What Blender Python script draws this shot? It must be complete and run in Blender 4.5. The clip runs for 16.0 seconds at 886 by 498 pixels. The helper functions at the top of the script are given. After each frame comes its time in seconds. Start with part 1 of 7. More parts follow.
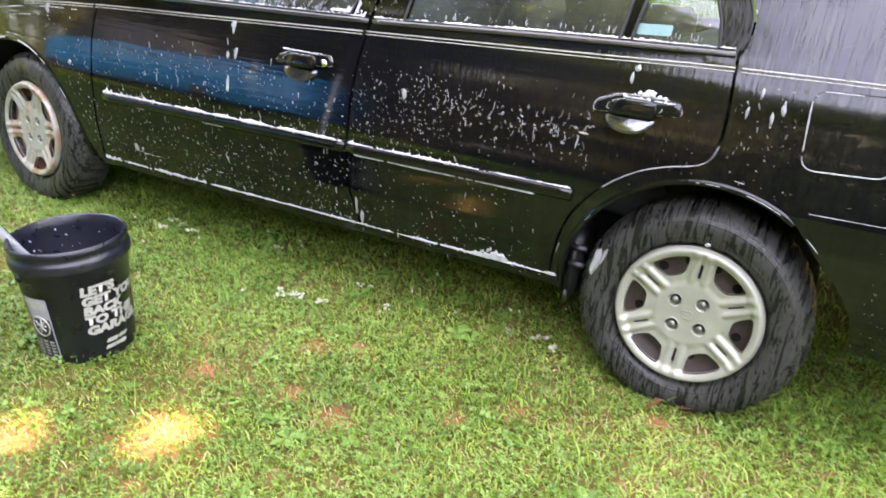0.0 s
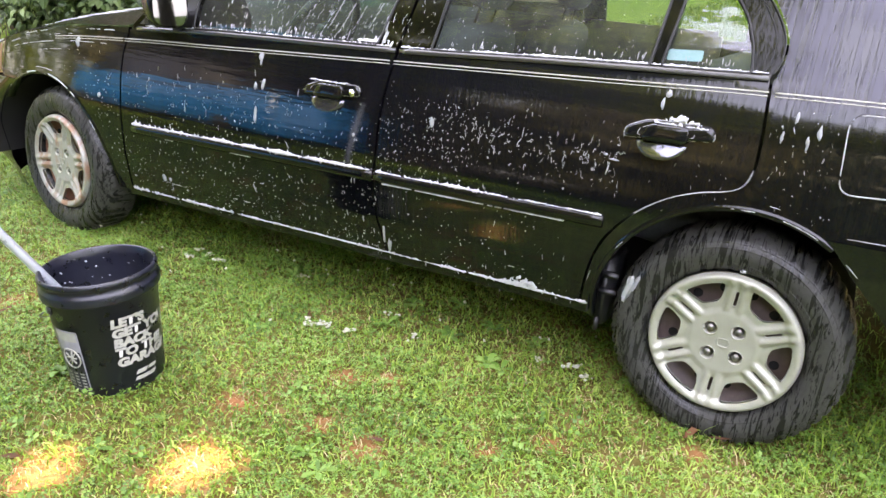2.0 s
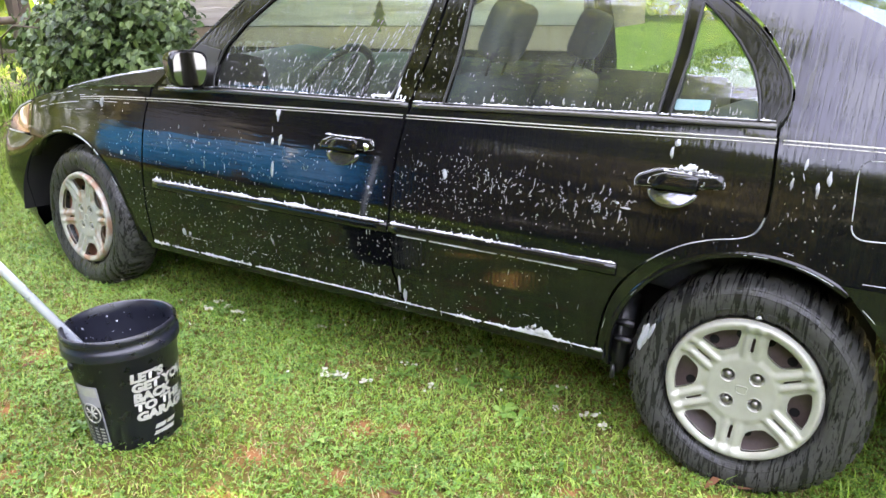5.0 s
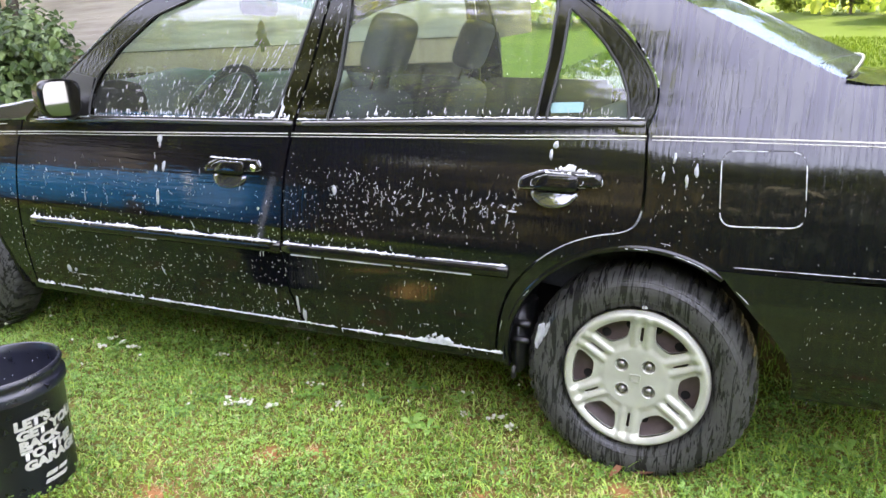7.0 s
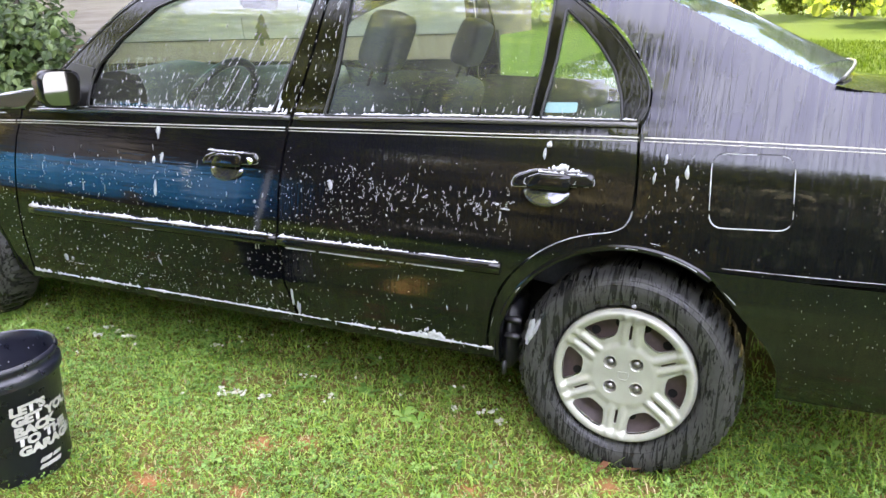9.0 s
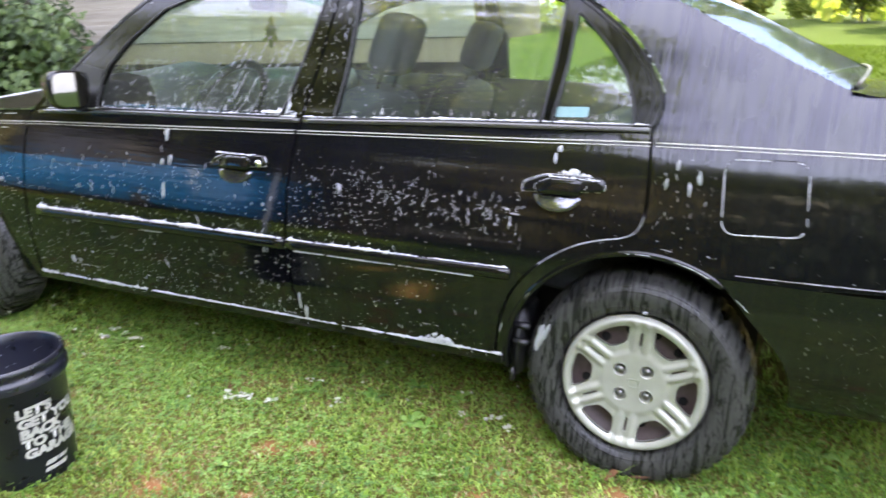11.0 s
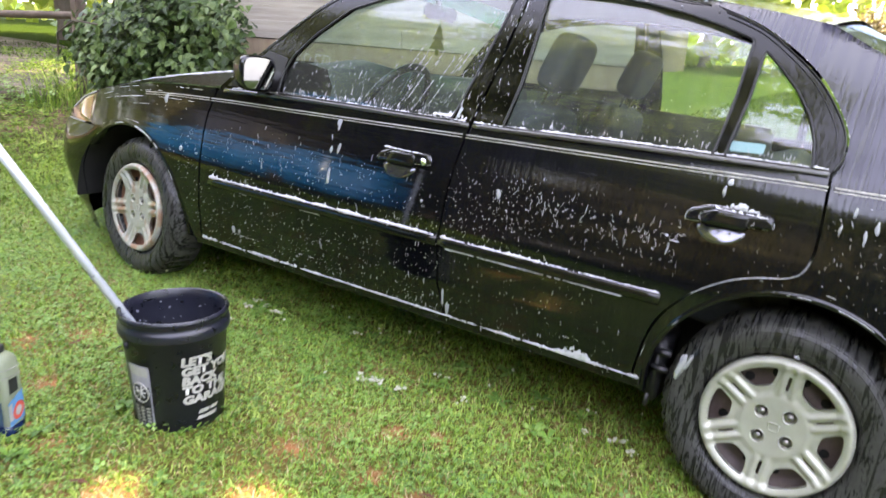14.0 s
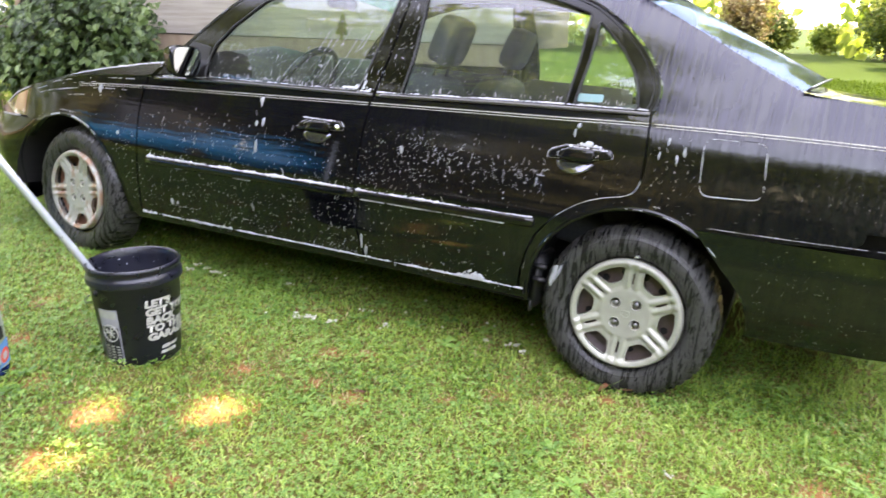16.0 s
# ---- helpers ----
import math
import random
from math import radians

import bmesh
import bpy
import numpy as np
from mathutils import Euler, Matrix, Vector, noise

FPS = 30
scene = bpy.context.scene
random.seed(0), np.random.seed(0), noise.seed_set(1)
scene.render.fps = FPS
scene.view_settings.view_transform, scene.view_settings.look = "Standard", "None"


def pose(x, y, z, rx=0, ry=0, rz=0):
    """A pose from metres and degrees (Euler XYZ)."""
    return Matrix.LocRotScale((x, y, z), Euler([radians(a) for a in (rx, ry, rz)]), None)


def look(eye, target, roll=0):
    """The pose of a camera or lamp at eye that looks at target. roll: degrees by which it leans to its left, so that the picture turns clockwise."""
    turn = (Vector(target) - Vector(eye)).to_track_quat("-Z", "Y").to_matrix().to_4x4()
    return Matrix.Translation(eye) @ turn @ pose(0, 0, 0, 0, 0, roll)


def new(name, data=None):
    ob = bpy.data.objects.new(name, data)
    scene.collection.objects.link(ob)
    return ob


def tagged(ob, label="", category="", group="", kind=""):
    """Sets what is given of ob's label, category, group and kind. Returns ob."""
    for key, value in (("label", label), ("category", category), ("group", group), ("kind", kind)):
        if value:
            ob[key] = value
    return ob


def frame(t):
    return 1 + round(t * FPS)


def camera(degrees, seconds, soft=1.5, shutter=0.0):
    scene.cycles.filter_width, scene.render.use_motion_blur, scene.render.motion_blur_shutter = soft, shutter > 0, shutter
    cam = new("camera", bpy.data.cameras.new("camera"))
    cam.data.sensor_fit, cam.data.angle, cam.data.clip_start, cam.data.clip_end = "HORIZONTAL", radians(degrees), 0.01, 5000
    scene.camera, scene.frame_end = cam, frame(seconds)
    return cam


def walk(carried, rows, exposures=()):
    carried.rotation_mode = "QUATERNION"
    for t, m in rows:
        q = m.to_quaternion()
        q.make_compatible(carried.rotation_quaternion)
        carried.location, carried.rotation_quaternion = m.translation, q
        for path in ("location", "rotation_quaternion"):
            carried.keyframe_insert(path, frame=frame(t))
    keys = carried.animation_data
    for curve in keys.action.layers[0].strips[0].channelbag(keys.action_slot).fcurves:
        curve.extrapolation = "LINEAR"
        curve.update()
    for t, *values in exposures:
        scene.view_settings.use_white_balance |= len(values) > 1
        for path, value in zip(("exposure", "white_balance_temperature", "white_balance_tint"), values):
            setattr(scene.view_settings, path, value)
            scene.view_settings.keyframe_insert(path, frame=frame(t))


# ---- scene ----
from mathutils import geometry

cam = camera(61.0, 16.0, shutter=0.5)
PATH = [
    (0, (0.205, -1.873, 1.14), (-0.613, -0.205, 0.398), 5.7),
    (0.5, (0.188, -1.861, 1.141), (-0.685, -0.201, 0.446), 4.5),
    (1, (0.194, -1.843, 1.151), (-0.684, -0.186, 0.454), 4.1),
    (1.5, (0.178, -1.85, 1.141), (-0.693, -0.186, 0.452), 4.2),
    (2, (0.167, -1.873, 1.142), (-0.707, -0.21, 0.457), 4.6),
    (2.5, (0.173, -1.879, 1.148), (-0.703, -0.206, 0.49), 4.7),
    (3, (0.19, -1.881, 1.154), (-0.689, -0.198, 0.524), 4.1),
    (3.2, (0.182, -1.887, 1.165), (-0.72, -0.217, 0.534), 4.1),
    (5.3, (0.183, -1.872, 1.166), (-0.756, -0.198, 0.604), 3.1),
    (5.5, (0.21, -1.848, 1.166), (-0.64, -0.119, 0.631), 2.6),
    (6, (0.264, -1.83, 1.179), (-0.431, -0.028, 0.658), 1.0),
    (6.5, (0.248, -1.853, 1.167), (-0.472, -0.06, 0.651), 0.5),
    (7, (0.241, -1.857, 1.164), (-0.507, -0.081, 0.629), 0.6),
    (7.5, (0.261, -1.853, 1.163), (-0.453, -0.072, 0.596), 1.2),
    (8, (0.259, -1.865, 1.162), (-0.46, -0.089, 0.587), 2.1),
    (8.5, (0.261, -1.875, 1.171), (-0.483, -0.101, 0.623), 1.8),
    (10.8, (0.259, -1.867, 1.174), (-0.456, -0.079, 0.632), 1.0),
    (11, (0.247, -1.863, 1.173), (-0.509, -0.092, 0.633), 2.0),
    (11.5, (0.142, -1.892, 1.161), (-0.821, -0.224, 0.625), 6.0),
    (12, (-0.011, -1.925, 1.164), (-1.145, -0.36, 0.648), 8.7),
    (12.5, (-0.088, -1.935, 1.152), (-1.274, -0.407, 0.644), 8.5),
    (13, (-0.056, -1.922, 1.162), (-1.094, -0.278, 0.693), 8.5),
    (13.5, (-0.008, -1.94, 1.149), (-0.953, -0.235, 0.704), 8.4),
    (14, (0.131, -2.01, 1.135), (-0.851, -0.343, 0.629), 8.0),
    (14.5, (0.252, -2.128, 1.157), (-0.776, -0.501, 0.614), 2.9),
    (15, (0.291, -2.295, 1.124), (-0.694, -0.625, 0.633), 3.2),
    (15.5, (0.335, -2.424, 1.095), (-0.533, -0.702, 0.564), 6.1),
    (16, (0.417, -2.446, 1.106), (-0.375, -0.681, 0.598), 5.5),
]
EXPOSURES = [(0.0, 3.99, 8300, 12), (3.2, 3.99, 8450, 12), (5.3, 4.09, 7950, 10), (8.7, 4.09, 7950, 10), (10.8, 3.97, 7650, 10), (13.0, 3.89, 7500, 9), (14.5, 3.83, 8050, 11), (16.0, 3.87, 8050, 11)]

# gravity: the car stands a little nose-up and leans towards the camera's side
UP = Vector((-0.050, -0.065, 1.0)).normalized()
LEVEL = UP.rotation_difference(Vector((0, 0, 1))).to_matrix().to_4x4()


def world(x, y, z):
    """A place given in the car's own frame, as a place in the level world."""
    return LEVEL @ Vector((x, y, z))


walk(cam, [(t, LEVEL @ look(eye, target, roll)) for t, eye, target, roll in PATH], EXPOSURES)

# ---- world and light ----
SUN_EL, SUN_AZ = 57.0, 20.0      # degrees; azimuth from +y clockwise (towards +x)
sky_world = bpy.data.worlds.new("sky")
scene.world = sky_world
sky_world.use_nodes = True
nt = sky_world.node_tree
sky = nt.nodes.new("ShaderNodeTexSky")
sky.sky_type, sky.sun_disc = "NISHITA", False
sky.sun_elevation, sky.sun_rotation = radians(SUN_EL), radians(SUN_AZ)
sky.air_density, sky.dust_density, sky.ozone_density = 1.0, 2.0, 1.0
haze = nt.nodes.new("ShaderNodeMix")     # thin bright cloud over the whole sky
haze.data_type = "RGBA"
haze.inputs[0].default_value = 0.32
haze.inputs[7].default_value = (6.1, 6.1, 8.7, 1)
nt.links.new(sky.outputs[0], haze.inputs[6])
nt.links.new(haze.outputs[2], nt.nodes["Background"].inputs[0])
nt.nodes["Background"].inputs[1].default_value = 0.15
sun_data = bpy.data.lights.new("sun", "SUN")
sun_data.energy, sun_data.angle, sun_data.color = 2.6, radians(0.6), (1.0, 0.87, 0.68)
sun = new("sun", sun_data)
SUN_DIR = Vector((math.sin(radians(SUN_AZ)) * math.cos(radians(SUN_EL)), math.cos(radians(SUN_AZ)) * math.cos(radians(SUN_EL)), math.sin(radians(SUN_EL))))
sun.matrix_world = look(SUN_DIR * 30, (0, 0, 0))


# ---- materials ----
def node(tree, kind, **values):
    n = tree.nodes.new(kind)
    for key, v in values.items():
        n.inputs[key.replace("_", " ")].default_value = v
    return n


def material(name, colors, rough=0.5, metal=0.0, scale=20.0, detail=6.0, stretch=(1, 1, 1), bump=0.0, bump_scale=None,
             rough_var=0.0, coat=0.0, by_object=0.0, by_island=0.0, spec=0.5, lo=0.32, hi=0.68, translucent=0.0):
    """A Principled surface whose colour runs over two or three base colours by a noise at two scales, with fine relief."""
    m = bpy.data.materials.new(name)
    m.use_nodes = True
    t = m.node_tree
    p = t.nodes["Principled BSDF"]
    tc = t.nodes.new("ShaderNodeTexCoord")
    mp = t.nodes.new("ShaderNodeMapping")
    mp.inputs["Scale"].default_value = stretch
    t.links.new(tc.outputs["Object"], mp.inputs[0])
    n1 = node(t, "ShaderNodeTexNoise", Scale=scale, Detail=detail, Roughness=0.6)
    n2 = node(t, "ShaderNodeTexNoise", Scale=scale * 0.13, Detail=3.0)
    for n in (n1, n2):
        t.links.new(mp.outputs[0], n.inputs["Vector"])
    mix = t.nodes.new("ShaderNodeMath")
    mix.operation = "MULTIPLY_ADD"
    mix.inputs[1].default_value = 0.6
    half = t.nodes.new("ShaderNodeMath")
    half.operation = "MULTIPLY"
    half.inputs[1].default_value = 0.4
    t.links.new(n2.outputs[0], half.inputs[0])
    t.links.new(n1.outputs[0], mix.inputs[0])
    t.links.new(half.outputs[0], mix.inputs[2])
    last = mix.outputs[0]
    for amount, kind, socket in ((by_object, "ShaderNodeObjectInfo", "Random"), (by_island, "ShaderNodeNewGeometry", "Random Per Island")):
        if amount:
            info = t.nodes.new(kind)
            sub = t.nodes.new("ShaderNodeMath")
            sub.operation = "MULTIPLY_ADD"
            sub.inputs[1].default_value = amount
            sub.inputs[2].default_value = -amount / 2
            t.links.new(info.outputs[socket], sub.inputs[0])
            add = t.nodes.new("ShaderNodeMath")
            t.links.new(last, add.inputs[0])
            t.links.new(sub.outputs[0], add.inputs[1])
            last = add.outputs[0]
    ramp = t.nodes.new("ShaderNodeValToRGB")
    e = ramp.color_ramp.elements
    e[0].position, e[0].color = lo, (*colors[0], 1)
    e[1].position, e[1].color = hi, (*colors[-1], 1)
    for i, c in enumerate(colors[1:-1], 1):
        k = e.new(lo + (hi - lo) * i / (len(colors) - 1))
        k.color = (*c, 1)
    t.links.new(last, ramp.inputs[0])
    t.links.new(ramp.outputs[0], p.inputs["Base Color"])
    p.inputs["Roughness"].default_value = rough
    p.inputs["Metallic"].default_value = metal
    p.inputs["Coat Weight"].default_value = coat
    p.inputs["Coat Roughness"].default_value = 0.03
    p.inputs["Specular IOR Level"].default_value = spec
    if rough_var:
        r = t.nodes.new("ShaderNodeMapRange")
        r.inputs[3].default_value, r.inputs[4].default_value = max(0.0, rough - rough_var), min(1.0, rough + rough_var)
        t.links.new(n1.outputs[0], r.inputs[0])
        t.links.new(r.outputs[0], p.inputs["Roughness"])
    if bump:
        b = node(t, "ShaderNodeBump", Strength=bump, Distance=0.01)
        n3 = node(t, "ShaderNodeTexNoise", Scale=bump_scale or scale * 3, Detail=4.0)
        t.links.new(mp.outputs[0], n3.inputs["Vector"])
        t.links.new(n3.outputs[0], b.inputs["Height"])
        t.links.new(b.outputs[0], p.inputs["Normal"])
    if translucent:
        tr = t.nodes.new("ShaderNodeBsdfTranslucent")
        ms = t.nodes.new("ShaderNodeMixShader")
        ms.inputs[0].default_value = translucent
        t.links.new(ramp.outputs[0], tr.inputs[0])
        t.links.new(p.outputs[0], ms.inputs[1])
        t.links.new(tr.outputs[0], ms.inputs[2])
        t.links.new(ms.outputs[0], t.nodes["Material Output"].inputs[0])
    return m


def glass_material(name, tint, ior=1.5, rough=0.0, uneven_z=26.0, gloss_tint=(1, 1, 1), film=0.0):
    m = bpy.data.materials.new(name)
    m.use_nodes = True
    t = m.node_tree
    t.nodes.remove(t.nodes["Principled BSDF"])
    clear = t.nodes.new("ShaderNodeBsdfTransparent")
    clear.inputs[0].default_value = (*tint, 1)
    gloss = t.nodes.new("ShaderNodeBsdfGlossy")
    gloss.inputs["Roughness"].default_value = rough
    gloss.inputs["Color"].default_value = (*gloss_tint, 1)
    tc = t.nodes.new("ShaderNodeTexCoord")
    mp = t.nodes.new("ShaderNodeMapping")
    mp.inputs["Scale"].default_value = (2.0, 1.0, uneven_z)
    wave = node(t, "ShaderNodeTexNoise", Scale=1.0, Detail=2.0)
    uneven = node(t, "ShaderNodeBump", Strength=1.0, Distance=0.002)
    t.links.new(tc.outputs["Object"], mp.inputs[0])
    t.links.new(mp.outputs[0], wave.inputs["Vector"])
    t.links.new(wave.outputs[0], uneven.inputs["Height"])
    t.links.new(uneven.outputs[0], gloss.inputs["Normal"])
    lw = t.nodes.new("ShaderNodeLayerWeight")
    lw.inputs[0].default_value = 0.5
    pw = t.nodes.new("ShaderNodeMath")
    pw.operation = "POWER"
    pw.inputs[1].default_value = 5.0
    fr = t.nodes.new("ShaderNodeMath")
    fr.operation = "MULTIPLY_ADD"
    f0 = 2 * ((ior - 1) / (ior + 1)) ** 2      # both faces of the pane
    fr.inputs[1].default_value, fr.inputs[2].default_value = 1 - f0, f0
    t.links.new(lw.outputs["Facing"], pw.inputs[0])
    t.links.new(pw.outputs[0], fr.inputs[0])
    mix = t.nodes.new("ShaderNodeMixShader")
    t.links.new(fr.outputs[0], mix.inputs[0])
    t.links.new(clear.outputs[0], mix.inputs[1])
    t.links.new(gloss.outputs[0], mix.inputs[2])
    t.links.new(mix.outputs[0], t.nodes["Material Output"].inputs[0])
    if film:                        # soap in upright runs, its pale colour also standing for mirrored haze
        soapy = t.nodes.new("ShaderNodeBsdfDiffuse")
        soapy.inputs[0].default_value = (0.62, 0.64, 0.56, 1)
        runs = t.nodes.new("ShaderNodeMapping")
        runs.inputs["Scale"].default_value = (34.0, 1.0, 4.5)
        t.links.new(tc.outputs["Object"], runs.inputs[0])
        smear = node(t, "ShaderNodeTexNoise", Scale=1.0, Detail=4.0, Roughness=0.6, Distortion=0.8)
        t.links.new(runs.outputs[0], smear.inputs["Vector"])
        share = t.nodes.new("ShaderNodeMapRange")
        share.inputs[1].default_value, share.inputs[2].default_value = 0.30, 0.72
        share.inputs[3].default_value, share.inputs[4].default_value = film * 0.4, film * 1.8
        t.links.new(smear.outputs[0], share.inputs[0])
        veil = t.nodes.new("ShaderNodeMixShader")
        t.links.new(share.outputs[0], veil.inputs[0])
        t.links.new(mix.outputs[0], veil.inputs[1])
        t.links.new(soapy.outputs[0], veil.inputs[2])
        t.links.new(veil.outputs[0], t.nodes["Material Output"].inputs[0])
    return m


PAINT = material("black_paint", [(0.0019, 0.0022, 0.0030), (0.0034, 0.0037, 0.0048)], rough=0.05, scale=9, stretch=(6, 0.3, 0.5), bump=0.07, bump_scale=16, rough_var=0.03, coat=0.10, spec=0.5)


def soap_sky_film(m, amount, low, high, wet=0.60, dry=0.36, ripple=0.0):
    """Dried runs of soap and mirrored sky, painted on as pale lilac, upright streaks that thin out below a height of
    the car.
    """
    t = m.node_tree
    p = t.nodes["Principled BSDF"]
    base = p.inputs["Base Color"].links[0].from_socket
    tc = t.nodes.new("ShaderNodeTexCoord")
    streaks = []
    for sc, stretch in ((1.0, (85, 0.5, 3.2)), (1.0, (10, 0.5, 3.2))):
        mp = t.nodes.new("ShaderNodeMapping")
        mp.inputs["Scale"].default_value = stretch
        t.links.new(tc.outputs["Object"], mp.inputs[0])
        n = node(t, "ShaderNodeTexNoise", Scale=sc, Detail=4.0, Roughness=0.6, Distortion=0.7)
        t.links.new(mp.outputs[0], n.inputs["Vector"])
        r = t.nodes.new("ShaderNodeMapRange")
        r.inputs[1].default_value, r.inputs[2].default_value = 0.44, 0.53
        t.links.new(n.outputs[0], r.inputs[0])
        streaks.append(r.outputs[0])
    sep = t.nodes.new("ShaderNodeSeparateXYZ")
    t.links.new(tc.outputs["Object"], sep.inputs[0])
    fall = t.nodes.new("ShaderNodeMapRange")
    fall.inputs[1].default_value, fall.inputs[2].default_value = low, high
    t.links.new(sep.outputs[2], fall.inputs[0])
    x1 = t.nodes.new("ShaderNodeMath")
    x1.operation = "MULTIPLY_ADD"
    x1.inputs[1].default_value = 0.55
    half = t.nodes.new("ShaderNodeMath")
    half.operation = "MULTIPLY"
    half.inputs[1].default_value = 0.45
    t.links.new(streaks[1], half.inputs[0])
    t.links.new(streaks[0], x1.inputs[0])
    t.links.new(half.outputs[0], x1.inputs[2])
    x2 = t.nodes.new("ShaderNodeMath")
    x2.operation = "MULTIPLY"
    t.links.new(x1.outputs[0], x2.inputs[0])
    t.links.new(fall.outputs[0], x2.inputs[1])
    x3 = t.nodes.new("ShaderNodeMath")
    x3.operation = "MULTIPLY"
    x3.inputs[1].default_value = amount
    t.links.new(x2.outputs[0], x3.inputs[0])
    # where the runs have dried the wet shine is lost
    shine = t.nodes.new("ShaderNodeMapRange")
    shine.inputs[3].default_value, shine.inputs[4].default_value = wet, dry
    t.links.new(x1.outputs[0], shine.inputs[0])
    t.links.new(shine.outputs[0], p.inputs["Specular IOR Level"])
    # lilac of the mirrored sky is put into the film's colour
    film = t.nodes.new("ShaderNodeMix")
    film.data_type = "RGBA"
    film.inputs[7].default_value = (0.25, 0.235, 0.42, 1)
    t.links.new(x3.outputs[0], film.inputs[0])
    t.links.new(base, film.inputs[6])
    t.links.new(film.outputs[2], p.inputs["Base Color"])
    if ripple:                      # runs of water stand proud of the paint
        b = node(t, "ShaderNodeBump", Strength=ripple, Distance=0.002)
        t.links.new(p.inputs["Normal"].links[0].from_socket, b.inputs["Normal"])
        t.links.new(x1.outputs[0], b.inputs["Height"])
        t.links.new(b.outputs[0], p.inputs["Normal"])
    return m


soap_sky_film(PAINT, 0.014, 0.66, 0.93, 0.55, 0.42)
SOAPY_SKY_PAINT = soap_sky_film(material("soapy_sky_sheen_paint", [(0.0019, 0.0022, 0.0030), (0.0034, 0.0037, 0.0048)], rough=0.05, scale=9, stretch=(6, 0.3, 0.5), bump=0.12, bump_scale=16, rough_var=0.03, coat=0.28), 0.078, 0.86, 0.97, ripple=0.35)
GLASS = glass_material("car_glass", (0.70, 0.82, 0.75), film=0.035)
SMOOTH_GLASS = glass_material("rear_window_glass", (0.60, 0.70, 0.64), uneven_z=2.0, gloss_tint=(0.12, 0.16, 0.24), film=0.05)
BAND_GLASS = glass_material("green_tinted_glass", (0.12, 0.62, 0.42))
BLACK_PLASTIC = material("black_plastic", [(0.010, 0.010, 0.011), (0.022, 0.022, 0.024)], rough=0.35, scale=40, bump=0.05, rough_var=0.1)
RUBBER = material("rubber_seal", [(0.006, 0.006, 0.006), (0.013, 0.013, 0.013)], rough=0.32, scale=30, spec=0.3)


def tyre_material():
    """Dry grey rubber crossed by black wet runs that stand upright."""
    m = material("tyre_rubber", [(0.030, 0.0295, 0.028), (0.050, 0.049, 0.046)], rough=0.6, scale=30, detail=8, bump=0.25, bump_scale=60, spec=0.35)
    t = m.node_tree
    p = t.nodes["Principled BSDF"]
    base = p.inputs["Base Color"].links[0].from_socket
    tc = t.nodes.new("ShaderNodeTexCoord")
    wet = None
    for stretch, a, b in (((66, 3, 7.0), 0.50, 0.57), ((110, 3, 24.0), 0.54, 0.60)):
        mp = t.nodes.new("ShaderNodeMapping")
        mp.inputs["Scale"].default_value = stretch
        t.links.new(tc.outputs["Object"], mp.inputs[0])
        n = node(t, "ShaderNodeTexNoise", Scale=1.0, Detail=5.0, Roughness=0.62, Distortion=1.1)
        t.links.new(mp.outputs[0], n.inputs["Vector"])
        r = t.nodes.new("ShaderNodeMapRange")
        r.inputs[1].default_value, r.inputs[2].default_value = a, b
        t.links.new(n.outputs[0], r.inputs[0])
        if wet is None:
            wet = r.outputs[0]
        else:
            mx = t.nodes.new("ShaderNodeMath")
            mx.operation = "MAXIMUM"
            t.links.new(wet, mx.inputs[0])
            t.links.new(r.outputs[0], mx.inputs[1])
            wet = mx.outputs[0]
    mix = t.nodes.new("ShaderNodeMix")
    mix.data_type = "RGBA"
    mix.inputs[7].default_value = (0.012, 0.012, 0.012, 1)
    t.links.new(wet, mix.inputs[0])
    t.links.new(base, mix.inputs[6])
    t.links.new(mix.outputs[2], p.inputs["Base Color"])
    gloss = t.nodes.new("ShaderNodeMapRange")
    gloss.inputs[3].default_value, gloss.inputs[4].default_value = 0.55, 0.16
    t.links.new(wet, gloss.inputs[0])
    t.links.new(gloss.outputs[0], p.inputs["Roughness"])
    return m


TYRE = tyre_material()
HUBCAP = material("hubcap_silver", [(0.30, 0.30, 0.25), (0.37, 0.37, 0.315)], rough=0.34, metal=0.25, scale=25, rough_var=0.06)
HUBCAP_RUSTY = material("rust_stained_hubcap", [(0.31, 0.31, 0.275), (0.36, 0.355, 0.315), (0.30, 0.18, 0.12)], rough=0.42, metal=0.2, scale=14, stretch=(2, 1, 0.7), rough_var=0.08, lo=0.42, hi=0.62)
STEEL = material("wheel_steel", [(0.075, 0.052, 0.046), (0.14, 0.098, 0.086)], rough=0.55, scale=30)
RUSTY = material("rusty_wheel_steel", [(0.12, 0.055, 0.035), (0.30, 0.13, 0.075)], rough=0.7, scale=30)
WET_TRIM = material("wet_trim", [(0.02, 0.02, 0.018), (0.04, 0.04, 0.034)], rough=0.14, scale=30, stretch=(1, 1, 9), bump=0.1, spec=0.6, coat=0.25)
CHROME = material("chrome", [(0.7, 0.7, 0.7), (0.8, 0.8, 0.8)], rough=0.12, metal=1.0)
NUT = material("lug_metal", [(0.16, 0.15, 0.14), (0.30, 0.29, 0.28)], rough=0.3, metal=0.8, scale=60)
FOAM = material("soap_foam", [(0.38, 0.385, 0.40), (0.54, 0.545, 0.56)], rough=0.5, scale=60, bump=0.2)
FLUFF = material("white_suds", [(0.50, 0.485, 0.40), (0.66, 0.645, 0.55)], rough=0.6, scale=90, bump=0.3, translucent=0.25)


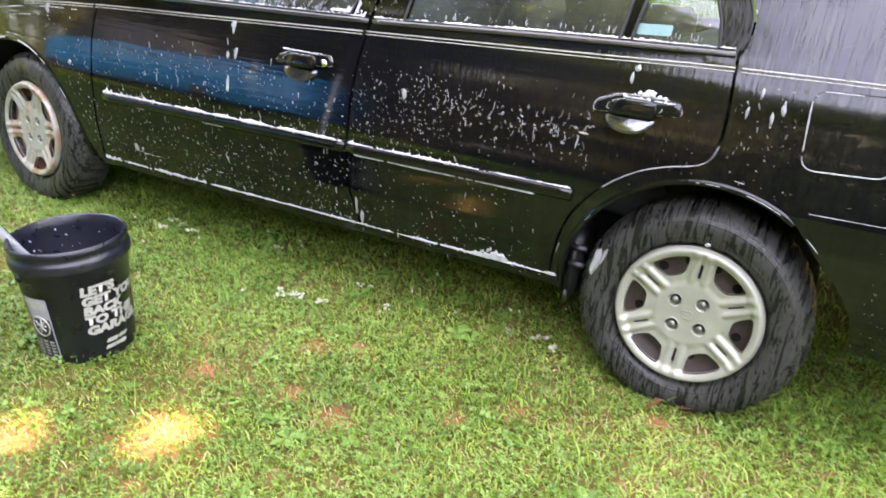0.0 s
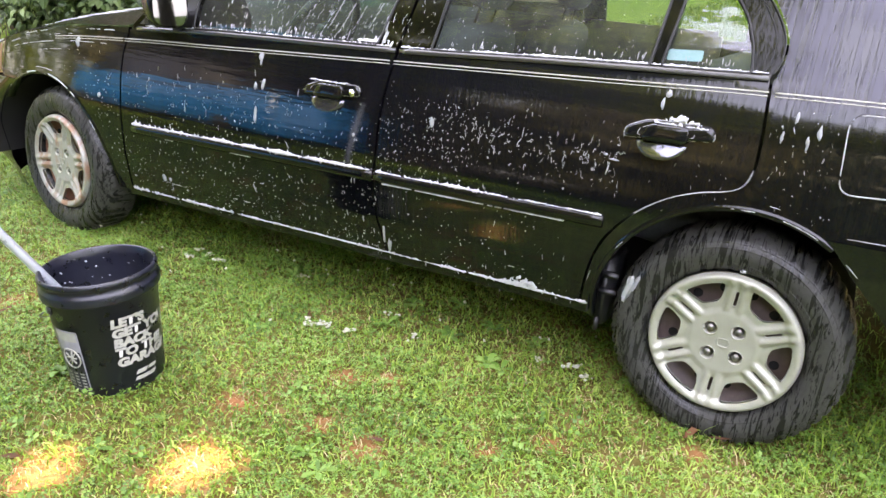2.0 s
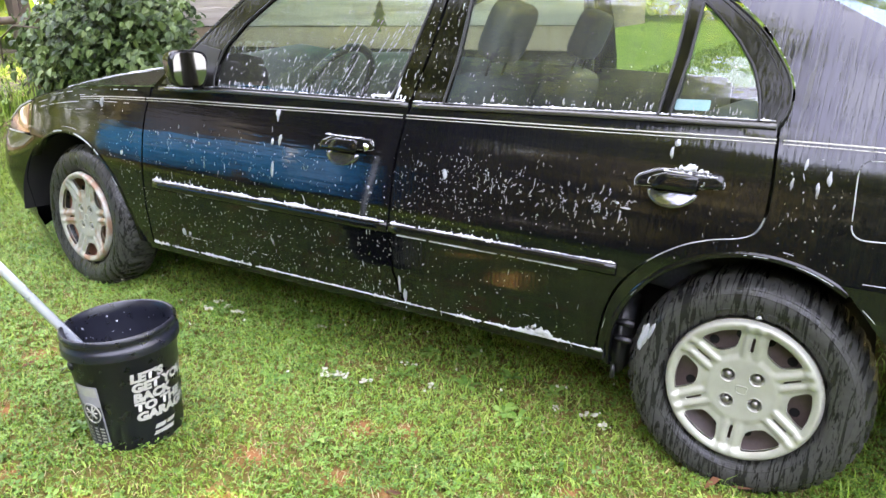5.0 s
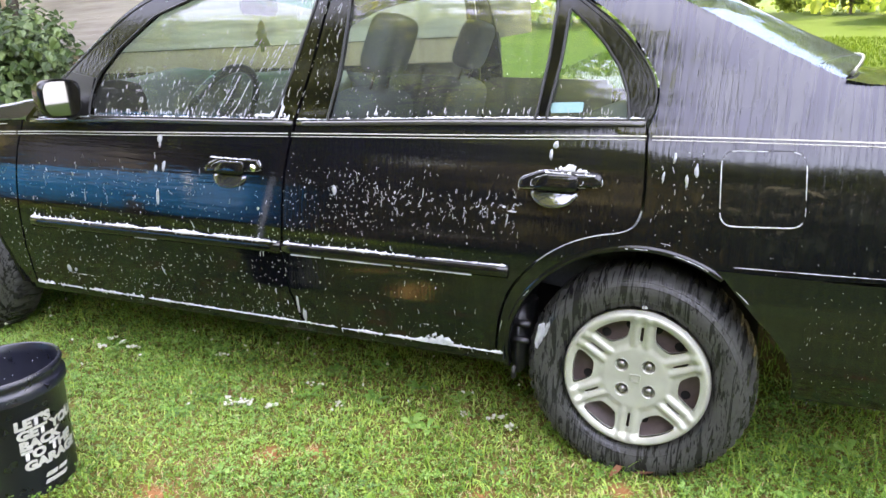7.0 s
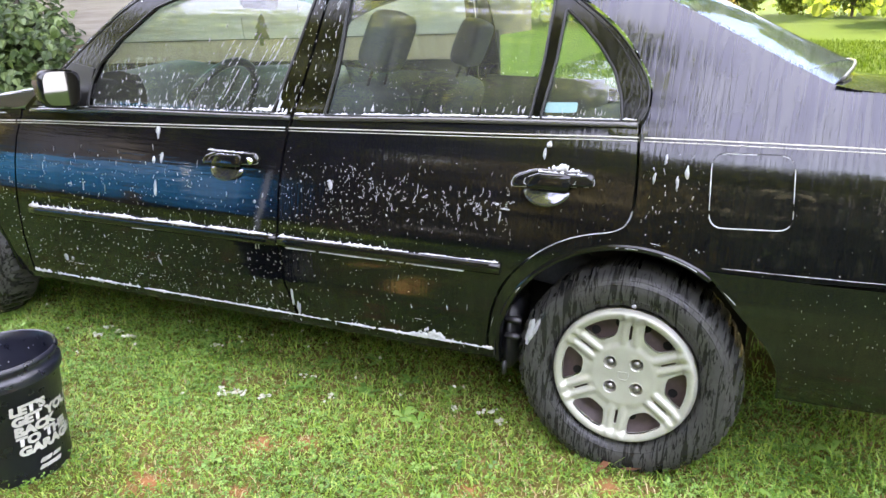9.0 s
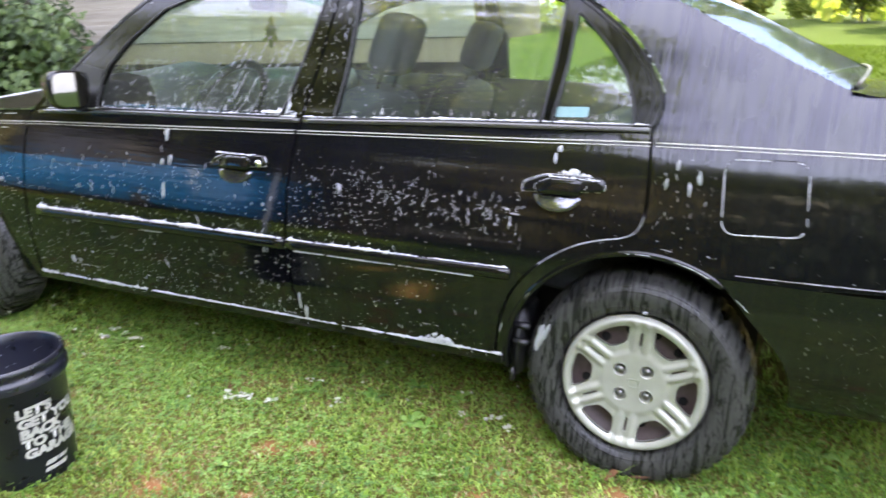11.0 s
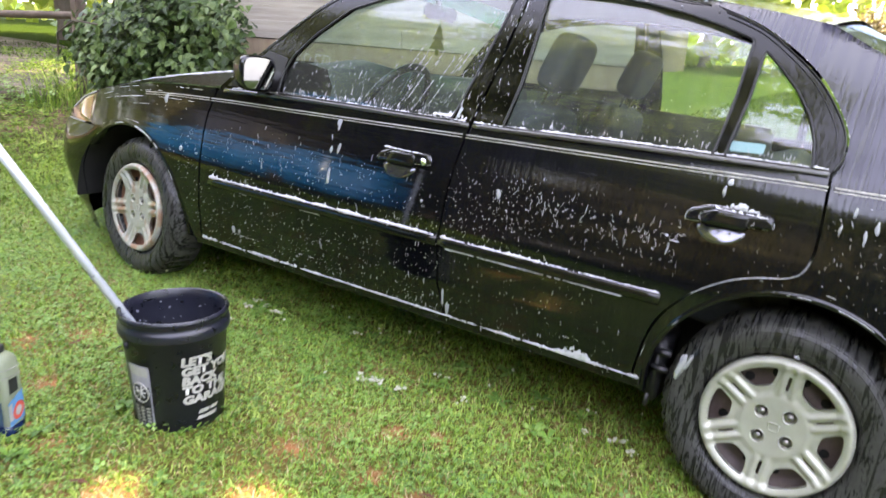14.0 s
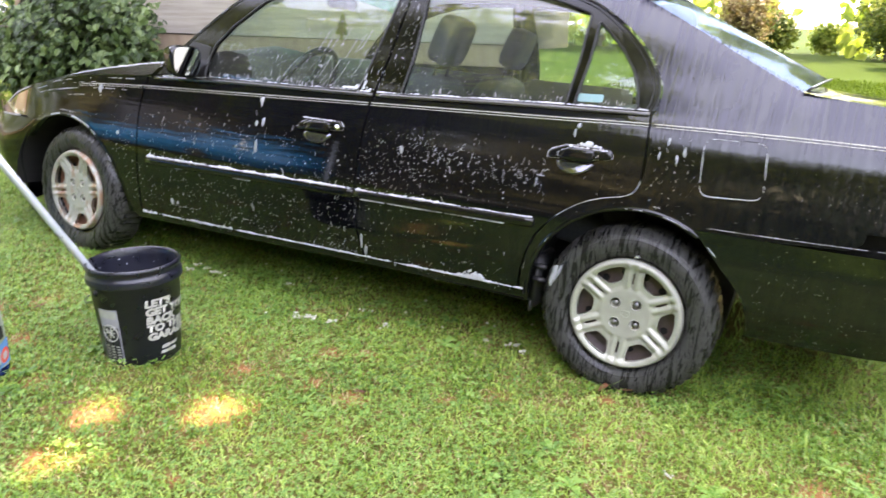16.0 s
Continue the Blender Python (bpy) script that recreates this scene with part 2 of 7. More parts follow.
def thin_foam():
    m = material("thin_soap_foam", [(0.36, 0.37, 0.39), (0.52, 0.53, 0.55)], rough=0.5, scale=60)
    t = m.node_tree
    out = t.nodes["Material Output"]
    clear = t.nodes.new("ShaderNodeBsdfTransparent")
    mix = t.nodes.new("ShaderNodeMixShader")
    mix.inputs[0].default_value = 0.42
    t.links.new(t.nodes["Principled BSDF"].outputs[0], mix.inputs[1])
    t.links.new(clear.outputs[0], mix.inputs[2])
    t.links.new(mix.outputs[0], out.inputs[0])
    return m


FOAM_THIN = thin_foam()
MIRROR = material("mirror_glass", [(0.105, 0.118, 0.125), (0.135, 0.148, 0.155)], rough=0.02, metal=1.0)
AMBER = material("amber_lens", [(0.34, 0.17, 0.10), (0.44, 0.26, 0.18)], rough=0.1, coat=1.0)
LENS = material("headlamp_lens", [(0.11, 0.065, 0.045), (0.20, 0.13, 0.10)], rough=0.08, coat=1.0, metal=0.3)
SLEEK_PAINT = material("black_paint_front", [(0.0019, 0.0022, 0.0030), (0.0034, 0.0037, 0.0048)], rough=0.05, scale=9, stretch=(0.35, 0.6, 5), bump=0.07, bump_scale=10, rough_var=0.03, coat=0.10, spec=0.5)
soap_sky_film(SLEEK_PAINT, 0.012, 0.66, 0.93, 0.55, 0.42)
FRAME_PAINT = material("window_frame_black", [(0.0012, 0.0012, 0.0013), (0.0024, 0.0024, 0.0026)], rough=0.12, scale=12, stretch=(6, 6, 0.6), spec=0.30, bump=0.08, bump_scale=14)
HOOD_PAINT = material("wet_black_paint_streaked", [(0.0019, 0.0022, 0.0030), (0.0034, 0.0037, 0.0048)], rough=0.16, scale=9, stretch=(0.7, 14, 6), bump=0.2, bump_scale=14, rough_var=0.10, coat=0.0, spec=0.07)
CLOTH = material("grey_seat_cloth", [(0.036, 0.038, 0.046), (0.066, 0.069, 0.080)], rough=0.9, scale=90, bump=0.2)
TRIM_GREY = material("grey_trim_plastic", [(0.022, 0.022, 0.024), (0.040, 0.040, 0.043)], rough=0.6, scale=50, bump=0.1)
DASH = material("grey_dashboard_vinyl", [(0.075, 0.075, 0.075), (0.12, 0.12, 0.118)], rough=0.55, scale=50, bump=0.1)
BEIGE = material("light_headliner", [(0.42, 0.41, 0.38), (0.5, 0.49, 0.46)], rough=0.9, scale=50, bump=0.1)
BODY_DARK = material("underbody", [(0.002, 0.002, 0.002), (0.006, 0.0055, 0.005)], rough=0.8, scale=15)
TEAL = material("pale_sticker", [(0.12, 0.24, 0.24), (0.17, 0.29, 0.29)], rough=0.4, scale=200)
PINE = material("air_freshener_card", [(0.05, 0.10, 0.02), (0.10, 0.16, 0.03)], rough=0.7)

# ---- building helpers ----


def part(name, bm, mat, parent=None, label="", smooth=True, normals=None):
    """Links a bmesh as one mesh object under a thing or a part."""
    me = bpy.data.meshes.new(name)
    bm.normal_update()
    bm.to_mesh(me)
    bm.free()
    me.materials.append(mat)
    if smooth:
        me.polygons.foreach_set("use_smooth", [True] * len(me.polygons))
    if normals:
        me.normals_split_custom_set_from_vertices(normals)
    ob = new(name, me)
    if parent is not None:
        ob.parent = parent
    if label:
        tagged(ob, label)
    return ob


def empty(name, m, label, category, group="", kind=""):
    ob = new(name)
    ob.matrix_world = m
    return tagged(ob, label, category, group, kind)


def add_box(bm, x0, x1, y0, y1, z0, z1, bevel=0.0, m=None):
    r = bmesh.ops.create_cube(bm, size=1.0)
    vs = r["verts"]
    for v in vs:
        v.co = Vector((x0 + (v.co.x + 0.5) * (x1 - x0), y0 + (v.co.y + 0.5) * (y1 - y0), z0 + (v.co.z + 0.5) * (z1 - z0)))
    if bevel:
        es = list({e for v in vs for e in v.link_edges})
        r = bmesh.ops.bevel(bm, geom=es, offset=bevel, segments=2, affect="EDGES")
        vs = list({v for f in r["faces"] for v in f.verts} | {v for v in vs if v.is_valid})
    if m is not None:
        for v in vs:
            v.co = m @ v.co
    return vs


def box(x0, x1, y0, y1, z0, z1, bevel=0.0, m=None):
    bm = bmesh.new()
    add_box(bm, x0, x1, y0, y1, z0, z1, bevel, m)
    return bm


def add_grid(bm, rows, close_u=False, close_v=False):
    """Quads over a grid of points, rows of equal length."""
    vs = [[bm.verts.new(p) for p in r] for r in rows]
    nu, nv = len(vs), len(vs[0])
    for i in range(nu if close_u else nu - 1):
        for j in range(nv if close_v else nv - 1):
            bm.faces.new((vs[i][j], vs[(i + 1) % nu][j], vs[(i + 1) % nu][(j + 1) % nv], vs[i][(j + 1) % nv]))
    return vs


def grid(rows, close_u=False, close_v=False):
    bm = bmesh.new()
    add_grid(bm, rows, close_u, close_v)
    bmesh.ops.recalc_face_normals(bm, faces=bm.faces)
    return bm


def add_tube(bm, pts, radius, sides=8, caps=True):
    pts = [Vector(p) for p in pts]
    rows = []
    for i, p in enumerate(pts):
        d = (pts[min(i + 1, len(pts) - 1)] - pts[max(i - 1, 0)]).normalized()
        a = d.orthogonal().normalized() if not rows else (last_a - d * last_a.dot(d)).normalized()
        b = d.cross(a)
        last_a = a
        r = radius[i] if isinstance(radius, (list, tuple)) else radius
        rows.append([p + r * (a * math.cos(k * math.tau / sides) + b * math.sin(k * math.tau / sides)) for k in range(sides)])
    vs = add_grid(bm, rows, close_v=True)
    if caps:
        bm.faces.new(vs[0][::-1])
        bm.faces.new(vs[-1])


def tube(pts, radius, sides=8, caps=True):
    bm = bmesh.new()
    add_tube(bm, pts, radius, sides, caps)
    bmesh.ops.recalc_face_normals(bm, faces=bm.faces)
    return bm


def lathe(profile, sides=48, axis="y", centre=(0, 0, 0)):
    """Turns (radius, along) pairs round an axis."""
    c = Vector(centre)
    rows = []
    for r, h in profile:
        ring = []
        for k in range(sides):
            a = k * math.tau / sides
            u, v = r * math.cos(a), r * math.sin(a)
            ring.append(c + (Vector((u, h, v)) if axis == "y" else Vector((u, v, h)) if axis == "z" else Vector((h, u, v))))
        rows.append(ring)
    return grid(rows, close_v=True)


def hermite(xs, ys):
    """A smooth curve through points (Fritsch-Carlson), as a function."""
    xs, ys = np.array(xs, float), np.array(ys, float)
    h, d = np.diff(xs), np.diff(ys) / np.diff(xs)
    m = np.zeros_like(xs)
    m[0], m[-1] = d[0], d[-1]
    for i in range(1, len(xs) - 1):
        m[i] = 0 if d[i - 1] * d[i] <= 0 else 2 * d[i - 1] * d[i] / (d[i - 1] + d[i]) * 0.5 + 0.25 * (d[i - 1] + d[i])

    def f(v):
        v = np.clip(v, xs[0], xs[-1])
        i = np.clip(np.searchsorted(xs, v) - 1, 0, len(xs) - 2)
        s = (v - xs[i]) / h[i]
        return ((1 + 2 * s) * (1 - s) ** 2 * ys[i] + s * (1 - s) ** 2 * h[i] * m[i] + s * s * (3 - 2 * s) * ys[i + 1] + s * s * (s - 1) * h[i] * m[i + 1])
    return f


def inside(p, poly):
    x, y = p
    hit = False
    for (x0, y0), (x1, y1) in zip(poly, poly[1:] + poly[:1]):
        if (y0 > y) != (y1 > y) and x < (x1 - x0) * (y - y0) / (y1 - y0) + x0:
            hit = not hit
    return hit


def resample(poly, step):
    """Points along a closed outline, no further apart than step."""
    out = []
    for (x0, y0), (x1, y1) in zip(poly, poly[1:] + poly[:1]):
        n = max(1, math.ceil(math.hypot(x1 - x0, y1 - y0) / step))
        out += [(x0 + (x1 - x0) * i / n, y0 + (y1 - y0) * i / n) for i in range(n)]
    return out


def rounded(poly, r, seg=5):
    """An outline with its corners rounded."""
    out, n = [], len(poly)
    for i in range(n):
        p, a, b = Vector(poly[i]), Vector(poly[i - 1]), Vector(poly[(i + 1) % n])
        d0, d1 = (a - p), (b - p)
        k = min(r, d0.length * 0.45, d1.length * 0.45)
        s, e = p + d0.normalized() * k, p + d1.normalized() * k
        for j in range(seg + 1):
            t = j / seg
            q = s * (1 - t) ** 2 + p * 2 * t * (1 - t) + e * t * t
            out.append((q.x, q.y))
    return out


def arc(cx, cy, r, a0, a1, n=16):
    return [(cx + r * math.cos(radians(a0 + (a1 - a0) * i / n)), cy + r * math.sin(radians(a0 + (a1 - a0) * i / n))) for i in range(n + 1)]


def sheet(outline, holes, place, step=0.03, rim=0.015, away=Vector((0, 1, 0)), normal=None):
    """A curved panel cut to an outline with holes: flat triangles over (u, v), lifted by place(u, v), with a rim turned inwards.
    Returns the bmesh and its vertex normals."""
    loops = [resample(outline, step)] + [resample(h, step) for h in holes]
    pts, edges = [], []
    for lp in loops:
        k = len(pts)
        pts += [Vector(p) for p in lp]
        edges += [(k + i, k + (i + 1) % len(lp)) for i in range(len(lp))]
    us, vs = [p[0] for p in outline], [p[1] for p in outline]
    nu, nv = int((max(us) - min(us)) / step), int((max(vs) - min(vs)) / step)
    border = np.array([tuple(p) for p in pts])
    for i in range(1, nu + 1):
        for j in range(1, nv + 1):
            q = (min(us) + (i + 0.5 * (j % 2)) * step, min(vs) + j * step)
            if np.min((border[:, 0] - q[0]) ** 2 + (border[:, 1] - q[1]) ** 2) > (0.55 * step) ** 2 and inside(q, loops[0]) and not any(inside(q, h) for h in loops[1:]):
                pts.append(Vector(q))
    out = geometry.delaunay_2d_cdt(pts, edges, [], 0, 1e-6)
    v2, faces = out[0], out[2]
    bm = bmesh.new()
    normals = []

    def nrm(u, v):
        if normal:
            return normal(u, v)
        e = 0.004
        a = Vector(place(u + e, v)) - Vector(place(u - e, v))
        b = Vector(place(u, v + e)) - Vector(place(u, v - e))
        n = a.cross(b).normalized()
        return n if n.dot(away) < 0 else -n
    vs3 = []
    for p in v2:
        vs3.append(bm.verts.new(place(p.x, p.y)))
        normals.append(nrm(p.x, p.y))
    for f in faces:
        c = sum((v2[i] for i in f), Vector((0, 0))) / len(f)
        if inside(c, loops[0]) and not any(inside(c, h) for h in loops[1:]):
            try:
                fc = bm.faces.new([vs3[i] for i in f])
                fc.normal_update()
                if fc.normal.dot(normals[f[0]]) < 0:
                    fc.normal_flip()
            except ValueError:
                pass
    if rim:
        for lp in loops:
            for (a, b) in zip(lp, lp[1:] + lp[:1]):
                pa, pb = Vector(place(*a)), Vector(place(*b))
                q = [bm.verts.new(c) for c in (pa, pb, pb + away * rim, pa + away * rim)]
                bm.faces.new(q)
                n = (pb - pa).cross(away).normalized()
                normals += [n] * 4
    return bm, normals

# ---- the car ----
# Its own frame: x to the rear, y from the near side across, z up; the near rear wheel's centre at x = 0, the front at -2.65.
WIDTH = 1.715
MID = WIDTH / 2
WHEELS = (0.0, -2.65)
AXLE_Z, TYRE_R = 0.297, 0.305
body_in = hermite([0.12, 0.18, 0.25, 0.32, 0.385, 0.40, 0.45, 0.57, 0.70, 0.80, 0.88, 0.93, 0.97, 1.03, 1.10, 1.25, 1.36, 1.42],
                  [0.125, 0.090, 0.060, 0.038, 0.022, 0.0165, 0.010, 0.0, 0.010, 0.022, 0.035, 0.05, 0.072, 0.10, 0.135, 0.205, 0.275, 0.35])
plan_in = hermite([-3.48, -3.42, -3.32, -3.2, -3.0, -2.6, -2.2, -0.3, 0.0, 0.3, 0.6, 0.8, 0.9, 0.96],
                  [0.42, 0.27, 0.16, 0.095, 0.045, 0.012, 0.0, 0.0, 0.0, 0.010, 0.035, 0.075, 0.13, 0.22])


def side_y(x, z):
    """How far in the car's flank lies at (x, z)."""
    return float(body_in(z) + plan_in(x))


def flank(x, z, out=0.0):
    return Vector((x, side_y(x, z) - out, z))


def near_or_far(far, out=0.0):
    if far:
        return (lambda x, z: Vector((x, WIDTH - side_y(x, z) + out, z))), Vector((0, -1, 0))
    return (lambda x, z: Vector((x, side_y(x, z) - out, z))), Vector((0, 1, 0))


car = empty("parked_car", LEVEL, "black four-door sedan covered in soap foam, parked on the grass", "car")


def panel(name, outline, mat, parent, far=False, holes=(), out=0.0, step=0.03, rim=0.015, label=""):
    place, away = near_or_far(far, out)
    bm, ns = sheet(outline, list(holes), place, step, rim, away)
    return part(name, bm, mat, parent, label, normals=ns)


belt = hermite([-2.2, -1.83, -1.04, -0.54, -0.02], [0.872, 0.895, 0.922, 0.949, 0.971])
rail = hermite([-2.16, -2.05, -1.931, -1.763, -1.603, -1.4, -1.0, -0.7, -0.5, -0.3, -0.125], [0.885, 1.005, 1.134, 1.277, 1.345, 1.384, 1.402, 1.395, 1.382, 1.362, 1.337])


def span(f, a, b, n):
    return [(a + (b - a) * i / n, float(f(a + (b - a) * i / n))) for i in range(n + 1)]


SILL = hermite([-2.30, -1.1, -0.34], [0.262, 0.290, 0.304])
B_GAP = [(-1.042, 0.918), (-1.058, 0.84), (-1.068, 0.78), (-1.075, 0.70), (-1.077, 0.54), (-1.066, 0.40), (-1.040, 0.292)]
FD_FRONT = [(-2.236, 0.266), (-2.222, 0.387), (-2.211, 0.544), (-2.210, 0.70), (-2.20, 0.78), (-2.175, 0.86)]
RD_REAR_CORNERS = [(-0.024, 0.966), (-0.014, 0.86), (-0.012, 0.80), (-0.014, 0.76), (-0.028, 0.722), (-0.062, 0.701), (-0.128, 0.685), (-0.2, 0.655), (-0.272, 0.603),
           (-0.332, 0.532), (-0.366, 0.458), (-0.385, 0.36), (-0.391, 0.306)]


def smooth_line(pts, n=3):
    """A soft curve through the given points."""
    out = []
    for i in range(len(pts) - 1):
        a, b = pts[i], pts[i + 1]
        p, q = pts[max(0, i - 1)], pts[min(len(pts) - 1, i + 2)]
        for k in range(n):
            t = k / n
            out.append(tuple(0.5 * (2 * b0 + (c - a0) * t + (2 * a0 - 5 * b0 + 4 * c - d) * t * t + (3 * b0 - a0 - 3 * c + d) * t ** 3) for a0, b0, c, d in zip(p, a, b, q)))
    return out + [pts[-1]]


RD_REAR = smooth_line(RD_REAR_CORNERS)
ARCH_R = (0.0, 0.305, 0.357)
ARCH_F = (-2.685, 0.285, 0.365)
G = 0.004   # half a panel gap


def shift(points, dx, dz=0.0):
    return [(x + dx, z + dz) for x, z in points]


FD_SKIN = span(belt, -2.17, -1.046, 14) + shift(B_GAP[1:], -G) + span(SILL, -1.045, -2.232, 12)[1:] + shift(FD_FRONT[1:], G)
RD_SKIN = span(belt, -1.036, -0.028, 12) + shift(RD_REAR[1:], -G) + span(SILL, -0.40, -1.034, 8) + shift(B_GAP[-2:0:-1], G)
QUARTER = (smooth_line([(-0.016, 0.972), (-0.006, 1.01), (-0.010, 1.063), (-0.042, 1.118), (-0.10, 1.19), (-0.185, 1.256), (-0.29, 1.315), (-0.40, 1.352), (-0.47, 1.372)])
           + span(rail, -0.45, -0.125, 6) + [(-0.02, 1.288), (0.084, 1.239), (0.276, 1.145), (0.40, 1.088), (0.45, 1.078), (0.632, 1.066), (0.80, 1.048), (0.915, 1.02)]
           + [(0.935, 0.90), (0.935, 0.70), (0.655, 0.70), (0.648, 0.668), (0.613, 0.644), (0.40, 0.634), (0.197, 0.612)]
           + arc(*ARCH_R, 59, 186, 20) + [(-0.352, 0.262), (-0.385, 0.30)] + shift(RD_REAR[-2::-1], G))
FENDER = (span(hermite([-2.95, -2.8, -2.5, -2.18], [0.762, 0.803, 0.853, 0.878]), -2.95, -2.18, 10) + shift(FD_FRONT[::-1], -G) + [(-2.25, 0.255), (-2.318, 0.252)]
          + arc(*ARCH_F, -5, 128, 20) + [(-2.985, 0.612)])
FRONT_GLASS = [(-1.86, 0.905), (-1.872, 0.98), (-1.86, 1.04), (-1.80, 1.125), (-1.68, 1.232), (-1.52, 1.297), (-1.40, 1.327), (-1.22, 1.352), (-1.055, 1.360), (-1.062, 1.25), (-1.09, 1.08), (-1.118, 0.928)]
REAR_GLASS = [(-0.935, 0.935), (-0.928, 1.06), (-0.935, 1.22), (-0.952, 1.352), (-0.85, 1.362), (-0.756, 1.36), (-0.62, 1.348), (-0.5, 1.328), (-0.40, 1.305), (-0.302, 1.276), (-0.302, 1.12), (-0.312, 0.964)]
QUARTER_GLASS = [(-0.284, 0.966), (-0.268, 1.12), (-0.266, 1.252), (-0.215, 1.212), (-0.16, 1.16), (-0.112, 1.10), (-0.084, 1.04), (-0.07, 0.975)]
FD_FRAME = span(belt, -1.050, -2.155, 14) + span(rail, -2.16, -1.014, 26) + [(-1.022, 1.25), (-1.036, 1.05)]
RD_ARC = smooth_line([(-0.40, 1.345), (-0.29, 1.308), (-0.191, 1.249), (-0.108, 1.185), (-0.049, 1.116), (-0.018, 1.063), (-0.013, 1.01), (-0.024, 0.976)], 4)
RD_FRAME = (span(rail, -1.004, -0.47, 12) + RD_ARC
            + span(belt, -0.03, -1.040, 14) + [(-1.026, 1.05), (-1.012, 1.25)])


def glass(name, outline, parent, far, grow=0.008):
    cx = sum(p[0] for p in outline) / len(outline)
    cz = sum(p[1] for p in outline) / len(outline)
    o = [(x + math.copysign(grow, x - cx), z + math.copysign(grow, z - cz)) for x, z in outline]
    place, away = near_or_far(far, -0.012)
    bm, ns = sheet(o, [], place, 0.05, 0, away)
    # the pane is bowed a little more than the body side
    ns = [(n - Vector((0, 0, 1)) * 1.7 * max(0.0, 1.14 - v.co.z)).normalized() for n, v in zip(ns, bm.verts)]
    ob = part(name, bm, GLASS, parent, normals=ns)
    return ob


def strip_along(points, place, half_h, depth, round_n=3):
    """A moulding: a rounded bar that follows points on the flank."""
    bm = bmesh.new()
    rows = []
    for x, z in points:
        ring = []
        for k in range(8):
            a = math.tau * (k + 0.5) / 8
            h, d = half_h * max(-1, min(1, 1.25 * math.sin(a))), depth * max(-0.4, min(1, 1.2 * math.cos(a)))
            p, q = place(x, z + h), None
            p = Vector(p)
            p.y += -d if place(0, 0.5).y < MID else d
            ring.append(p)
        rows.append(ring)
    vs = add_grid(bm, rows, close_v=True)
    bm.faces.new(vs[0])
    bm.faces.new(vs[-1][::-1])
    bmesh.ops.recalc_face_normals(bm, faces=bm.faces)
    return bm


PLATES = []


def pull_handle(door, x0, x1, z0, z1, slope, far):
    """A flap handle in a recess: plate, flap and a scooped cup."""
    place, away = near_or_far(far)
    sgn = -1 if not far else 1
    w, h = x1 - x0, z1 - z0

    def at(x, z, d):
        p = place(x, z)
        return Vector((p.x, p.y + sgn * d, p.z))
    plate = rounded([(x0, z0 + 0.1 * h), (x0 + 0.03 * w, z0 + 0.6 * h), (x0 + 0.28 * w, z1), (x1, z1 - 0.02 * h), (x1 + 0.01, z0 + 0.02)], 0.018)
    plate = [(x, z + slope * (x - x0)) for x, z in plate]
    if not far:
        PLATES.append(plate)
    cx, cz = (x0 + x1) / 2, (z0 + z1) / 2
    bm = bmesh.new()
    rows = []
    for grow, d in ((1.0, 0.0), (1.0, 0.006), (0.95, 0.010), (0.85, 0.0125), (0.3, 0.014)):
        rows.append([at(cx + (x - cx) * grow, cz + (z - cz) * grow, d) for x, z in plate])
    vs = add_grid(bm, rows, close_v=True)
    bm.faces.new(vs[-1])
    bmesh.ops.recalc_face_normals(bm, faces=bm.faces)
    handle = part("door_handle", bm, PAINT, door, "glossy black flap door handle")
    flap = rounded([(x0 + 0.2 * w, z0 + 0.12 * h), (x0 + 0.3 * w, z1 - 0.16 * h), (x1 - 0.25 * w, z1 - 0.14 * h), (x1 - 0.25 * w, z0 + 0.1 * h)], 0.014)
    flap = [(x, z + slope * (x - x0)) for x, z in flap]
    fx = sum(p[0] for p in flap) / len(flap)
    fz = sum(p[1] for p in flap) / len(flap)
    bm = bmesh.new()
    rows = [[at(fx + (x - fx) * g, fz + (z - fz) * g, d) for x, z in flap] for g, d in ((1.0, 0.010), (1.0, 0.016), (0.93, 0.019), (0.4, 0.0205))]
    vs = add_grid(bm, rows, close_v=True)
    bm.faces.new(vs[-1])
    bmesh.ops.recalc_face_normals(bm, faces=bm.faces)
    part("flap", bm, PAINT, handle)
    # the scoop below, a shallow bowl that mirrors the ground and sky
    cup_x, cup_z, a, b = (x0 + x1) / 2 - 0.01, z0 + slope * w / 2, 0.060, 0.038
    cup = [(cup_x + a * math.cos(k), cup_z - b * max(0, -math.sin(k)) + 0.006 * max(0, math.sin(k))) for k in [math.tau * j / 24 for j in range(24)]]
    bm2 = bmesh.new()
    ring_rows = [[at(cup_x + (x - cup_x) * g, cup_z + (z - cup_z) * g, d + 0.40 * (cup_z + 0.004 - (cup_z + (z - cup_z) * g)) * (1 if d else 0)) for x, z in cup] for g, d in ((1.06, 0.0), (1.0, 0.002), (0.85, 0.004), (0.5, 0.005), (0.2, 0.0055))]
    vs = add_grid(bm2, ring_rows, close_v=True)
    bm2.faces.new(vs[-1])
    bmesh.ops.recalc_face_normals(bm2, faces=bm2.faces)
    part("finger_cup", bm2, PAINT_MIRROR, handle, "polished scooped cup")
    if x1 < -0.8:
        c = at(x1 - 0.02, cz + slope * w, 0.011)
        bm3 = lathe([(0.0001, 0), (0.012, 0), (0.012, sgn * 0.006), (0.0001, sgn * 0.008)], 16, "y", c)
        part("key_lock", bm3, CHROME, handle, "round metal key lock")
    return handle


PAINT_MIRROR = material("wet_black_paint", [(0.13, 0.13, 0.16), (0.19, 0.19, 0.22)], rough=0.05, metal=0.9, scale=9)

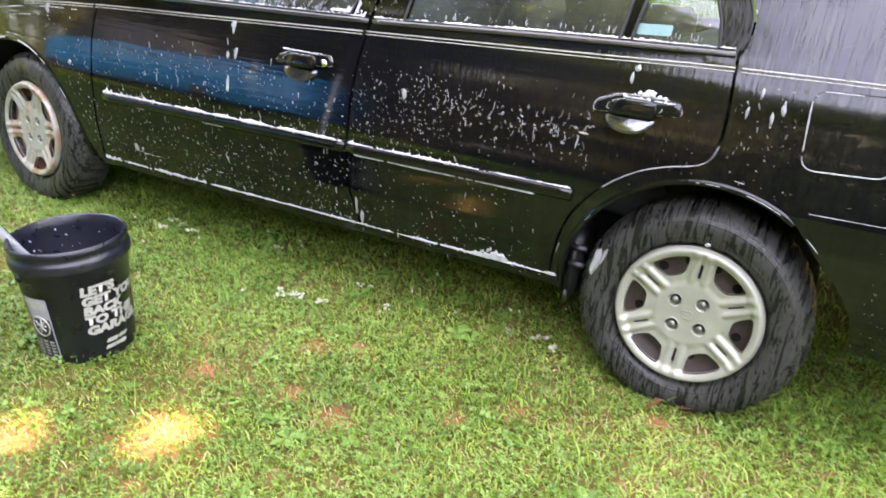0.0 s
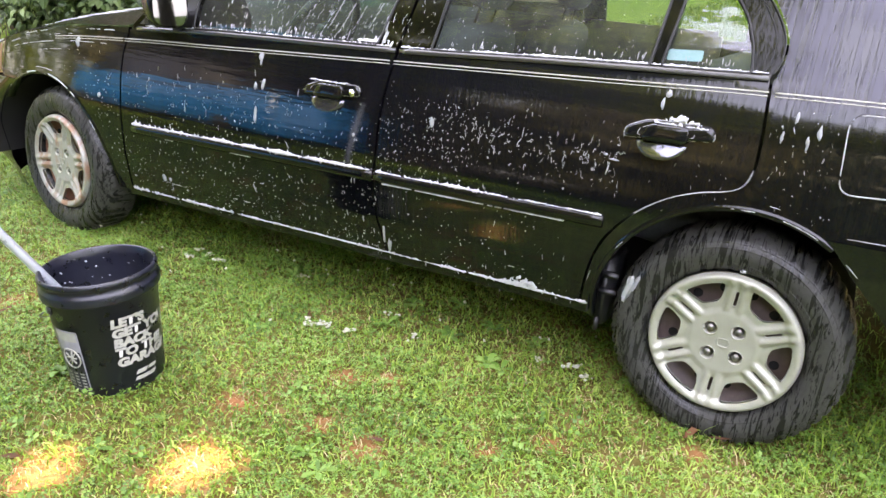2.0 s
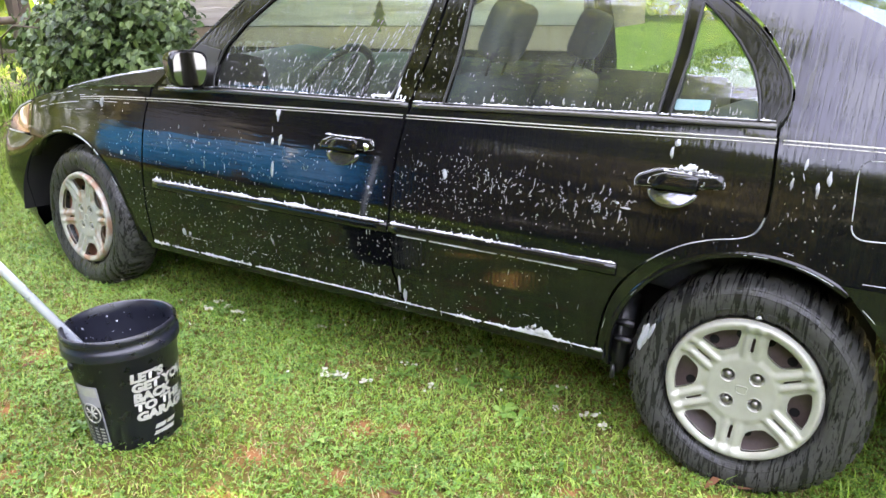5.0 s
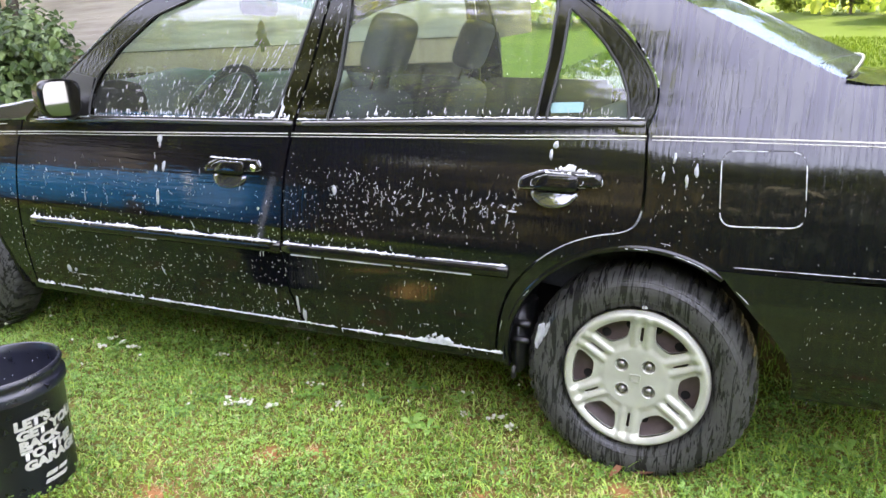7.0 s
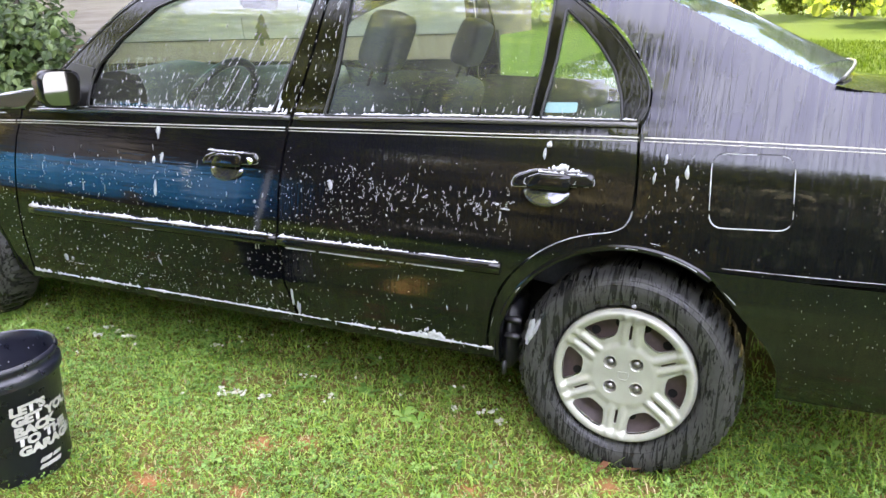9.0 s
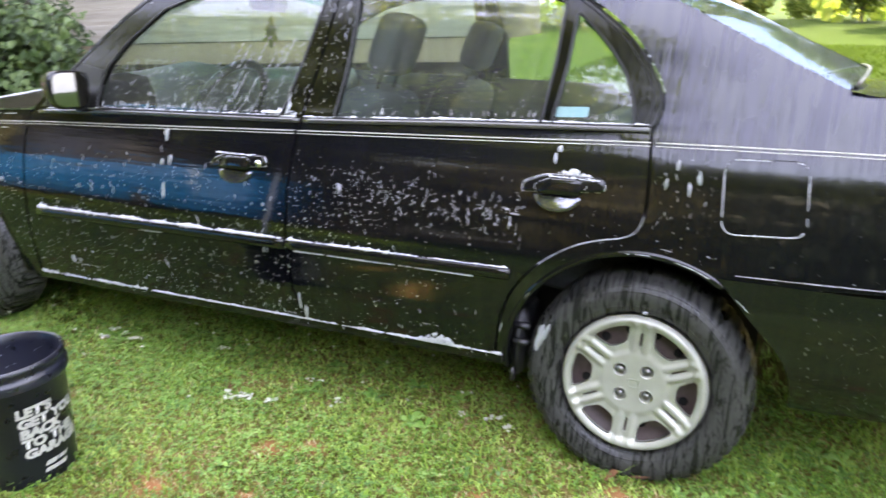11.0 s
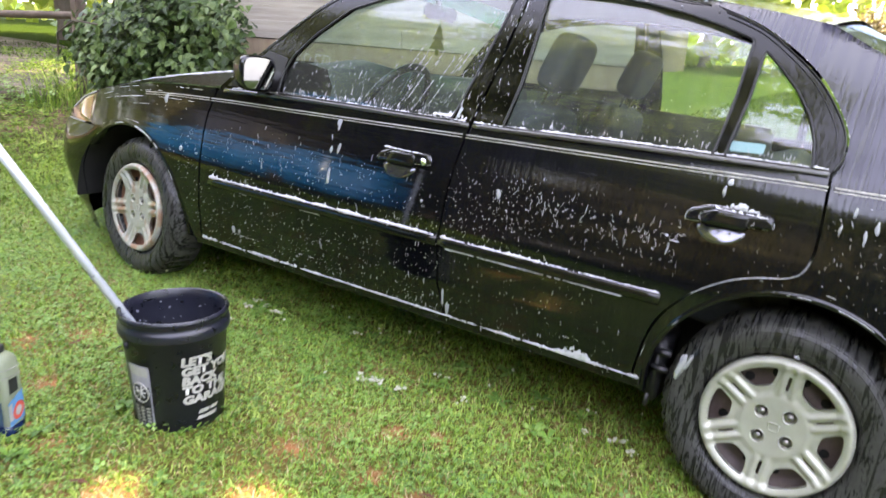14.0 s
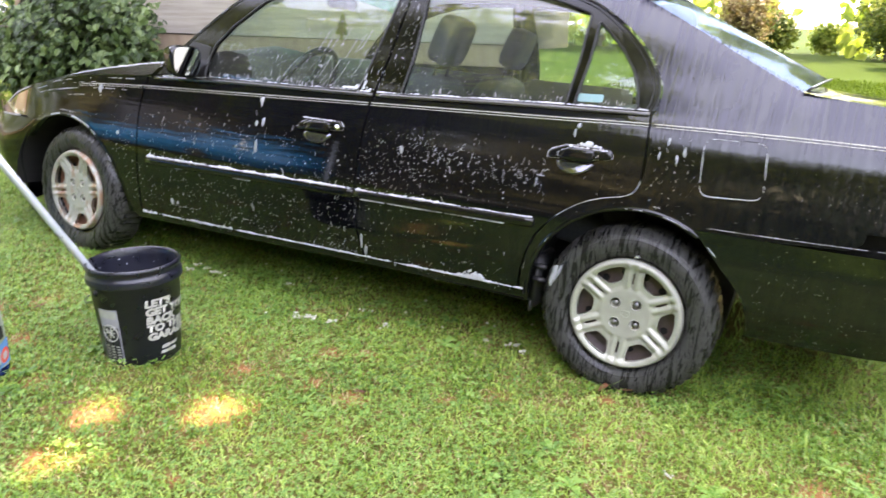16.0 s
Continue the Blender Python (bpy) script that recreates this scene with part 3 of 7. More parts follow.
for far in (False, True):
    door = panel("front_door", FD_SKIN, SLEEK_PAINT, car, far, label="black front door with soap drops")
    panel("window_frame", FD_FRAME, FRAME_PAINT, door, far, holes=[FRONT_GLASS], rim=0.02)
    glass("window_glass", FRONT_GLASS, door, far)
    pull_handle(door, -1.365, -1.155, 0.752, 0.806, 0.02, far)
    rdoor = panel("rear_door", RD_SKIN, PAINT, car, far, label="black rear door with soap drops")
    panel("window_frame", RD_FRAME, FRAME_PAINT, rdoor, far, holes=[REAR_GLASS, QUARTER_GLASS], rim=0.02)
    glass("window_glass", REAR_GLASS, rdoor, far)
    glass("quarter_glass", QUARTER_GLASS, rdoor, far)
    pull_handle(rdoor, -0.338, -0.122, 0.786, 0.842, 0.02, far)
    place, away = near_or_far(far, 0.0015)
    for pane, owner in ((FRONT_GLASS, door), (REAR_GLASS, rdoor), (QUARTER_GLASS, rdoor)):
        loop = [place(x, z) for x, z in resample(rounded(pane, 0.012, 3), 0.03)]
        part("window_seal", tube(loop + loop[:1], 0.0042, 6, False), RUBBER, owner)
    if not far:
        for off in (0.016,):
            line = [(x + (-0.30 - x) * off / 0.2 * 0.9, z + (1.05 - z) * off / 0.2 * 0.55) for x, z in RD_ARC]
            part("frame_ridge", tube([place(x, z) for x, z in line], 0.0016, 5), RUBBER, rdoor)
        for a, b, owner in ((-2.06, -1.02, door), (-1.0, -0.45, rdoor)):
            part("frame_ridge", tube([place(x, float(rail(x)) - 0.016) for x in np.linspace(a, b, 40)], 0.0016, 5), RUBBER, owner)
        part("frame_edge", tube([place(x, z) for x, z in RD_ARC], 0.003, 6), RUBBER, rdoor)
    place, away = near_or_far(far)
    part("side_moulding", strip_along([(x, 0.520 + 0.0235 * (x + 2.15) / 1.0 * 1.0) for x in np.linspace(-2.15, -1.082, 30)], place, 0.018, 0.012), PAINT, door)
    part("side_moulding", strip_along([(x, 0.5455 + 0.0235 * (x + 1.07)) for x in np.linspace(-1.072, -0.35, 22)], place, 0.017, 0.012), PAINT, rdoor)
    part("belt_moulding", strip_along(span(belt, -2.13, -1.05, 30), place, 0.008, 0.007), WET_TRIM, door)
    part("belt_moulding", strip_along(span(belt, -1.035, -0.03, 30), place, 0.008, 0.007), WET_TRIM, rdoor)
    # the pillar rolls over towards the rear window
    place, away = near_or_far(far)
    bm, ns = sheet(QUARTER, [], place, 0.025, 0.015, away)
    for i, v in enumerate(bm.verts):
        d = ((v.co.x + 0.02) * 0.20 + (v.co.z - 1.288) * 0.42) / 0.465
        if v.co.x > -0.15 and d > -0.10 and ns[i].z > -0.2 and v.co.x < 0.46:
            ns[i] = (ns[i] + Vector((0.12, 0, 0.18)) * min(1.0, max(0.0, (d + 0.10) / 0.10)) ** 1.5).normalized()
    quarter = part("rear_quarter", bm, SOAPY_SKY_PAINT, car, "black rear quarter panel with dried soap streaks and mirrored sky painted in", normals=ns)
    fender = panel("front_fender", FENDER, SLEEK_PAINT, car, far)
    panel("rocker_panel", span(SILL, -2.29, -0.362, 16) + [(-0.352, 0.284), (-0.358, 0.272), (-2.29, 0.232)], PAINT, car, far, out=-0.004)
    # lips of the wheel arches
    for (cx, cz, r), a0, a1, owner in ((ARCH_R, 58, 186, quarter), (ARCH_F, -4, 140, fender)):
        rows = []
        for x, z in arc(cx, cz, 1.0, a0, a1, 40):
            dx, dz = x - cx, z - cz
            rows.append([place(cx + dx * (r + w), cz + dz * (r + w)) + (Vector((0, -1, 0)) if not far else Vector((0, 1, 0))) * d
                         for w, d in ((0.012, 0.0005), (0.009, 0.002), (0.005, 0.0035), (0.0, 0.003), (-0.003, 0.0), (-0.002, -0.03))])
        part("arch_lip", grid(rows), PAINT, owner)
    if not far:
        fd = rounded([(0.157, 0.918), (0.341, 0.924), (0.356, 0.752), (0.170, 0.741)], 0.035)
        flap = panel("fuel_flap", fd, SOAPY_SKY_PAINT, quarter, far, out=0.003, rim=0.006, step=0.02)
        part("gap_seal", strip_along([(x, z) for x, z in fd + fd[:1]], place, 0.0025, 0.0015), RUBBER, flap)

# roof, glass fore and aft, bonnet, boot
def across(edge, crown, n=24, power=2.6, tuck=0.0):
    """A row of points from the near edge over the middle to the far edge."""
    row = []
    for i in range(n + 1):
        s = -1 + 2 * i / n
        y = MID + (MID - edge.y) * s
        k = 1 - abs(s) ** power
        row.append(Vector((edge.x + tuck * (1 - s * s), y, edge.z + crown * k)))
    return row


rows = [across(flank(x, float(rail(x))), 0.052 + 0.006 * math.sin((x + 1.6) / 1.5 * 3.14), tuck=(-0.07 if x < -1.4 else 0.05 if x > -0.3 else 0.0)) for x in np.linspace(-1.60, -0.125, 26)]
part("roof", grid(rows), SOAPY_SKY_PAINT, car, "black wet roof panel")
part("headliner", grid([[p - Vector((0, 0, 0.03)) for p in r] for r in rows]), BEIGE, car)
w_rows = []
for x in np.linspace(-2.13, -1.60, 14):
    k = (x + 2.13) / 0.53
    w_rows.append(across(flank(x, float(rail(x))), 0.055 + 0.02 * (1 - k), power=2.2, tuck=-0.20 * (1 - k) - 0.07 * k))
screen = part("windscreen", grid(w_rows), GLASS, car, "clear windscreen")
part("shade_band", grid([[p - Vector((0, 0, 0.004)) for p in r] for r in w_rows[9:]]), BAND_GLASS, screen, "green-tinted shade band")
b_rows = []
for x, z in [(-0.125, 1.337), (-0.02, 1.288), (0.084, 1.239), (0.276, 1.145), (0.40, 1.088)]:
    b_rows.append(across(flank(x, z) + Vector((0, 0.012, -0.004)), 0.05, power=2.2, tuck=0.05 + 0.06 * (x + 0.125)))
back = part("rear_window", grid(b_rows), SMOOTH_GLASS, car, "sloping rear window with soapy streaks and a painted haze")
rows = []
for x, z in [(0.405, 1.086), (0.45, 1.078), (0.632, 1.066), (0.80, 1.048), (0.90, 1.022), (0.925, 0.99), (0.935, 0.93), (0.938, 0.70)]:
    rows.append(across(flank(x, min(z, 1.06)) * 1.0 + Vector((0, 0.004, z - min(z, 1.06))), 0.022 if z > 0.95 else 0.0, power=2.5, tuck=0.06 if x < 0.5 else 0.03))
part("boot_lid", grid(rows), SOAPY_SKY_PAINT, car)
bm = tube([p + Vector((0.006, 0, 0.002)) for p in b_rows[-1][1:-1]], 0.0045, 6)
part("rear_window_seal", bm, RUBBER, back)
hood_edge = hermite([-3.16, -2.95, -2.8, -2.5, -2.18], [0.695, 0.764, 0.805, 0.855, 0.880])
rows = [across(flank(x, float(hood_edge(x))) + Vector((0, 0.006, 0.003)), 0.075, power=2.0, tuck=(-0.16 * max(0, (-2.9 - x) / 0.26) - 0.05)) for x in np.linspace(-3.16, -2.20, 22)]
hood = part("bonnet", grid(rows), HOOD_PAINT, car, "black bonnet with streaks of foam")
rows = [across(Vector((x, 0.10, z)), 0.05, power=2.0, tuck=-0.14) for x, z in ((-2.24, 0.872), (-2.16, 0.885), (-2.08, 0.90))]
part("cowl", grid(rows), BLACK_PLASTIC, car)


REAR_CUT = hermite([0.30, 0.36, 0.42, 0.476, 0.528, 0.612, 0.65], [0.380, 0.376, 0.360, 0.322, 0.272, 0.197, 0.16])


def bumper(name, arch, sign, z0, z1, end, parent):
    """A bumper that runs from wheel arch to wheel arch round the car's end."""
    cx, cz, r = arch
    rows = []
    for i in range(13):
        z = z0 + (z1 - z0) * i / 12
        start = cx + sign * math.sqrt(max(0.0, (r + 0.003) ** 2 - (z - cz) ** 2))
        if sign > 0:
            start = float(REAR_CUT(z))
        bulge = 0.02 * math.sin(math.pi * i / 12) + (0.015 if 0.4 < i / 12 < 0.75 else 0)
        side = [Vector((x, side_y(x, min(max(z, 0.30), 0.6)) - 0.004 + (0.03 * (1 - i / 3) if i < 3 else 0), z)) for x in np.linspace(start, end, 22)]
        if sign < 0:                # the corner swells outwards
            for p in side:
                p.y -= 0.045 * math.sin(math.pi * min(1.0, max(0.0, (z - 0.18) / 0.425))) ** 0.7 * min(1.0, max(0.0, (-2.93 - p.x) / 0.25))
        tip = side[-1]
        front = [Vector((end + sign * (0.05 + bulge) * (1 - ((y - MID) / (MID - tip.y)) ** 2), y, z)) for y in np.linspace(tip.y, WIDTH - tip.y, 14)[1:-1]]
        if sign < 0 and i < 6:      # the chin tucks under
            k = ((6 - i) / 6) ** 1.5
            for p in side:
                f = max(0.0, min(1.0, (-3.02 - p.x) / 0.4))
                p.x += 0.06 * k * f
                p.y += 0.03 * k * f
            for p in front:
                p.x += 0.06 * k
        rows.append(side + front + [Vector((p.x, WIDTH - p.y, p.z)) for p in side[::-1]])
    return part(name, grid(rows), PAINT, parent)


bumper("front_bumper", ARCH_F, -1, 0.105, 0.605, -3.47, car)
rb = bumper("rear_bumper", ARCH_R, 1, 0.300, 0.634, 0.955, car)
for far in (False, True):
    lamp = panel("headlamp", [(-2.955, 0.757), (-3.06, 0.722), (-3.15, 0.672), (-3.28, 0.61), (-3.28, 0.592), (-2.985, 0.616)], LENS, car, far, out=0.002, label="clear headlamp beside an amber marker")
    panel("amber_marker", [(-2.985, 0.735), (-3.06, 0.708), (-3.10, 0.64), (-2.998, 0.628)], AMBER, lamp, far, out=0.005, step=0.02)
    place, away = near_or_far(far)
    part("bumper_groove", strip_along([(x, 0.440 + 0.03 * (x - 0.36)) for x in np.linspace(0.40, 0.85, 12)], place, 0.004, 0.004), PAINT, rb)

# inner wells, floor and far lining keep the body closed
for name, size in (("underbody", (-2.95, 0.30, 0.34, WIDTH - 0.34, 0.16, 0.27)), ("floor_pan", (-2.15, -0.36, 0.30, WIDTH - 0.30, 0.18, 0.30)),
                   ("engine_tray", (-3.20, -2.28, 0.30, WIDTH - 0.30, 0.26, 0.66)), ("boot_floor", (0.42, 0.86, 0.22, WIDTH - 0.22, 0.40, 0.92))):
    part(name, box(*size, 0.02), BODY_DARK, car)
for cx, cz, r in (ARCH_R, ARCH_F):
    for far in (False, True):
        rows = []
        for y in (0.03, 0.12, 0.30):
            rows.append([Vector((x, WIDTH - y if far else y, z)) for x, z in arc(cx, cz, r + 0.01, 40, 183, 24)])
        bm = bmesh.new()
        vs = add_grid(bm, rows)
        bm.faces.new(vs[-1])
        part("wheel_well", bm, BODY_DARK, car)

guard = part("splash_guard", box(-0.356, -0.322, 0.075, 0.24, 0.235, 0.43, 0.008), BLACK_PLASTIC, car, "black splash guard ahead of the rear wheel")
for z in (0.395, 0.345):
    part("guard_rib", box(-0.350, -0.300, 0.058, 0.082, z - 0.008, z + 0.008, 0.003), BLACK_PLASTIC, guard)
part("guard_clip", box(-0.350, -0.338, 0.060, 0.080, 0.222, 0.262, 0.003), BLACK_PLASTIC, guard)

# door linings, dashboard, seats
for far in (False, True):
    y0 = 0.10 if not far else WIDTH - 0.16
    for a, b in ((-2.10, -1.07), (-1.00, -0.40)):
        part("door_lining", box(a, b, y0, y0 + 0.06, 0.30, 1.0 if far else 0.905, 0.02), TRIM_GREY, car)
part("parcel_shelf", box(-0.12, 0.44, 0.22, WIDTH - 0.22, 0.93, 0.955, 0.01), TRIM_GREY, car)
rows = []
for y in np.linspace(0.16, WIDTH - 0.16, 14):
    hump = 0.035 * math.exp(-((y - 0.48) / 0.17) ** 2)
    rows.append([Vector((x, y, z)) for x, z in ((-2.20, 0.86), (-2.10, 0.93), (-1.97, 1.0 + hump * 0.6), (-1.84, 1.02 + hump), (-1.74, 1.01 + hump), (-1.71, 0.95 + hump), (-1.73, 0.80), (-1.78, 0.62), (-1.80, 0.40))])
part("dashboard", grid(rows), DASH, car, "dark grey dashboard")
rot = Matrix.Translation((-1.63, 0.44, 0.895)) @ Matrix.Rotation(radians(-62), 4, "Y")
wheel_rim = [rot @ Vector((0.185 * math.cos(a), 0.185 * math.sin(a), 0)) for a in [math.tau * k / 40 for k in range(41)]]
sw = part("steering_wheel", tube(wheel_rim, 0.016, 10, False), BLACK_PLASTIC, car, "dark steering wheel")
bm = bmesh.new()
add_box(bm, -0.07, 0.07, -0.07, 0.07, -0.05, 0.0, 0.02, rot)
add_box(bm, -0.17, 0.17, -0.02, 0.02, -0.02, -0.005, 0.005, rot)
add_tube(bm, [rot @ Vector((0, 0, 0)), rot @ Vector((0, 0, -0.28))], 0.03, 10)
part("steering_hub", bm, BLACK_PLASTIC, sw)


def seat(x, y, w, back_top, head=True, tilt=-20, name="front_seat"):
    """Cushion, squab and headrest, padded and rounded."""
    def pad(sx, sy, sz, m, n=10):
        bm = bmesh.new()
        r = bmesh.ops.create_icosphere(bm, subdivisions=4, radius=1.0)
        for v in r["verts"]:
            c = v.co
            q = Vector([math.copysign(abs(k) ** 0.45, k) for k in c])
            v.co = m @ Vector((q.x * sx, q.y * sy, q.z * sz))
        return bm
    s = part(name, pad(0.26, w / 2, 0.08, Matrix.Translation((x - 0.25, y, 0.52)) @ Matrix.Rotation(radians(6), 4, "Y")), CLOTH, car, "grey cloth car seat with headrest")
    m = Matrix.Translation((x, y, 0.50)) @ Matrix.Rotation(radians(-tilt), 4, "Y")
    part("seat_back", pad(0.075, w / 2, (back_top - 0.50) / 2, m @ Matrix.Translation((0, 0, (back_top - 0.50) / 2))), CLOTH, s)
    if head:
        part("headrest", pad(0.05, 0.112, 0.10, m @ Matrix.Translation((-0.01, 0, back_top - 0.50 + 0.15))), CLOTH, s)
        for dy in (-0.06, 0.06):
            part("headrest_post", tube([m @ Vector((0, dy, back_top - 0.53)), m @ Vector((-0.005, dy, back_top - 0.50 + 0.1))], 0.006, 6), BLACK_PLASTIC, s)
    return s


seat(-1.16, 0.46, 0.50, 1.035)
seat(-1.16, 1.25, 0.50, 1.035)
seat(-0.08, MID, 1.28, 0.99, False, 24, "rear_bench")
bm = box(-1.72, -1.69, 0.69, 0.93, 1.255, 1.315, 0.012)
rv = part("rear_view_mirror", bm, BLACK_PLASTIC, car)
part("mirror_stalk", tube([(-1.71, 0.81, 1.30), (-1.74, 0.82, 1.36)], 0.012), BLACK_PLASTIC, rv)
tree_card = [(0, 0.075), (0.018, 0.045), (0.010, 0.045), (0.028, 0.012), (0.016, 0.012), (0.036, -0.03), (0.008, -0.03), (0.008, -0.055), (-0.008, -0.055), (-0.008, -0.03),
             (-0.036, -0.03), (-0.016, 0.012), (-0.028, 0.012), (-0.010, 0.045), (-0.018, 0.045)]
bm = bmesh.new()
f = bm.faces.new([bm.verts.new((-1.70 + u * 0.6, 0.81 + u * 0.8, 1.165 + v)) for u, v in tree_card])
bmesh.ops.solidify(bm, geom=[f], thickness=0.004)
add_tube(bm, [(-1.70, 0.81, 1.24), (-1.70, 0.81, 1.262)], 0.0015, 4)
part("air_freshener", bm, PINE, car, "hanging green tree-shaped air freshener", smooth=False)
st = [(-0.278 + 0.0, 0.983), (-0.193, 0.988), (-0.193, 1.014), (-0.278, 1.009)]
panel("window_sticker", rounded(st, 0.006), TEAL, car, False, out=-0.010, rim=0, step=0.02, label="small pale blue sticker with lines of print")

# door mirror
bm = bmesh.new()
r = bmesh.ops.create_icosphere(bm, subdivisions=4, radius=1.0)
mm = Matrix.Translation((-1.90, -0.035, 0.966)) @ Matrix.Rotation(radians(-20), 4, "Z") @ Matrix.Rotation(radians(-3.8), 4, "Y")
for v in r["verts"]:
    q = Vector([math.copysign(abs(k) ** 0.6, k) for k in v.co])
    x = q.x * (0.09 if q.x < 0 else 0.022)
    v.co = mm @ Vector((x, q.y * 0.066 * (1 + 0.15 * q.z), q.z * 0.064))
for far in (False, True):
    b = bm.copy()
    if far:
        for v in b.verts:
            v.co.y = WIDTH - v.co.y
        bmesh.ops.reverse_faces(b, faces=b.faces)
    dm = part("door_mirror", b, PAINT, car, "black door mirror with foam on its edge")
    b = bmesh.new()
    vs = [b.verts.new(mm @ Vector((0.0235, 0.066 * 0.86 * c, 0.064 * 0.86 * s))) for c, s in [(math.copysign(abs(math.cos(a)) ** 0.55, math.cos(a)), math.copysign(abs(math.sin(a)) ** 0.55, math.sin(a))) for a in [math.tau * k / 32 for k in range(32)]]]
    b.faces.new(vs)
    if far:
        for v in b.verts:
            v.co.y = WIDTH - v.co.y
    part("mirror_glass", b, MIRROR, dm, smooth=False)
    arm = [(-1.94, 0.055, 0.925), (-1.93, 0.02, 0.93), (-1.93, -0.005, 0.938)]
    part("mirror_arm", tube([(x, WIDTH - y if far else y, z) for x, y, z in arm], [0.045, 0.035, 0.03], 10), BLACK_PLASTIC, dm)
    panel("mirror_triangle", [(-2.12, 0.895), (-1.868, 0.905), (-1.878, 1.03), (-1.985, 1.045)], RUBBER, dm, far, out=0.004, rim=0.004)
bm.free()


# ---- wheels ----
def wheel_parts(parent, m, spin, near=True, steel=None, cover=None):
    prof = [(0.188, 0.06), (0.196, 0.035), (0.215, 0.018), (0.245, 0.010), (0.268, 0.014), (0.285, 0.026), (0.297, 0.042)]
    bm = bmesh.new()
    sides = 216
    ring = prof + [(0.3035, 0.052), (TYRE_R, 0.07), (TYRE_R, 0.15), (0.3035, 0.165), (0.297, 0.178), (0.27, 0.205), (0.20, 0.20)]
    rows = []
    for r, h in ring:
        row = []
        for k in range(sides):
            a = k * math.tau / sides
            cut = k % 4 == 0 or (k % 4 == 2 and r < 0.30)
            rr = r - (0.006 if (r > 0.296 and cut) else 0.0)
            h2 = h + (0.005 if cut and 0.28 < r < 0.304 else 0.0)
            row.append(m @ Vector((rr * math.cos(a), h2, rr * math.sin(a))))
        rows.append(row)
    add_grid(bm, rows, close_v=True)
    bmesh.ops.recalc_face_normals(bm, faces=bm.faces)
    wall = lambda r: float(np.interp(r, [q[0] for q in prof], [q[1] for q in prof]))
    tyre = part("tyre", bm, TYRE, parent, "wet black tyre with worn tread")
    for r0 in (0.206, 0.222, 0.262, 0.276):
        bm = lathe([(r0 - 0.003, wall(r0 - 0.003) + 0.0006), (r0, wall(r0) - 0.0018), (r0 + 0.003, wall(r0 + 0.003) + 0.0006)], 96)
        bm.transform(m)
        part("sidewall_rib", bm, TYRE, tyre)
    bm = lathe([(0.19, 0.06), (0.175, 0.075), (0.16, 0.085), (0.12, 0.075), (0.06, 0.07), (0.0001, 0.07)], 48)
    bm.transform(m)
    rim = part("steel_rim", bm, steel or STEEL, parent, "dark rusty steel wheel")
    for k in range(12):
        a = k * math.tau / 12 + 0.2
        bm = bmesh.new()
        r = bmesh.ops.create_circle(bm, cap_ends=True, segments=12, radius=0.013, matrix=m @ Matrix.Translation((0.137 * math.cos(a), 0.0755, 0.137 * math.sin(a))) @ Matrix.Rotation(radians(90), 4, "X"))
        part("rim_hole", bm, BODY_DARK, rim)

    def dish(u, v):
        r = math.hypot(u, v)
        y = 0.034 - 0.016 * (r / 0.2) ** 2
        if r < 0.098:                       # raised middle plate
            y -= 0.005 * min(1.0, (0.098 - r) / 0.016)
        if r > 0.160:                       # rounded outer ring
            y += -0.010 * math.sin(min(1, (r - 0.160) / 0.020) * math.pi / 2) + 0.022 * max(0.0, (r - 0.183) / 0.011) ** 2
        a = (math.degrees(math.atan2(v, u)) - spin) % 60.0
        d = min(a, 60 - a)
        fade = max(0.0, min(1.0, (r - 0.086) / 0.014)) * max(0.0, min(1.0, (0.186 - r) / 0.018))
        w = r * math.sin(radians(d))
        ridge = math.exp(-((w - 0.0150) / 0.0080) ** 4) - 0.25 * math.exp(-((w - 0.0325) / 0.006) ** 2)
        return m @ Vector((u, y - 0.0062 * ridge * fade, v))
    holes = []
    for k in range(6):
        c = radians(spin + 60 * k + 30)
        o = []
        for r, half in ((0.167, 18.0), (0.167, 9), (0.167, 0), (0.167, -9), (0.167, -18.0), (0.146, -17.0), (0.117, -11.5), (0.112, 0), (0.117, 11.5), (0.146, 17.0)):
            o.append((r * math.cos(c + radians(half)), r * math.sin(c + radians(half))))
        holes.append(rounded(o, 0.008, 3))
        c = radians(spin + 60 * k)
        ux, uz = math.cos(c), math.sin(c)
        s = [(r * ux - w * uz, r * uz + w * ux) for r, w in ((0.104, -0.0042), (0.148, -0.0042), (0.148, 0.0042), (0.104, 0.0042))]
        holes.append(rounded(s, 0.003, 2))
    for k in range(4):
        la = radians(49 + 90 * k)
        holes.append(arc(0.050 * math.cos(la), 0.050 * math.sin(la), 0.0190, 0, 360, 20)[:-1])
    outer = arc(0, 0, 0.194, 0, 360, 72)[:-1]
    bm, ns = sheet(outer, holes, dish, 0.0048 if near else 0.014, 0.012, (m.to_3x3() @ Vector((0, 1, 0))).normalized())
    facing = {}
    for v, n in zip(bm.verts, ns):
        facing.setdefault(tuple(round(c, 4) for c in v.co), n)
    bmesh.ops.remove_doubles(bm, verts=bm.verts, dist=0.00005)
    bm.normal_update()
    ns = [facing.get(tuple(round(c, 4) for c in v.co), v.normal) for v in bm.verts]
    cap = part("hubcap", bm, cover or HUBCAP, parent, "rust-stained silver hubcap with six slotted spokes" if cover else "silver plastic hubcap with six slotted spokes", normals=ns)
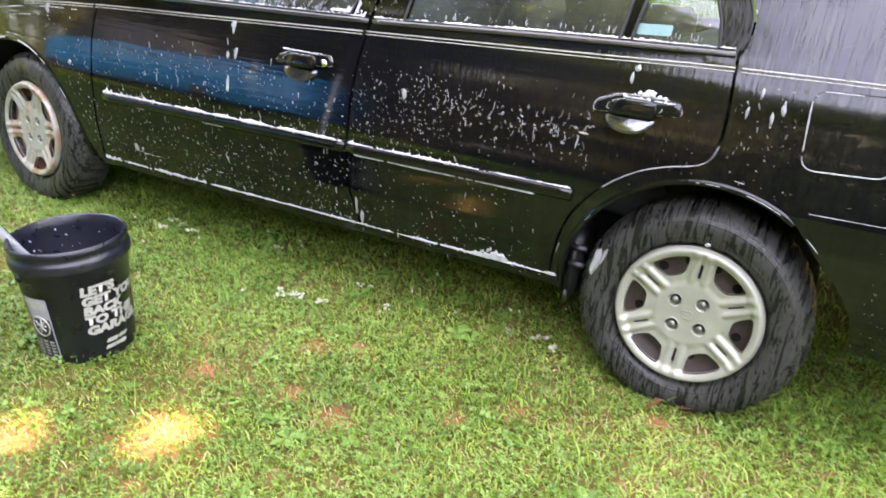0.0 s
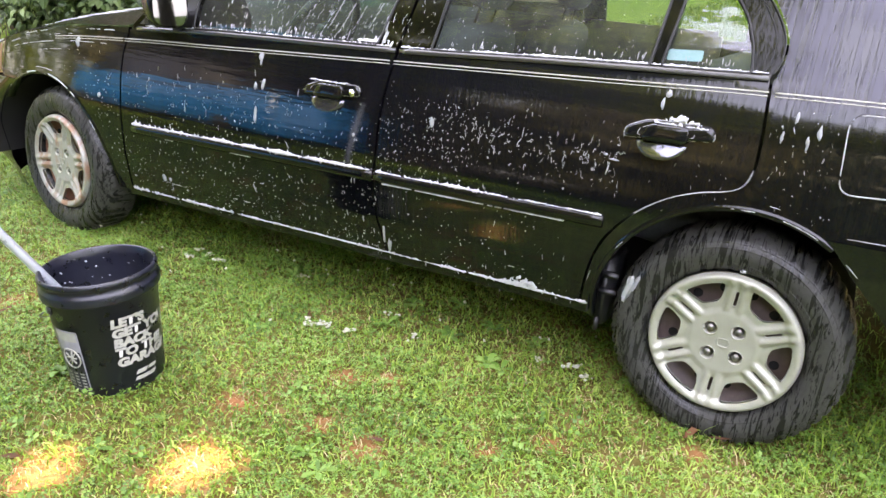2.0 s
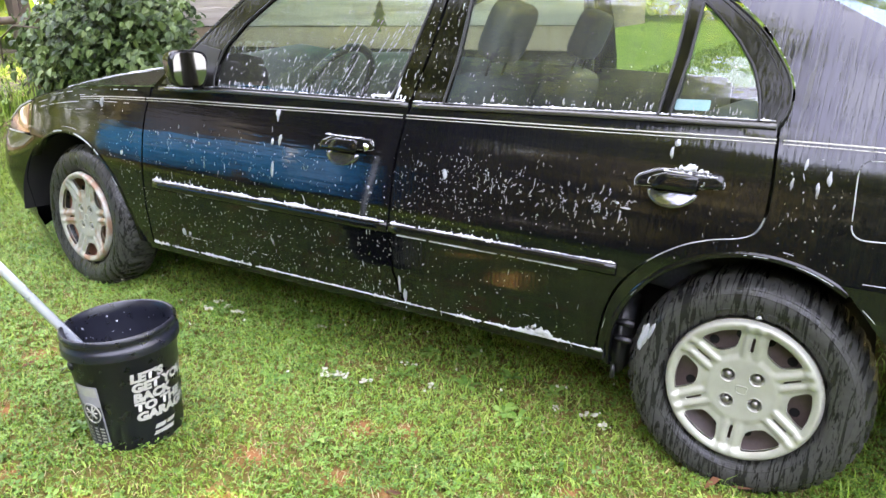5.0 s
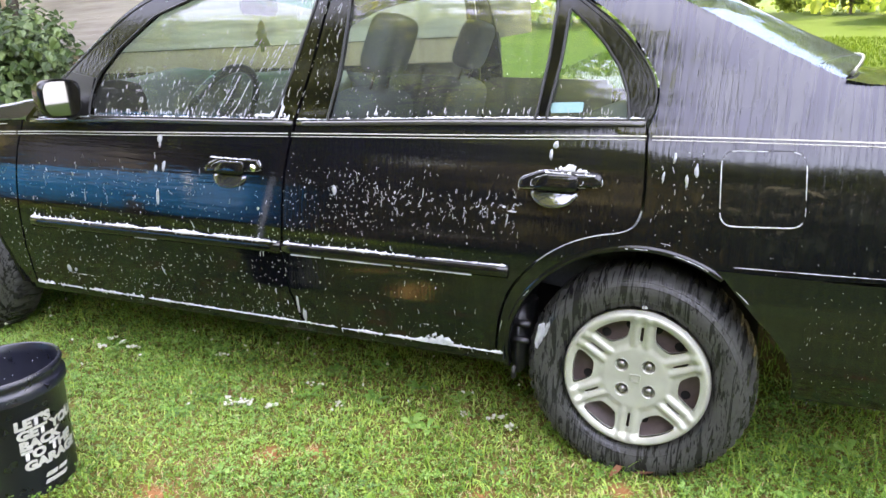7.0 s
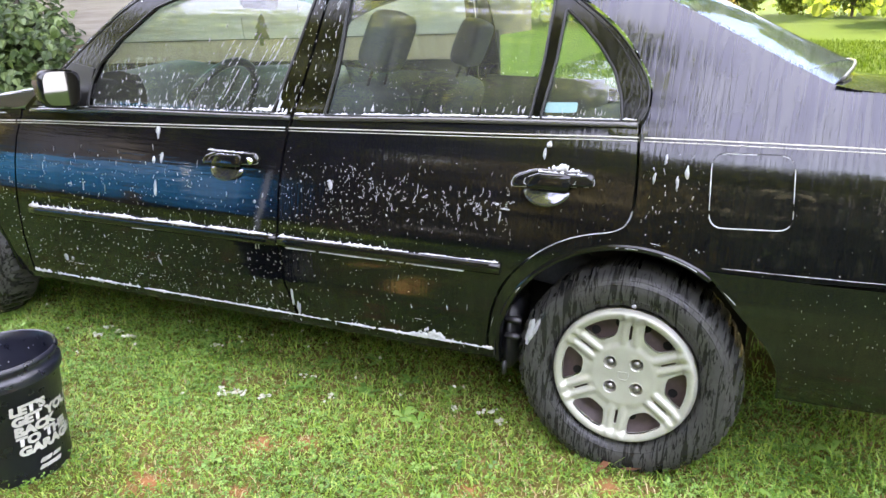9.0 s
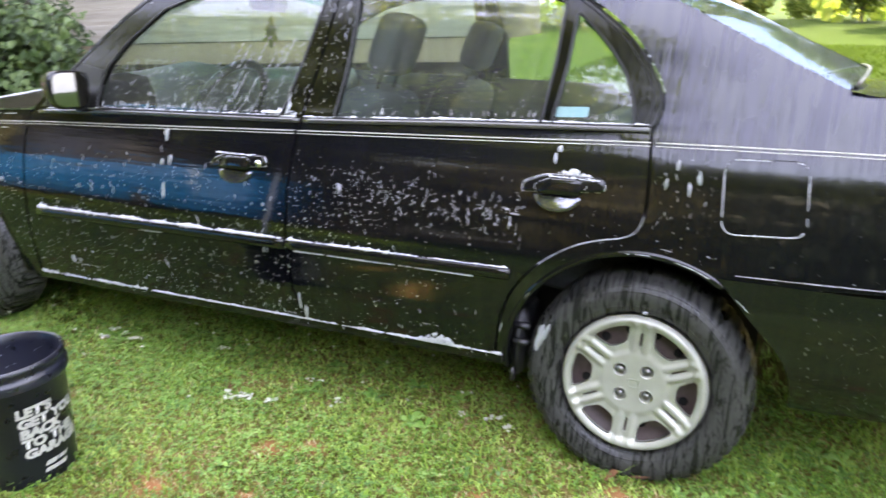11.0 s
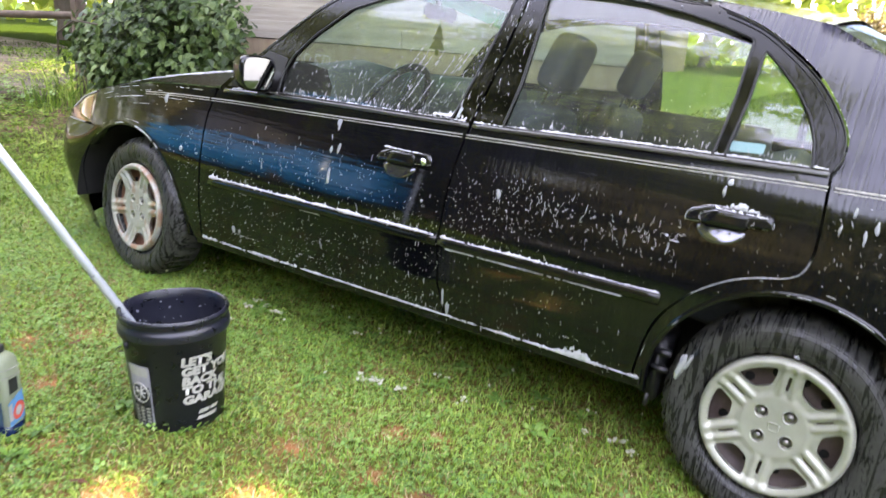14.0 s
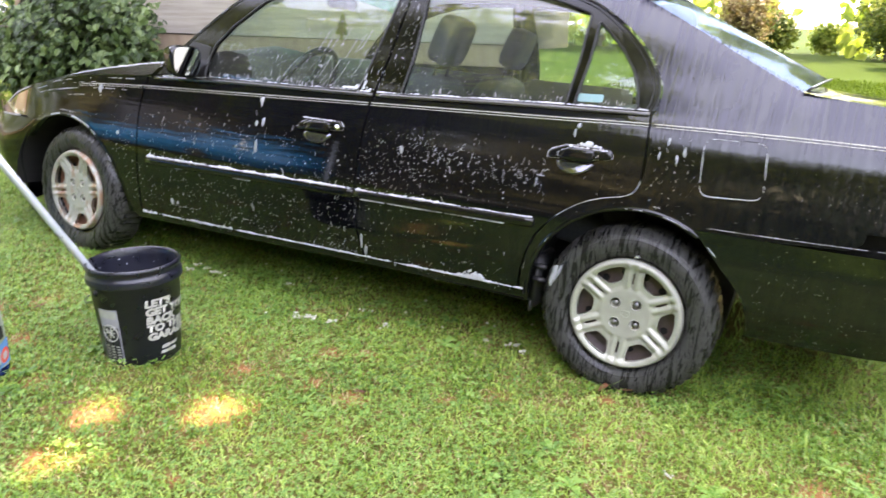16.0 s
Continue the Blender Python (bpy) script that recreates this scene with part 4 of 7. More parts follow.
    for k in range(4):
        a = radians(45 + 90 * k + 4)
        c = Vector((0.050 * math.cos(a), 0, 0.050 * math.sin(a)))
        bm = lathe([(0.0215, 0.031), (0.0205, 0.0272), (0.0185, 0.0272), (0.0165, 0.034), (0.0155, 0.044), (0.0001, 0.046)], 24, "y", c)
        bm.transform(m)
        part("lug_ring", bm, HUBCAP, cap)
        bm = lathe([(0.0118, 0.045), (0.0115, 0.034), (0.008, 0.029), (0.0001, 0.028)], 6, "y", c)
        bm.transform(m)
        part("lug_nut", bm, NUT, cap)
    badge = [m @ Vector((x, 0.0272, z)) for x, z in resample(rounded([(-0.012, -0.011), (0.012, -0.011), (0.0145, 0.011), (-0.0145, 0.011)], 0.005, 3), 0.004)]
    part("emblem", tube(badge + badge[:1], 0.0014, 5, False), HUBCAP, cap)


for i, wx in enumerate(WHEELS):
    wn = new("wheel")
    wn.parent = car
    steer = Matrix.Rotation(radians(-6 if i else 0), 4, "Z")
    wheel_parts(wn, Matrix.Translation((wx, 0.018, AXLE_Z)) @ steer, 86 if i == 0 else 70, True, STEEL if i == 0 else RUSTY, None if i == 0 else HUBCAP_RUSTY)
    wn = new("wheel")
    wn.parent = car
    wheel_parts(wn, Matrix.Translation((wx, WIDTH - 0.018, AXLE_Z)) @ Matrix.Rotation(math.pi, 4, "Z"), 30, False)

# ---- ground ----
def ground_z(x, y):
    """Height of the yard: it rises gently towards the fence."""
    x, y = np.clip(x, -40.0, 9.0), np.clip(y, -40.0, 40.0)
    far = np.maximum(0.0, -x - 7.0)
    return 0.010 - 0.045 * np.maximum(x, -7.0) + 0.012 * far + 0.006 * np.sin(1.7 * x + 0.6 * y) * np.sin(1.3 * y - 0.4 * x)


def gz(x, y):
    return float(ground_z(x, y))


def mesh_np(name, verts, quads=None, tris=None, mat=None, smooth=False):
    """An object from arrays of places and corner numbers."""
    me = bpy.data.meshes.new(name)
    quads = np.zeros((0, 4), int) if quads is None else np.asarray(quads)
    tris = np.zeros((0, 3), int) if tris is None else np.asarray(tris)
    me.vertices.add(len(verts))
    me.vertices.foreach_set("co", np.asarray(verts, np.float32).ravel())
    loops = np.concatenate([quads.ravel(), tris.ravel()])
    me.loops.add(len(loops))
    me.loops.foreach_set("vertex_index", loops.astype(np.int32))
    n = len(quads) + len(tris)
    me.polygons.add(n)
    sizes = np.concatenate([np.full(len(quads), 4), np.full(len(tris), 3)])
    me.polygons.foreach_set("loop_start", np.concatenate([[0], np.cumsum(sizes)[:-1]]).astype(np.int32))
    me.polygons.foreach_set("use_smooth", np.full(n, smooth))
    me.update(calc_edges=True)
    me.materials.append(mat)
    return new(name, me)


rng = np.random.default_rng(7)
# bare or thin places in the lawn: x, y, radius, in the level world
BARE = [(-1.16, -0.51, 0.075), (-0.34, -0.21, 0.05), (-0.90, -0.47, 0.05), (-0.98, -0.24, 0.06), (-0.86, -0.18, 0.05), (-2.21, -0.48, 0.07), (-2.06, -0.98, 0.08), (-1.35, -0.98, 0.12), (-1.06, -0.78, 0.14), (-1.30, -1.22, 0.06), (-0.74, -0.49, 0.07), (-0.47, -0.33, 0.045), (-1.66, -0.93, 0.06), (0.0, -0.05, 0.05),
        (-1.98, -0.75, 0.07), (-2.3, -0.62, 0.08), (-1.80, -0.38, 0.05), (0.25, -0.95, 0.05), (0.66, -0.25, 0.08), (-2.75, -0.9, 0.09)]
spots = random.Random(21)
BARE += [(spots.uniform(-2.6, 0.8), spots.uniform(-1.3, 0.35), spots.uniform(0.018, 0.036)) for _ in range(16)]


def bareness(x, y):
    b = np.zeros_like(x)
    for cx, cy, r in BARE:
        b = np.maximum(b, np.exp(-((x - cx) ** 2 + (y - cy) ** 2) / (0.75 * r) ** 2))
    wave = 0.5 + 0.5 * np.sin(5.1 * x + 2.3 * np.sin(3.3 * y)) * np.sin(4.7 * y + 1.9 * np.sin(2.9 * x))
    fine = 0.5 + 0.5 * np.sin(17.0 * x + 2.0 * np.sin(13.0 * y)) * np.sin(15.0 * y + 2.4 * np.sin(11.0 * x))
    return np.maximum(b, 0.20 * wave + 0.48 * wave * fine ** 2)


def soil_material():
    m = material("lawn_soil", [(0.050, 0.058, 0.013), (0.12, 0.100, 0.030), (0.23, 0.15, 0.065)], rough=0.95, scale=14, bump=0.8, bump_scale=90, spec=0.04)
    t = m.node_tree
    p = t.nodes["Principled BSDF"]
    base = p.inputs["Base Color"].links[0].from_socket
    geo = t.nodes.new("ShaderNodeNewGeometry")
    total = None
    for cx, cy, r in BARE:
        sub = t.nodes.new("ShaderNodeVectorMath")
        sub.operation = "DISTANCE"
        sub.inputs[1].default_value = (cx, cy, gz(cx, cy))
        t.links.new(geo.outputs["Position"], sub.inputs[0])
        mr = t.nodes.new("ShaderNodeMapRange")
        mr.inputs[1].default_value, mr.inputs[2].default_value, mr.inputs[3].default_value, mr.inputs[4].default_value = r * 0.35, r * 1.25, 1.0, 0.0
        t.links.new(sub.outputs["Value"], mr.inputs[0])
        if total is None:
            total = mr.outputs[0]
        else:
            mx = t.nodes.new("ShaderNodeMath")
            mx.operation = "MAXIMUM"
            t.links.new(total, mx.inputs[0])
            t.links.new(mr.outputs[0], mx.inputs[1])
            total = mx.outputs[0]
    # turf colour darkened away from where the car is washed, dimming sunlit lawn
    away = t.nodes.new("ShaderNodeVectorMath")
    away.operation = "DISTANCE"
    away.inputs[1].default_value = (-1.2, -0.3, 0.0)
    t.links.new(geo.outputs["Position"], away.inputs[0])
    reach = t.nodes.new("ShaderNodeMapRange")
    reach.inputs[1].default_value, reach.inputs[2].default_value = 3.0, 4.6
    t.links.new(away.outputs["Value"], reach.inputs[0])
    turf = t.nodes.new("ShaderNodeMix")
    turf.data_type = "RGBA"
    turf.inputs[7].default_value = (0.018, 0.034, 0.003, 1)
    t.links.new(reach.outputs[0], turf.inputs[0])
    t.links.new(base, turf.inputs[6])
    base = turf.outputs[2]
    # leaf litter and dirt along the fence
    sep = t.nodes.new("ShaderNodeSeparateXYZ")
    t.links.new(geo.outputs["Position"], sep.inputs[0])
    edge = t.nodes.new("ShaderNodeMapRange")
    edge.inputs[1].default_value, edge.inputs[2].default_value = -4.7, -6.0
    t.links.new(sep.outputs[0], edge.inputs[0])
    end = t.nodes.new("ShaderNodeMapRange")
    end.inputs[1].default_value, end.inputs[2].default_value = -24.0, -17.0
    t.links.new(sep.outputs[0], end.inputs[0])
    spread = t.nodes.new("ShaderNodeMath")
    spread.operation = "MULTIPLY"
    rear = t.nodes.new("ShaderNodeMapRange")
    rear.inputs[1].default_value, rear.inputs[2].default_value = 4.6, 3.2
    t.links.new(sep.outputs[1], rear.inputs[0])
    inner = t.nodes.new("ShaderNodeMath")
    inner.operation = "MULTIPLY"
    t.links.new(edge.outputs[0], inner.inputs[0])
    t.links.new(rear.outputs[0], inner.inputs[1])
    t.links.new(inner.outputs[0], spread.inputs[0])
    t.links.new(end.outputs[0], spread.inputs[1])
    brown = node(t, "ShaderNodeTexNoise", Scale=9.0, Detail=8.0, Roughness=0.7)
    t.links.new(geo.outputs["Position"], brown.inputs["Vector"])
    shade = t.nodes.new("ShaderNodeValToRGB")
    shade.color_ramp.elements[0].position, shade.color_ramp.elements[0].color = 0.36, (0.045, 0.036, 0.020, 1)
    shade.color_ramp.elements[1].position, shade.color_ramp.elements[1].color = 0.66, (0.22, 0.15, 0.095, 1)
    t.links.new(brown.outputs[0], shade.inputs[0])
    litter = t.nodes.new("ShaderNodeMix")
    litter.data_type = "RGBA"
    t.links.new(spread.outputs[0], litter.inputs[0])
    t.links.new(base, litter.inputs[6])
    t.links.new(shade.outputs[0], litter.inputs[7])
    base = litter.outputs[2]
    n = node(t, "ShaderNodeTexNoise", Scale=22.0, Detail=5.0)
    t.links.new(geo.outputs["Position"], n.inputs["Vector"])
    mul = t.nodes.new("ShaderNodeMath")
    mul.operation = "MULTIPLY_ADD"
    mul.inputs[1].default_value = 2.4
    mul.inputs[2].default_value = -0.35
    mul.use_clamp = True
    t.links.new(n.outputs[0], mul.inputs[0])
    add = t.nodes.new("ShaderNodeMath")
    add.operation = "MULTIPLY"
    t.links.new(total, add.inputs[0])
    t.links.new(mul.outputs[0], add.inputs[1])
    clay = t.nodes.new("ShaderNodeMix")
    clay.data_type = "RGBA"
    clay.inputs[7].default_value = (0.27, 0.125, 0.055, 1)
    t.links.new(add.outputs[0], clay.inputs[0])
    t.links.new(base, clay.inputs[6])
    t.links.new(clay.outputs[2], p.inputs["Base Color"])
    return m


xs = np.concatenate([-np.geomspace(900, 9, 18), np.linspace(-8.9, 3.9, 129), np.geomspace(4, 900, 20)])
ys = np.concatenate([-np.geomspace(900, 6, 18), np.linspace(-5.9, 4.9, 109), np.geomspace(5, 900, 20)])
rows = [[Vector((x, y, gz(x, y))) for y in ys] for x in xs]
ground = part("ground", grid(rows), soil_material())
tagged(ground, "lawn of short grass and clover with patches of bare orange soil", "ground", kind="structure")

BLADE = material("grass_blade", [(0.078, 0.155, 0.022), (0.215, 0.345, 0.048), (0.42, 0.54, 0.135)], rough=0.42, spec=0.3, scale=3.0, by_island=0.34, translucent=0.35)
CLOVER = material("clover_leaf", [(0.060, 0.140, 0.022), (0.155, 0.295, 0.050), (0.29, 0.44, 0.115)], rough=0.40, scale=4.0, by_island=0.26, translucent=0.3)
# blade colour darkened to dim the lawn that lies in full sun
BLADE_DIM = material("dimmed_grass_blade", [(0.018, 0.042, 0.003), (0.038, 0.070, 0.005), (0.066, 0.105, 0.009)], rough=0.7, spec=0.06, scale=1.2, by_island=0.3, translucent=0.35)
# darker copy of the lawn blade, with shade put into its colour
FAR_GRASS = material("shaded_grass_blade", [(0.066, 0.130, 0.018), (0.165, 0.265, 0.036), (0.32, 0.42, 0.085)], rough=0.5, spec=0.2, scale=1.6, by_island=0.3, translucent=0.35)
STRAW = material("dry_straw", [(0.25, 0.165, 0.075), (0.38, 0.28, 0.14), (0.52, 0.43, 0.24)], rough=0.8, scale=5.0, by_island=0.5)


def scatter(x0, x1, y0, y1, per_m2, thin=True, keep=None):
    n = int((x1 - x0) * (y1 - y0) * per_m2)
    x, y = rng.uniform(x0, x1, n), rng.uniform(y0, y1, n)
    ok = np.ones(n, bool)
    if thin:
        ok &= rng.random(n) > 0.93 * bareness(x, y)
    if keep is not None:
        ok &= keep(x, y)
    return x[ok], y[ok]


def blades(name, x, y, length, width, mat, lean=0.75, label="", up=1.0):
    n = len(x)
    z = ground_z(x, y)
    a = rng.uniform(0, math.tau, n)
    ln = length * rng.uniform(0.45, 1.35, n) * up
    w = width * rng.uniform(0.6, 1.3, n)
    tilt = rng.uniform(0.12 if lean < 1.5 else 0.32 * lean, lean, n)
    b = a + rng.uniform(-0.6, 0.6, n)
    sx, sy = -np.sin(b) * w / 2, np.cos(b) * w / 2
    dx, dy = np.cos(a), np.sin(a)
    root = np.stack([x, y, z - 0.004], 1)
    mid = root + np.stack([dx * ln * 0.45 * np.sin(tilt * 0.6), dy * ln * 0.45 * np.sin(tilt * 0.6), ln * 0.55 * np.cos(tilt * 0.6)], 1)
    tip = mid + np.stack([dx * ln * 0.55 * np.sin(tilt * 1.6), dy * ln * 0.55 * np.sin(tilt * 1.6), ln * 0.5 * np.cos(tilt * 1.6)], 1)
    s = np.stack([sx, sy, np.zeros(n)], 1)
    v = np.stack([root - s, root + s, mid + s * 0.9, mid - s * 0.9, tip], 1).reshape(-1, 3)
    k = np.arange(n)[:, None] * 5
    ob = mesh_np(name, v, k + np.array([0, 1, 2, 3]), k + np.array([3, 2, 4]), mat)
    return tagged(ob, label, "grass", kind="stuff")


def clovers(name, x, y, size, mat, label, high=0.035):
    n = len(x)
    z = ground_z(x, y) + rng.uniform(0.006, high, n)
    a = rng.uniform(0, math.tau, n)
    tx, ty = rng.normal(0, 0.28, n), rng.normal(0, 0.28, n)
    out = []
    for k in range(3):
        b = a + k * math.tau / 3
        s = size * rng.uniform(0.65, 1.25, n)
        for r, off in ((0.08, 0.0), (0.75, 0.62), (1.0, 0.0), (0.75, -0.62)):
            px, py = r * s * np.cos(b + off), r * s * np.sin(b + off)
            out.append(np.stack([x + px, y + py, z + px * tx + py * ty + (0.12 * s if off else 0.0)], 1))
    v = np.stack(out, 1).reshape(-1, 3)
    k = np.arange(n)[:, None] * 12
    q = np.concatenate([k + np.array([0, 1, 2, 3]) + 4 * j for j in range(3)])
    return tagged(mesh_np(name, v, q, None, mat), label, "clover", kind="stuff")


def rosettes(name, x, y, size, mat, label):
    """Broad-leaved lawn weeds: a flat star of long leaves at each place."""
    vs, qs = [], []
    for cx, cy in zip(x, y):
        z0 = gz(cx, cy) + 0.006
        turn, n = rng.uniform(0, math.tau), rng.integers(5, 9)
        for j in range(n):
            a = turn + j * math.tau / n + rng.normal(0, 0.2)
            ln, rise = size * rng.uniform(0.6, 1.3), rng.uniform(0.15, 0.7)
            k0 = len(vs)
            for r, w, h in ((0.05, 0.05, 0.0), (0.40, 0.17, 0.55), (0.75, 0.20, 0.75), (1.0, 0.03, 0.55)):
                for s in (-1, 1):
                    vs.append((cx + ln * (r * math.cos(a) - s * w * math.sin(a)), cy + ln * (r * math.sin(a) + s * w * math.cos(a)), z0 + ln * rise * h))
            qs += [(k0 + 2 * i, k0 + 2 * i + 1, k0 + 2 * i + 3, k0 + 2 * i + 2) for i in range(3)]
    return tagged(mesh_np(name, vs, qs, None, mat), label, "weeds", kind="stuff")


# ---- house behind the car ----
SIDING = material("weathered_white_boards", [(0.25, 0.215, 0.175), (0.41, 0.365, 0.31), (0.52, 0.475, 0.41)], rough=0.8, scale=3.0, stretch=(0.5, 1, 10), bump=0.25, bump_scale=16, by_object=0.25)
TAN_WOOD = material("tan_boards", [(0.24, 0.17, 0.11), (0.38, 0.29, 0.20)], rough=0.8, scale=5, stretch=(3, 3, 0.4), bump=0.2, by_object=0.2)
DARK_WOOD = material("dark_weathered_wood", [(0.03, 0.024, 0.018), (0.07, 0.055, 0.042)], rough=0.9, scale=6, stretch=(1, 1, 4), bump=0.3)
ROOFING = material("roof_shingle", [(0.05, 0.048, 0.045), (0.10, 0.095, 0.09)], rough=0.95, scale=12, bump=0.5)
HX0, HX1, HY, HZ = -5.50, -1.46, 2.90, 1.08
house = empty("house", Matrix.Translation((0, 0, 0)), "old house of weathered white clapboards standing on piers", "house")
part("wall_core", box(HX0 + 0.02, HX1 - 0.02, HY + 0.03, HY + 1.3, HZ - 0.04, 3.42), DARK_WOOD, house, smooth=False)
rnd = random.Random(5)
rows_n = 18
for i in range(rows_n):
    z0 = HZ + 0.1325 * i
    cut = rnd.uniform(HX0 + 1.2, HX1 - 1.2)
    for a, b in ((HX0, cut - 0.002), (cut + 0.002, HX1)):
        bm = bmesh.new()
        add_box(bm, a, b, -0.007, 0.007, 0.0, 0.146, 0.0015)
        m = Matrix.Translation((0, HY + 0.012, z0)) @ Matrix.Rotation(radians(4.0 + rnd.uniform(-0.5, 0.5)), 4, "X") @ Matrix.Rotation(radians(rnd.uniform(-0.12, 0.12)), 4, "Y")
        bm.transform(m)
        part("clapboard", bm, SIDING, house, smooth=False)
part("corner_board", box(HX0 - 0.10, HX0 + 0.0, HY - 0.03, HY + 0.07, HZ - 0.06, 3.5, 0.004), DARK_WOOD, house, smooth=False)
for k in range(9):
    part("upright_board", box(HX0 - 0.27 - 0.165 * k, HX0 - 0.11 - 0.165 * k, HY + 0.20, HY + 0.225, 0.55, 3.4, 0.003), TAN_WOOD, house, smooth=False)
part("sill_beam", box(HX0, HX1, HY + 0.015, HY + 0.20, HZ - 0.16, HZ - 0.005, 0.005), TAN_WOOD, house, smooth=False)
for x in (HX0 + 0.2, -4.0, -2.6, HX1 - 0.2):
    part("pier", box(x - 0.14, x + 0.14, HY + 0.06, HY + 0.34, gz(x, HY) - 0.05, HZ - 0.16, 0.01), DARK_WOOD, house, smooth=False)
# dark sheet set back below the floor, standing for the shade there
part("underfloor_shade", box(HX0, HX1, HY + 0.45, HY + 0.48, 0.0, HZ), DARK_WOOD, house, smooth=False)
bm = bmesh.new()
ridge_y = HY + 0.66
for x0, x1 in ((HX0 - 0.3, HX1 + 0.3),):
    prof_r = [(HY - 0.30, 3.42), (ridge_y, 4.15), (HY + 1.62, 3.42), (HY + 1.62, 3.32), (ridge_y, 4.03), (HY - 0.30, 3.32)]
    add_grid(bm, [[Vector((x0, y, z)) for y, z in prof_r], [Vector((x1, y, z)) for y, z in prof_r]], close_v=True)
part("roof", bm, ROOFING, house, smooth=False)

# ---- fence and driveway beyond ----
OLD_WOOD = material("grey_fence_wood", [(0.050, 0.036, 0.027), (0.11, 0.080, 0.062), (0.18, 0.14, 0.11)], rough=0.9, scale=5, stretch=(1, 1, 1), bump=0.4, bump_scale=30, by_object=0.2)
fence = empty("rail_fence", Matrix.Translation((0, 0, 0)), "old split-rail fence of grey weathered wood", "fence")
FENCE = [(-6.80, 2.52), (-9.35, 1.52), (-11.9, 0.5)]
for x, y in FENCE:
    part("post", box(x - 0.055, x + 0.055, y - 0.055, y + 0.055, gz(x, y) - 0.1, gz(x, y) + 1.55, 0.012), OLD_WOOD, fence, smooth=False)


def log(x0, y0, z0, x1, y1, z1, r, n=14):
    a, b = Vector((x0, y0, z0)), Vector((x1, y1, z1))
    g = random.Random(int(abs(x0 * 100 + z0 * 10)))
    pts = [a.lerp(b, i / n) + Vector((g.uniform(-1, 1), g.uniform(-1, 1), g.uniform(-1, 1))) * r * 0.07 for i in range(n + 1)]
    return tube(pts, [r * g.uniform(0.92, 1.08) for _ in pts], 9)


for (x0, y0), (x1, y1) in zip(FENCE, FENCE[1:]):
    part("rail", log(x0 + 0.25, y0 + 0.12, gz(x0, y0) + 0.86, x1 - 0.15, y1 + 0.03, gz(x1, y1) + 0.72, 0.038), OLD_WOOD, fence)
part("rail", log(-6.7, 2.62, gz(-6.7, 2.6) + 0.87, -5.2, 3.05, gz(-5, 3) + 0.88, 0.038), OLD_WOOD, fence)
timber = part("timber", log(-6.95, 2.30, gz(-6.95, 2.3) + 0.05, -7.9, 1.98, gz(-7.9, 1.98) + 0.06, 0.07), OLD_WOOD)
tagged(timber, "weathered landscape timber lying on the ground by the fence", "timber", "ground timbers")
timber = part("timber", log(-8.0, 1.95, gz(-8, 1.95) + 0.07, -10.4, 0.95, gz(-10.4, 0.95) + 0.08, 0.09), OLD_WOOD)
tagged(timber, "grey weathered landscape timber lying on the ground by the fence", "timber", "ground timbers")
# gravel's own mottling, with dappled sun put into the contrast
GRAVEL = material("dirt_and_gravel", [(0.050, 0.037, 0.027), (0.108, 0.082, 0.062), (0.215, 0.172, 0.140)], rough=0.95, scale=5, detail=10, lo=0.40, hi=0.62, bump=0.8, bump_scale=120)
rows = []
for i in range(40):
    t = i / 39
    x = -8.3 - 30 * t ** 1.5
    row = []
    for j in range(12):
        y = 0.2 - 0.15 * (x + 10) + (j / 11 - 0.35) * (6.4 + 0.5 * math.sin(3 * t * 7)) * (1 + 1.2 * t)
        row.append(Vector((x + 0.5 * math.sin(j * 1.7) * (1 - t), y, gz(x, y) + 0.02)))
    rows.append(row)
tagged(part("road", grid(rows), GRAVEL), "dirt and gravel driveway in dappled light", "driveway", kind="structure")

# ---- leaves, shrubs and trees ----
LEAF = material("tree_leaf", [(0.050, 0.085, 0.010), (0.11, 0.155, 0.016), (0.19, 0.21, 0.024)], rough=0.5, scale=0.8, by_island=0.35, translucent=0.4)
# brighter copy of the tree leaf, with sunlight put into its colour
LEAF_SUN = material("sunlit_tree_leaf", [(0.12, 0.18, 0.020), (0.25, 0.31, 0.045), (0.38, 0.42, 0.090)], rough=0.45, scale=0.8, by_island=0.35, translucent=0.68)
# hedge leaf with its shade put into the colour
LEAF_SHADE = material("shaded_hedge_leaf", [(0.015, 0.027, 0.016), (0.028, 0.047, 0.028), (0.045, 0.072, 0.044)], rough=0.38, scale=2.5, by_island=0.4, translucent=0.2)
BARK = material("bark", [(0.05, 0.038, 0.028), (0.12, 0.095, 0.075)], rough=0.95, scale=6, stretch=(3, 3, 0.5), bump=0.8)


